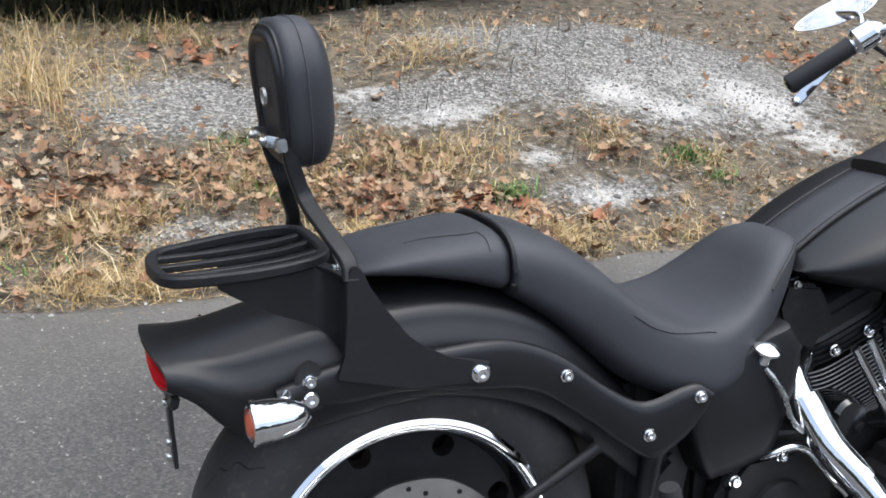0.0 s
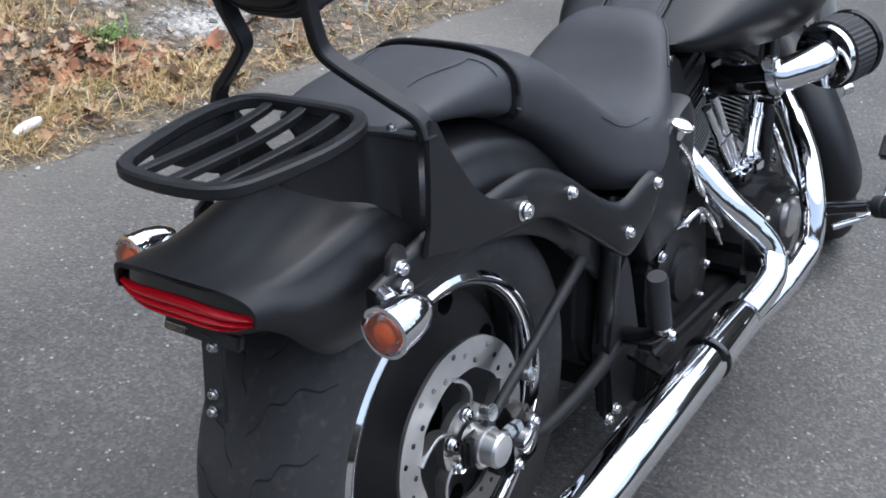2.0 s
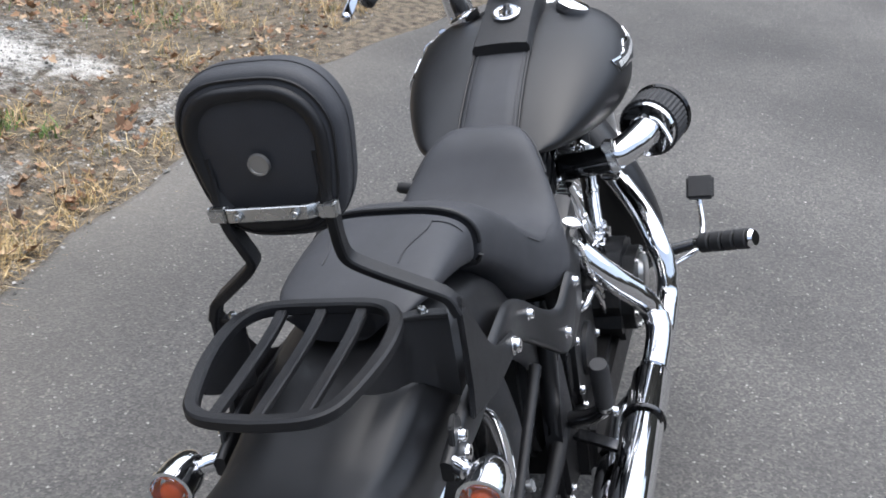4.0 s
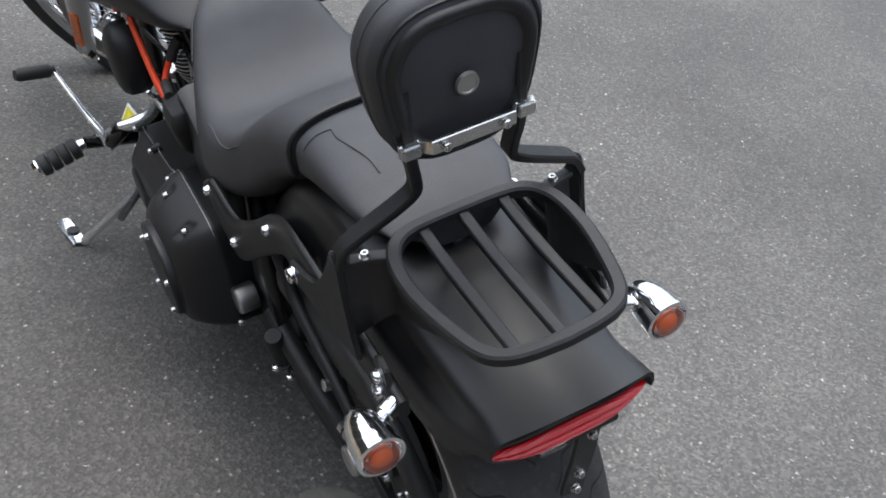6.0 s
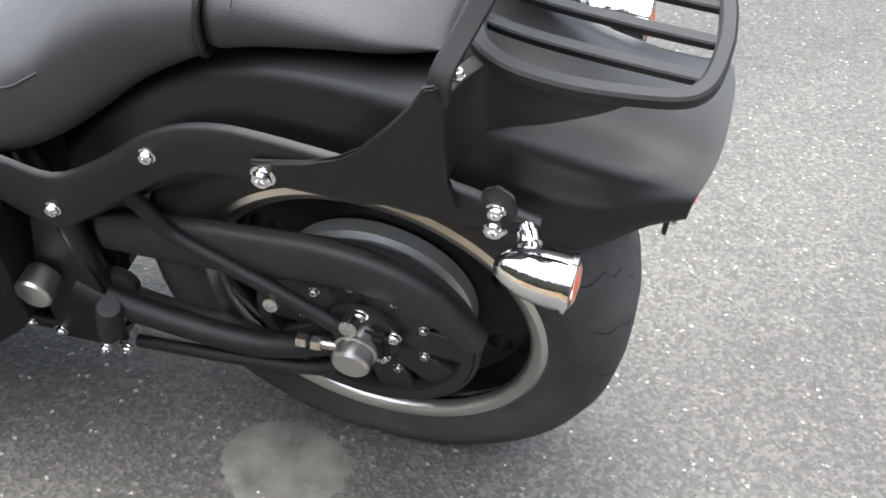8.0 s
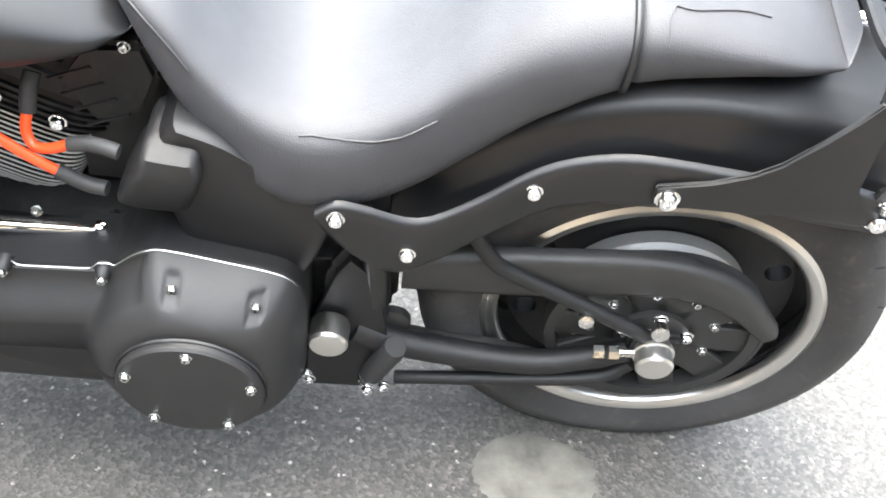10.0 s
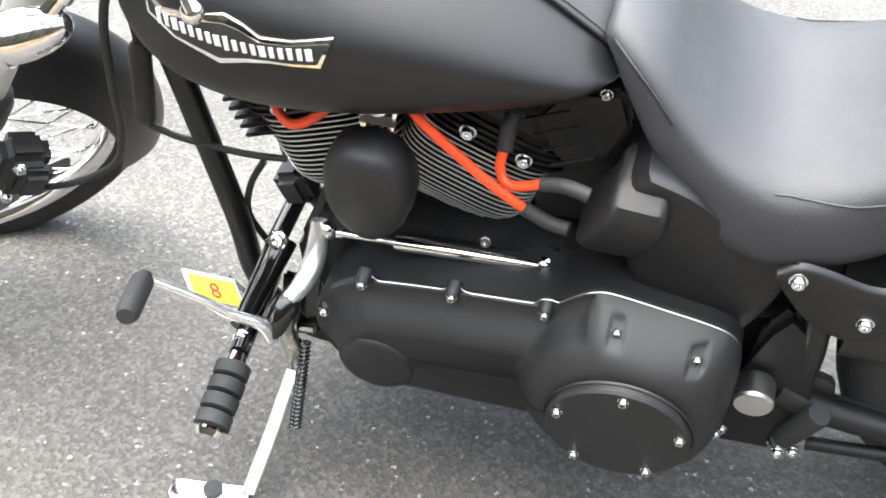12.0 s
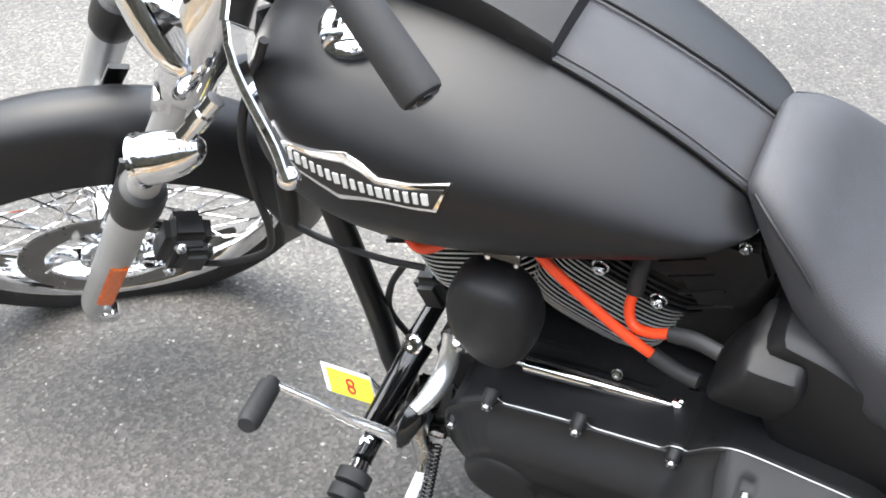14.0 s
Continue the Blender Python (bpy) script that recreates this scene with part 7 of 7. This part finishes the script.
def build_controls():
    # risers and handlebar
    bm = bmesh.new()
    for l in (0.045, -0.045):
        tube(bm, [front(-0.01, l, 0.86), front(-0.03, l, 0.94), front(-0.045, l, 1.01)], [0.018, 0.016, 0.019], 18, smooth=4)
    part("riser", bm, CHROME, bike, "chrome handlebar risers")
    bm = bmesh.new()
    gl0, gl1 = front(-0.064, 0.364, 1.02), front(0.0, 0.240, 1.03)
    gr0, gr1 = front(-0.064, -0.364, 1.02), front(0.0, -0.240, 1.03)
    tube(bm, [gl0, gl1, front(0.015, 0.17, 1.03), front(-0.02, 0.10, 1.015), front(-0.045, 0.05, 1.01), front(-0.045, -0.05, 1.01), front(-0.02, -0.10, 1.015), front(0.015, -0.17, 1.03), gr1, gr0], 0.0127, 14, smooth=6)
    bar = part("handlebar", bm, CHROME, bike, "chrome handlebar")
    for a, b in ((gl0, gl1), (gr0, gr1)):
        bm = bmesh.new()
        tube(bm, [a, a.lerp(b, 0.02), a.lerp(b, 0.05), a.lerp(b, 0.93), a.lerp(b, 1.0)], [0.014, 0.0185, 0.020, 0.0185, 0.0195], 24)
        part("grip", bm, GRIP, bar, "black rubber handlebar grip")
    bm = bmesh.new()
    lathe(bm, [(0.0001, 0.002), (0.008, 0.002), (0.009, 0.0), (0.015, 0.0)], axis(gl0, gl0 - gl1), 20, cap=False)
    part("grip_end", bm, GLOSS, bar, "recessed grip end")
    # switch housing, lever and perch, both sides
    for s, a, b in ((1, gl0, gl1), (-1, gr0, gr1)):
        d = (b - a).normalized()
        p = b + d * 0.03
        bm = bmesh.new()
        tube(bm, [p - d * 0.025, p - d * 0.018, p + d * 0.018, p + d * 0.03], [0.020, 0.027, 0.027, 0.018], 20)
        sw = part("switch_housing", bm, CHROME, bar, "chrome switch housing")
        fwd = (AHEAD - UP * 0.35).normalized()
        piv = p + d * 0.02 + fwd * 0.035
        bm = bmesh.new()
        tip = front(0.030, s * 0.392, 0.935)
        mid = piv.lerp(tip, 0.5) + AHEAD * 0.03
        tube(bm, [piv, mid, tip.lerp(mid, 0.15), tip], [0.01] * 4, smooth=6, flat=(0.022, 0.008, (0.3, 0, 1)))
        bmesh.ops.create_uvsphere(bm, u_segments=16, v_segments=10, radius=0.0105, matrix=Matrix.Translation(tip))
        part("lever", bm, CHROME, bike, "polished hand lever with ball end")
        bm = bmesh.new()
        far = piv.lerp(mid, 0.85)
        tube(bm, [piv - AHEAD * 0.004, piv.lerp(far, 0.5), far], 0.01, flat=(0.034, 0.010, (0.3, 0, 1)), smooth=3)
        part("lever_blade", bm, CHROME, sw, "broad chrome root of the lever")
        bm = bmesh.new()
        tube(bm, [p, piv], [0.018, 0.014], 14)
        part("lever_perch", bm, CHROME, sw, "chrome lever perch")
    # left mirror on its stalk
    bm = bmesh.new()
    base = gl1 + Vector((0.03, 0.01, 0.02))
    head = Vector((1.088, 0.360, 1.124))
    tube(bm, [base, base.lerp(head, 0.4) + Vector((0.02, 0, 0.02)), head], 0.006, 12, smooth=6)
    mirror = part("mirror", bm, CHROME, bike, "chrome mirror on a short stalk")
    bm = bmesh.new()
    long_way = Vector((0.70, -0.58, 0.40)).normalized()
    face = Vector((-0.53, -0.68, 0.50))
    face = (face - long_way * face.dot(long_way)).normalized()
    wide = long_way.cross(face)
    mm = Matrix(((wide.x, long_way.x, face.x, head.x), (wide.y, long_way.y, face.y, head.y), (wide.z, long_way.z, face.z, head.z), (0, 0, 0, 1)))
    rings = []
    for h, f in ((-0.022, 0.15), (-0.018, 0.6), (-0.010, 0.88), (0.0, 1.0), (0.006, 1.0)):
        ring = []
        for k in range(40):
            a = 2 * math.pi * k / 40
            ring.append(mm @ Vector((0.027 * f * math.sin(a) * (1 + 0.25 * math.cos(a)), 0.086 * f * math.cos(a), h)))
        rings.append(ring)
    loft(bm, rings)
    part("mirror_shell", bm, CHROME, mirror, "teardrop chrome mirror back")
    bm = bmesh.new()
    loft(bm, [[mm @ Vector((0.027 * f * math.sin(2 * math.pi * k / 40) * (1 + 0.25 * math.cos(2 * math.pi * k / 40)), 0.086 * f * math.cos(2 * math.pi * k / 40), 0.0075)) for k in range(40)] for f in (0.93, 0.05)])
    part("mirror_glass", bm, MIRROR_GLASS, mirror, "mirror glass")
    # headlight
    bm = bmesh.new()
    mh = axis(front(0.19, -0.04, 0.93), Vector((0.75, 0.65, -0.05)))
    lathe(bm, [(0.0001, -0.10), (0.04, -0.095), (0.07, -0.06), (0.082, 0.0), (0.086, 0.02), (0.080, 0.03), (0.0001, 0.036)], mh, 40, cap=False)
    part("headlight", bm, CHROME, bike, "chrome headlight shell")
    # clutch cable with its rubber sleeve, beside the frame's neck
    bm = bmesh.new()
    tube(bm, [front(0.01, 0.21, 1.02), (1.19, 0.21, 0.99), (1.245, 0.155, 0.88), (1.236, 0.122, 0.76), (1.238, 0.112, 0.66), (1.259, 0.104, 0.530), (1.240, 0.102, 0.505), (1.194, 0.100, 0.494), (1.130, 0.09, 0.480), (1.08, 0.08, 0.475)], 0.0048, 10, smooth=8)
    cab = part("clutch_cable", bm, GRIP, bike, "black clutch cable")
    bm = bmesh.new()
    tube(bm, [(1.236, 0.112, 0.665), (1.238, 0.110, 0.652), (1.259, 0.104, 0.530), (1.260, 0.103, 0.517)], [0.007, 0.014, 0.014, 0.007], 16)
    part("cable_sleeve", bm, GRIP, cab, "thick rubber cable sleeve")
    bm = bmesh.new()
    tube(bm, [(1.14, 0.06, 0.26), (1.155, 0.075, 0.34), (1.14, 0.08, 0.41), (1.12, 0.07, 0.45)], 0.005, 10, smooth=6)
    part("wiring", bm, GRIP, bike, "black wiring loop")
    bm = bmesh.new()
    box(bm, (0.05, 0.09, 0.06), Matrix.Translation((1.085, 0.03, 0.40)) @ Matrix.Rotation(radians(20), 4, 'Y'), 0.012, 3)
    part("regulator", bm, PLASTIC, bike, "black voltage regulator behind the downtubes")
    bm = bmesh.new()
    tube(bm, [(1.10, -0.115, 0.336), (1.10, 0.118, 0.336)], 0.014, 16)
    mt = part("engine_mount", bm, GLOSS, bike, "black engine mount")
    bolt(BIG_BOLT, (1.100, 0.118, 0.338), Y, mt)
    # main wiring and backbone under the tank
    bm = bmesh.new()
    tube(bm, [(1.29, 0, 0.83), (1.15, 0, 0.80), (0.95, 0, 0.76), (0.75, 0, 0.70), (0.60, 0, 0.60), (0.45, 0, 0.55)], 0.025, 16, smooth=4)
    part("backbone", bm, GLOSS, bike, "gloss black frame backbone")


build_controls()


# ---- a pale dried stain on the asphalt beside the rear tyre ----
def build_stain():
    bm = bmesh.new()
    rings = []
    for f, z in ((1.0, -0.001), (0.97, 0.0012), (0.7, 0.002), (0.05, 0.0024)):
        ring = []
        for k in range(72):
            a = 2 * math.pi * k / 72
            wob = 1 + 0.16 * noise.noise((math.cos(a) * 1.4, math.sin(a) * 1.4, 5)) + 0.07 * noise.noise((math.cos(a) * 6, math.sin(a) * 6, 8))
            ring.append((0.105 + 0.098 * f * wob * math.cos(a), 0.205 + 0.085 * f * wob * math.sin(a), z))
        rings.append(ring)
    loft(bm, rings)
    tagged(new("dried_mud_patch", finish("dried_mud_patch", bm, DRY_MUD, 60)), "pale dried mud stain on the grey asphalt", "mud patch", kind="stuff")


build_stain()


# ---- the verge: grass, leaves, stones ----
def scatter_mesh(name, mat, label, category, build):
    verts, faces = [], []
    build(verts, faces)
    me = bpy.data.meshes.new(name)
    me.from_pydata(verts, [], faces)
    me.materials.append(mat)
    return tagged(new(name, me), label, category, kind="stuff")


def blade(verts, faces, x, y, h, w, lean, az, bend=1.0):
    z = heap(x, y) - 0.005
    dx, dy = math.cos(az), math.sin(az)
    px, py = -dy * w / 2, dx * w / 2
    i = len(verts)
    for f, ww in ((0, 1), (0.35, 0.9), (0.7, 0.65)):
        o = lean * f ** (1 + bend)
        zz = h * f * (1 - 0.25 * lean / max(h, 0.01) * f)
        verts += [(x + dx * o - px * ww, y + dy * o - py * ww, z + zz), (x + dx * o + px * ww, y + dy * o + py * ww, z + zz)]
    verts.append((x + dx * lean, y + dy * lean, z + h * (1 - 0.3 * min(1, lean / max(h, 0.01)))))
    faces += [(i, i + 1, i + 3, i + 2), (i + 2, i + 3, i + 5, i + 4), (i + 4, i + 5, i + 6)]


def grassiness(x, y):
    d = y - edge_y(x)
    if d < 0.0:
        return 0.0
    g = 0.35 - 0.6 * gravel_at(x, y) - 0.6 * white_at(x, y) - 0.25 * litter_at(x, y)
    g *= 0.6 + 1.1 * noise.noise((x * 1.9, y * 1.9, 7))
    tall = 0.7 if (y > 3.85 and x < 1.5) else 0.0
    return max(0.0, g + tall + 0.95 * straw_at(x, y))


def build_verge():
    rnd = random.Random(5)

    def straw(v, f):
        for k in range(15500):
            x, y = (rnd.uniform(-2.2, 4.6) if rnd.random() < 0.8 else rnd.gauss(1.0, 4.5)), EDGE + 0.02 + abs(rnd.gauss(0, 1)) * 0.9
            if 8600 < k < 11500:
                x, y = rnd.uniform(-1.6, 4.0), rnd.uniform(2.3, 4.15)
            elif k >= 11500:
                x, y = rnd.uniform(-1.8, 3.0), EDGE + 0.04 + abs(rnd.gauss(0, 0.42))
            if y > 5.3 or rnd.random() > grassiness(x, y):
                continue
            if y > 4.0 and x > 0.35 and rnd.random() < 0.75:
                continue
            if noise.noise((x * 6.5, y * 6.5, 17)) < rnd.uniform(-0.45, 0.06):
                continue
            n = rnd.randint(5, 14)
            hh = rnd.uniform(0.03, 0.10) * (1.0 + 0.8 * max(0, noise.noise((x * 0.8, y * 0.8, 11))))
            if y > 2.9 and x < 1.6:
                hh *= 2.2 if x < 0.0 else 1.5
            for _k in range(n):
                a = rnd.uniform(0, 2 * math.pi)
                flat = 2.2 if rnd.random() < 0.5 else 1.0
                blade(v, f, x + rnd.gauss(0, 0.022), y + rnd.gauss(0, 0.022), hh * rnd.uniform(0.4, 1.2) / flat, rnd.uniform(0.0016, 0.0045), hh * rnd.uniform(0.2, 1.3) * flat, a)
    scatter_mesh("dry_grass", STRAW, "dry straw-coloured grass tufts along the asphalt edge", "dry grass", straw)

    def olive(v, f):
        for _ in range(4600):
            x, y = (rnd.uniform(-2.2, 4.6) if rnd.random() < 0.8 else rnd.gauss(1.0, 4.5)), EDGE + 0.05 + abs(rnd.gauss(0, 1)) * 1.2
            if y > 5.3 or rnd.random() > grassiness(x, y) * (0.4 + noise.noise((x * 1.1, y * 1.1, 30))):
                continue
            for _k in range(rnd.randint(4, 9) + (6 if y > 3.4 and x < 0.5 else 0)):
                h = rnd.uniform(0.02, 0.07) * (2.4 if y > 3.4 and x < 0.5 else 1)
                blade(v, f, x + rnd.gauss(0, 0.02), y + rnd.gauss(0, 0.02), h, rnd.uniform(0.002, 0.004), h * rnd.uniform(0.2, 1.0), rnd.uniform(0, 6.28))
    scatter_mesh("olive_grass", OLIVE, "low olive-green grass among the leaves", "grass", olive)

    def leaf(v, f, x, y, size, lift=0.0, curl=None):
        z = heap(x, y) + 0.004 + lift
        a = rnd.uniform(0, 2 * math.pi)
        tx, ty = rnd.gauss(0, 0.35), rnd.gauss(0, 0.35)
        i = len(v)
        outline = [(0, 0), (0.25, 0.30), (0.12, 0.46), (0.45, 0.52), (0.30, 0.72), (0.55, 0.85), (0.20, 0.92), (0, 1.15), (-0.20, 0.92), (-0.55, 0.85), (-0.30, 0.72), (-0.45, 0.52), (-0.12, 0.46), (-0.25, 0.30)]
        cu = rnd.uniform(0.1, 0.6) if curl is None else curl
        v.append((x, y, z + 0.05 * size))
        for u, w in outline:
            lx, ly = u * size, (w - 0.5) * size
            xx, yy = x + lx * math.cos(a) - ly * math.sin(a), y + lx * math.sin(a) + ly * math.cos(a)
            v.append((xx, yy, z + tx * lx + ty * ly + cu * (lx * lx + ly * ly) / size + size * 0.15))
        n = len(outline)
        f.extend([(i, i + 1 + k, i + 1 + (k + 1) % n) for k in range(n)])

    def dead(v, f):
        for k in range(24000):
            x, y = (rnd.uniform(-2.2, 4.6) if rnd.random() < 0.8 else rnd.gauss(1.0, 4.5)), EDGE + 0.03 + abs(rnd.gauss(0, 1)) * 1.1
            if k > 13500:
                x, y = rnd.uniform(-1.6, 4.0), rnd.uniform(2.3, 4.5)
            if k > 20000:
                x, y = rnd.gauss(0.2, 0.75), rnd.gauss(2.15, 0.35)
                if y < edge_y(x) + 0.04:
                    continue
            p = 0.30 * (0.5 + noise.noise((x * 2.2, y * 2.2, 40))) + 0.15 * straw_at(x, y) + 0.62 * litter_at(x, y) * (0.6 + 1.2 * noise.noise((x * 7, y * 7, 44)))
            if gravel_at(x, y) + white_at(x, y) > 0.5:
                p *= 0.10
            if y > 5.3 or rnd.random() > p:
                continue
            leaf(v, f, x, y, rnd.uniform(0.014, 0.042) * (1.5 if rnd.random() > 0.88 else 1), 0.035 * rnd.random(), rnd.uniform(0.1, 1.1))
    scatter_mesh("dead_leaves", DEAD, "curled brown dead leaves lying on the verge", "dead leaves", dead)

    def red(v, f):
        for _ in range(120):
            cx, cy = rnd.choice([(-0.5, 2.2), (0.50, 2.10), (0.80, 1.98), (0.95, 1.95), (0.25, 3.68), (0.45, 3.75), (3.3, 3.3), (1.1, 1.82), (-0.2, 2.15)])
            leaf(v, f, cx + rnd.gauss(0, 0.14), cy + rnd.gauss(0, 0.09), rnd.uniform(0.03, 0.075))
    scatter_mesh("red_leaves", RED_LEAF, "rust-red oak leaves on the grass", "red leaves", red)

    def green(v, f):
        for cx, cy, n, r in ((1.09, 2.00, 110, 0.045), (1.90, 2.17, 130, 0.065), (0.25, 2.62, 60, 0.07), (0.28, 2.07, 60, 0.045), (1.92, 1.97, 30, 0.03), (-0.48, 1.74, 30, 0.06), (3.9, 3.0, 80, 0.22), (3.4, 2.4, 60, 0.16), (0.8, 1.75, 16, 0.04)):
            for _ in range(n):
                x, y = cx + rnd.gauss(0, r), cy + rnd.gauss(0, r * 0.7)
                if y < edge_y(x) + 0.02:
                    continue
                h = rnd.uniform(0.025, 0.075)
                blade(v, f, x, y, h, rnd.uniform(0.003, 0.008), h * rnd.uniform(0.3, 1.1), rnd.uniform(0, 6.28))
    scatter_mesh("green_weeds", GREEN, "small bright green weed clumps", "weeds", green)

    def pebbles(v, f):
        for _ in range(30000):
            x, y = rnd.uniform(-1.6, 4.2), rnd.uniform(1.45, 4.6)
            d = y - edge_y(x)
            g = gravel_at(x, y) + 0.5 * white_at(x, y) + (0.35 if -0.06 < d < 0.08 else 0.16)
            if d < -0.06 or rnd.random() > g:
                continue
            s = rnd.uniform(0.003, 0.0085) * (2.0 if rnd.random() > 0.975 else 1)
            z = (heap(x, y) if d > 0 else 0.0) + s * 0.25
            i = len(v)
            for a, b, c in ((1, 0, 0), (-1, 0, 0), (0, 1, 0), (0, -1, 0), (0, 0, 1), (0, 0, -1)):
                k = rnd.uniform(0.6, 1.25)
                v.append((x + s * a * k + rnd.gauss(0, s * 0.2), y + s * b * k + rnd.gauss(0, s * 0.2), z + s * c * k * 0.7))
            f.extend([(i + p, i + q, i + r) for p, q, r in ((0, 2, 4), (2, 1, 4), (1, 3, 4), (3, 0, 4), (2, 0, 5), (1, 2, 5), (3, 1, 5), (0, 3, 5))])
    scatter_mesh("gravel", PEBBLE, "grey and white crushed stone lying loose", "gravel", pebbles)

    def grit(v, f):
        for _ in range(1100):
            x, y = rnd.uniform(-1.6, 3.4), rnd.uniform(-1.9, 1.5)
            s = rnd.uniform(0.0015, 0.0042)
            z = s * 0.3
            i = len(v)
            for a, b, c in ((1, 0, 0), (-1, 0, 0), (0, 1, 0), (0, -1, 0), (0, 0, 1), (0, 0, -1)):
                k = rnd.uniform(0.6, 1.3)
                v.append((x + s * a * k, y + s * b * k, z + s * c * k * 0.7))
            f.extend([(i + p, i + q, i + r) for p, q, r in ((0, 2, 4), (2, 1, 4), (1, 3, 4), (3, 0, 4), (2, 0, 5), (1, 2, 5), (3, 1, 5), (0, 3, 5))])
    scatter_mesh("loose_grit", PEBBLE, "tiny loose stones on the asphalt", "grit", grit)

    def twigs(v, f):
        for _ in range(80):
            cx, cy = rnd.choice([(1.65, 3.1), (1.9, 3.5), (2.4, 3.3), (1.2, 3.0), (2.8, 3.6), (1.0, 2.1)])
            x, y = cx + rnd.gauss(0, 0.22), cy + rnd.gauss(0, 0.16)
            if y < edge_y(x) + 0.05:
                continue
            h = rnd.uniform(0.05, 0.17)
            blade(v, f, x, y, h, rnd.uniform(0.0025, 0.005), h * rnd.uniform(0.05, 0.5), rnd.uniform(0, 6.28))
    scatter_mesh("dry_stalks", TWIG, "thin bare stalks on the gravel heap", "stalks", twigs)


build_verge()


def build_foam():
    bm = bmesh.new()
    pts = [(0.475, 1.622, 0.018), (0.50, 1.630, 0.020), (0.53, 1.640, 0.020), (0.565, 1.652, 0.018), (0.58, 1.657, 0.018)]
    tube(bm, pts, [0.009, 0.013, 0.013, 0.012, 0.008], 14)
    for v in bm.verts:
        v.co += Vector((noise.noise(v.co * 60), noise.noise(v.co * 60 + Vector((5, 0, 0))), noise.noise(v.co * 60 + Vector((0, 9, 0))))) * 0.003
    tagged(new("foam_scrap", finish("foam_scrap", bm, WHITE_FOAM)), "short white foam scrap lying at the asphalt edge", "litter")


build_foam()


def build_tree(x, y, h, seed):
    rnd = random.Random(seed)
    bm = bmesh.new()
    tube(bm, [(0, 0, -0.1), (rnd.gauss(0, 0.05), 0, h * 0.3), (rnd.gauss(0, 0.15), rnd.gauss(0, 0.1), h * 0.65), (rnd.gauss(0, 0.2), 0, h)], [0.16, 0.12, 0.08, 0.02], 10, smooth=4)
    tips = []
    for k in range(14):
        z = h * rnd.uniform(0.12, 0.9)
        a = rnd.uniform(0, 2 * math.pi)
        L = h * 0.28 * (1.1 - z / h) + 0.5
        p = Vector((0, 0, z))
        q = p + Vector((math.cos(a) * L, math.sin(a) * L, L * 0.45))
        tube(bm, [p, p.lerp(q, 0.5) + Vector((0, 0, -0.05)), q], [0.045, 0.028, 0.008], 6, smooth=3)
        tips.append((p, q))
    tree = tagged(new("tree"), "dark bushy tree behind the verge", "tree", "trees behind the verge")
    tree.matrix_basis = pose(x, y, 0)
    part("trunk", bm, BARK, tree, "grey bark trunk")
    v, f = [], []
    for p, q in tips:
        for _ in range(110):
            c = p.lerp(q, rnd.uniform(0.2, 1.1)) + Vector((rnd.gauss(0, 0.22), rnd.gauss(0, 0.22), rnd.gauss(0, 0.2)))
            s = rnd.uniform(0.03, 0.075)
            a = Vector((rnd.gauss(0, 1), rnd.gauss(0, 1), rnd.gauss(0, 1))).normalized()
            b = a.orthogonal().normalized()
            i = len(v)
            v += [tuple(c - a * s), tuple(c + b * s * 0.5), tuple(c + a * s), tuple(c - b * s * 0.5)]
            f.append((i, i + 1, i + 2, i + 3))
    me = bpy.data.meshes.new("crown")
    me.from_pydata(v, [], f)
    me.materials.append(WOOD_LEAF)
    crown = new("crown", me)
    crown.parent = tree
    return tree


def build_woods():
    rnd = random.Random(8)
    first = [build_tree(-1.5, 6.6, 4.2, 1), build_tree(0.6, 7.0, 5.0, 2), build_tree(2.4, 7.6, 4.6, 3)]
    k = 0
    for x, y in ((-4.2, 7.2), (-6.5, 6.8), (4.6, 8.4), (7.0, 8.8), (9.8, 9.2), (-9.2, 7.6), (-2.8, 9.2), (1.6, 9.6), (5.8, 11), (12.8, 10), (-12, 9), (15.5, 11)):
        m = pose(x + rnd.uniform(-0.4, 0.4), y, 0, 0, 0, rnd.uniform(0, 360))
        copy_thing(first[k % 3], m)
        k += 1

    def brush(v, f):
        for k in range(17000):
            x = rnd.uniform(-7, 9) if k < 6000 else rnd.uniform(-1.8, 2.6)
            y = 4.32 + 0.5 * max(0, x - 1.0) + abs(rnd.gauss(0, 0.6))
            h = rnd.uniform(0.15, 0.75) * min(1.6, 0.6 + (y - 4.3))
            blade(v, f, x, y, h, rnd.uniform(0.006, 0.016), h * rnd.uniform(0.2, 1.4), rnd.uniform(0, 6.28))
    scatter_mesh("undergrowth", WOOD_LEAF, "dark tangled undergrowth behind the verge", "undergrowth", brush)


build_woods()


def build_tree_line():
    """A ragged far tree line all round, unseen, added to shut out low sky."""
    rnd = random.Random(31)
    rings = []
    n = 150
    for i in range(n):
        a = 2 * math.pi * i / n
        r = 24 + 2.5 * math.sin(5 * a) + rnd.uniform(-1, 1)
        # height set by how much sky light it keeps off the bike
        h = 10.0 + 5.0 * math.sin(a) + 1.5 * math.sin(3 * a + 1) + rnd.uniform(-1.6, 1.8)
        c, q = math.cos(a), math.sin(a)
        rings.append([(r * c, r * q, -0.05), ((r - 0.6) * c, (r - 0.6) * q, h * 0.4), (r * c, r * q, h * 0.8), ((r + 0.8) * c, (r + 0.8) * q, h), ((r + 1.6) * c, (r + 1.6) * q, -0.05)])
    bm = bmesh.new()
    loft(bm, rings, loop=True)
    ob = new("backdrop", finish("backdrop", bm, FAR_WOOD))
    tagged(ob, "unseen dark tree line added round the place to dim low sky", "tree line", kind="structure")


build_tree_line()
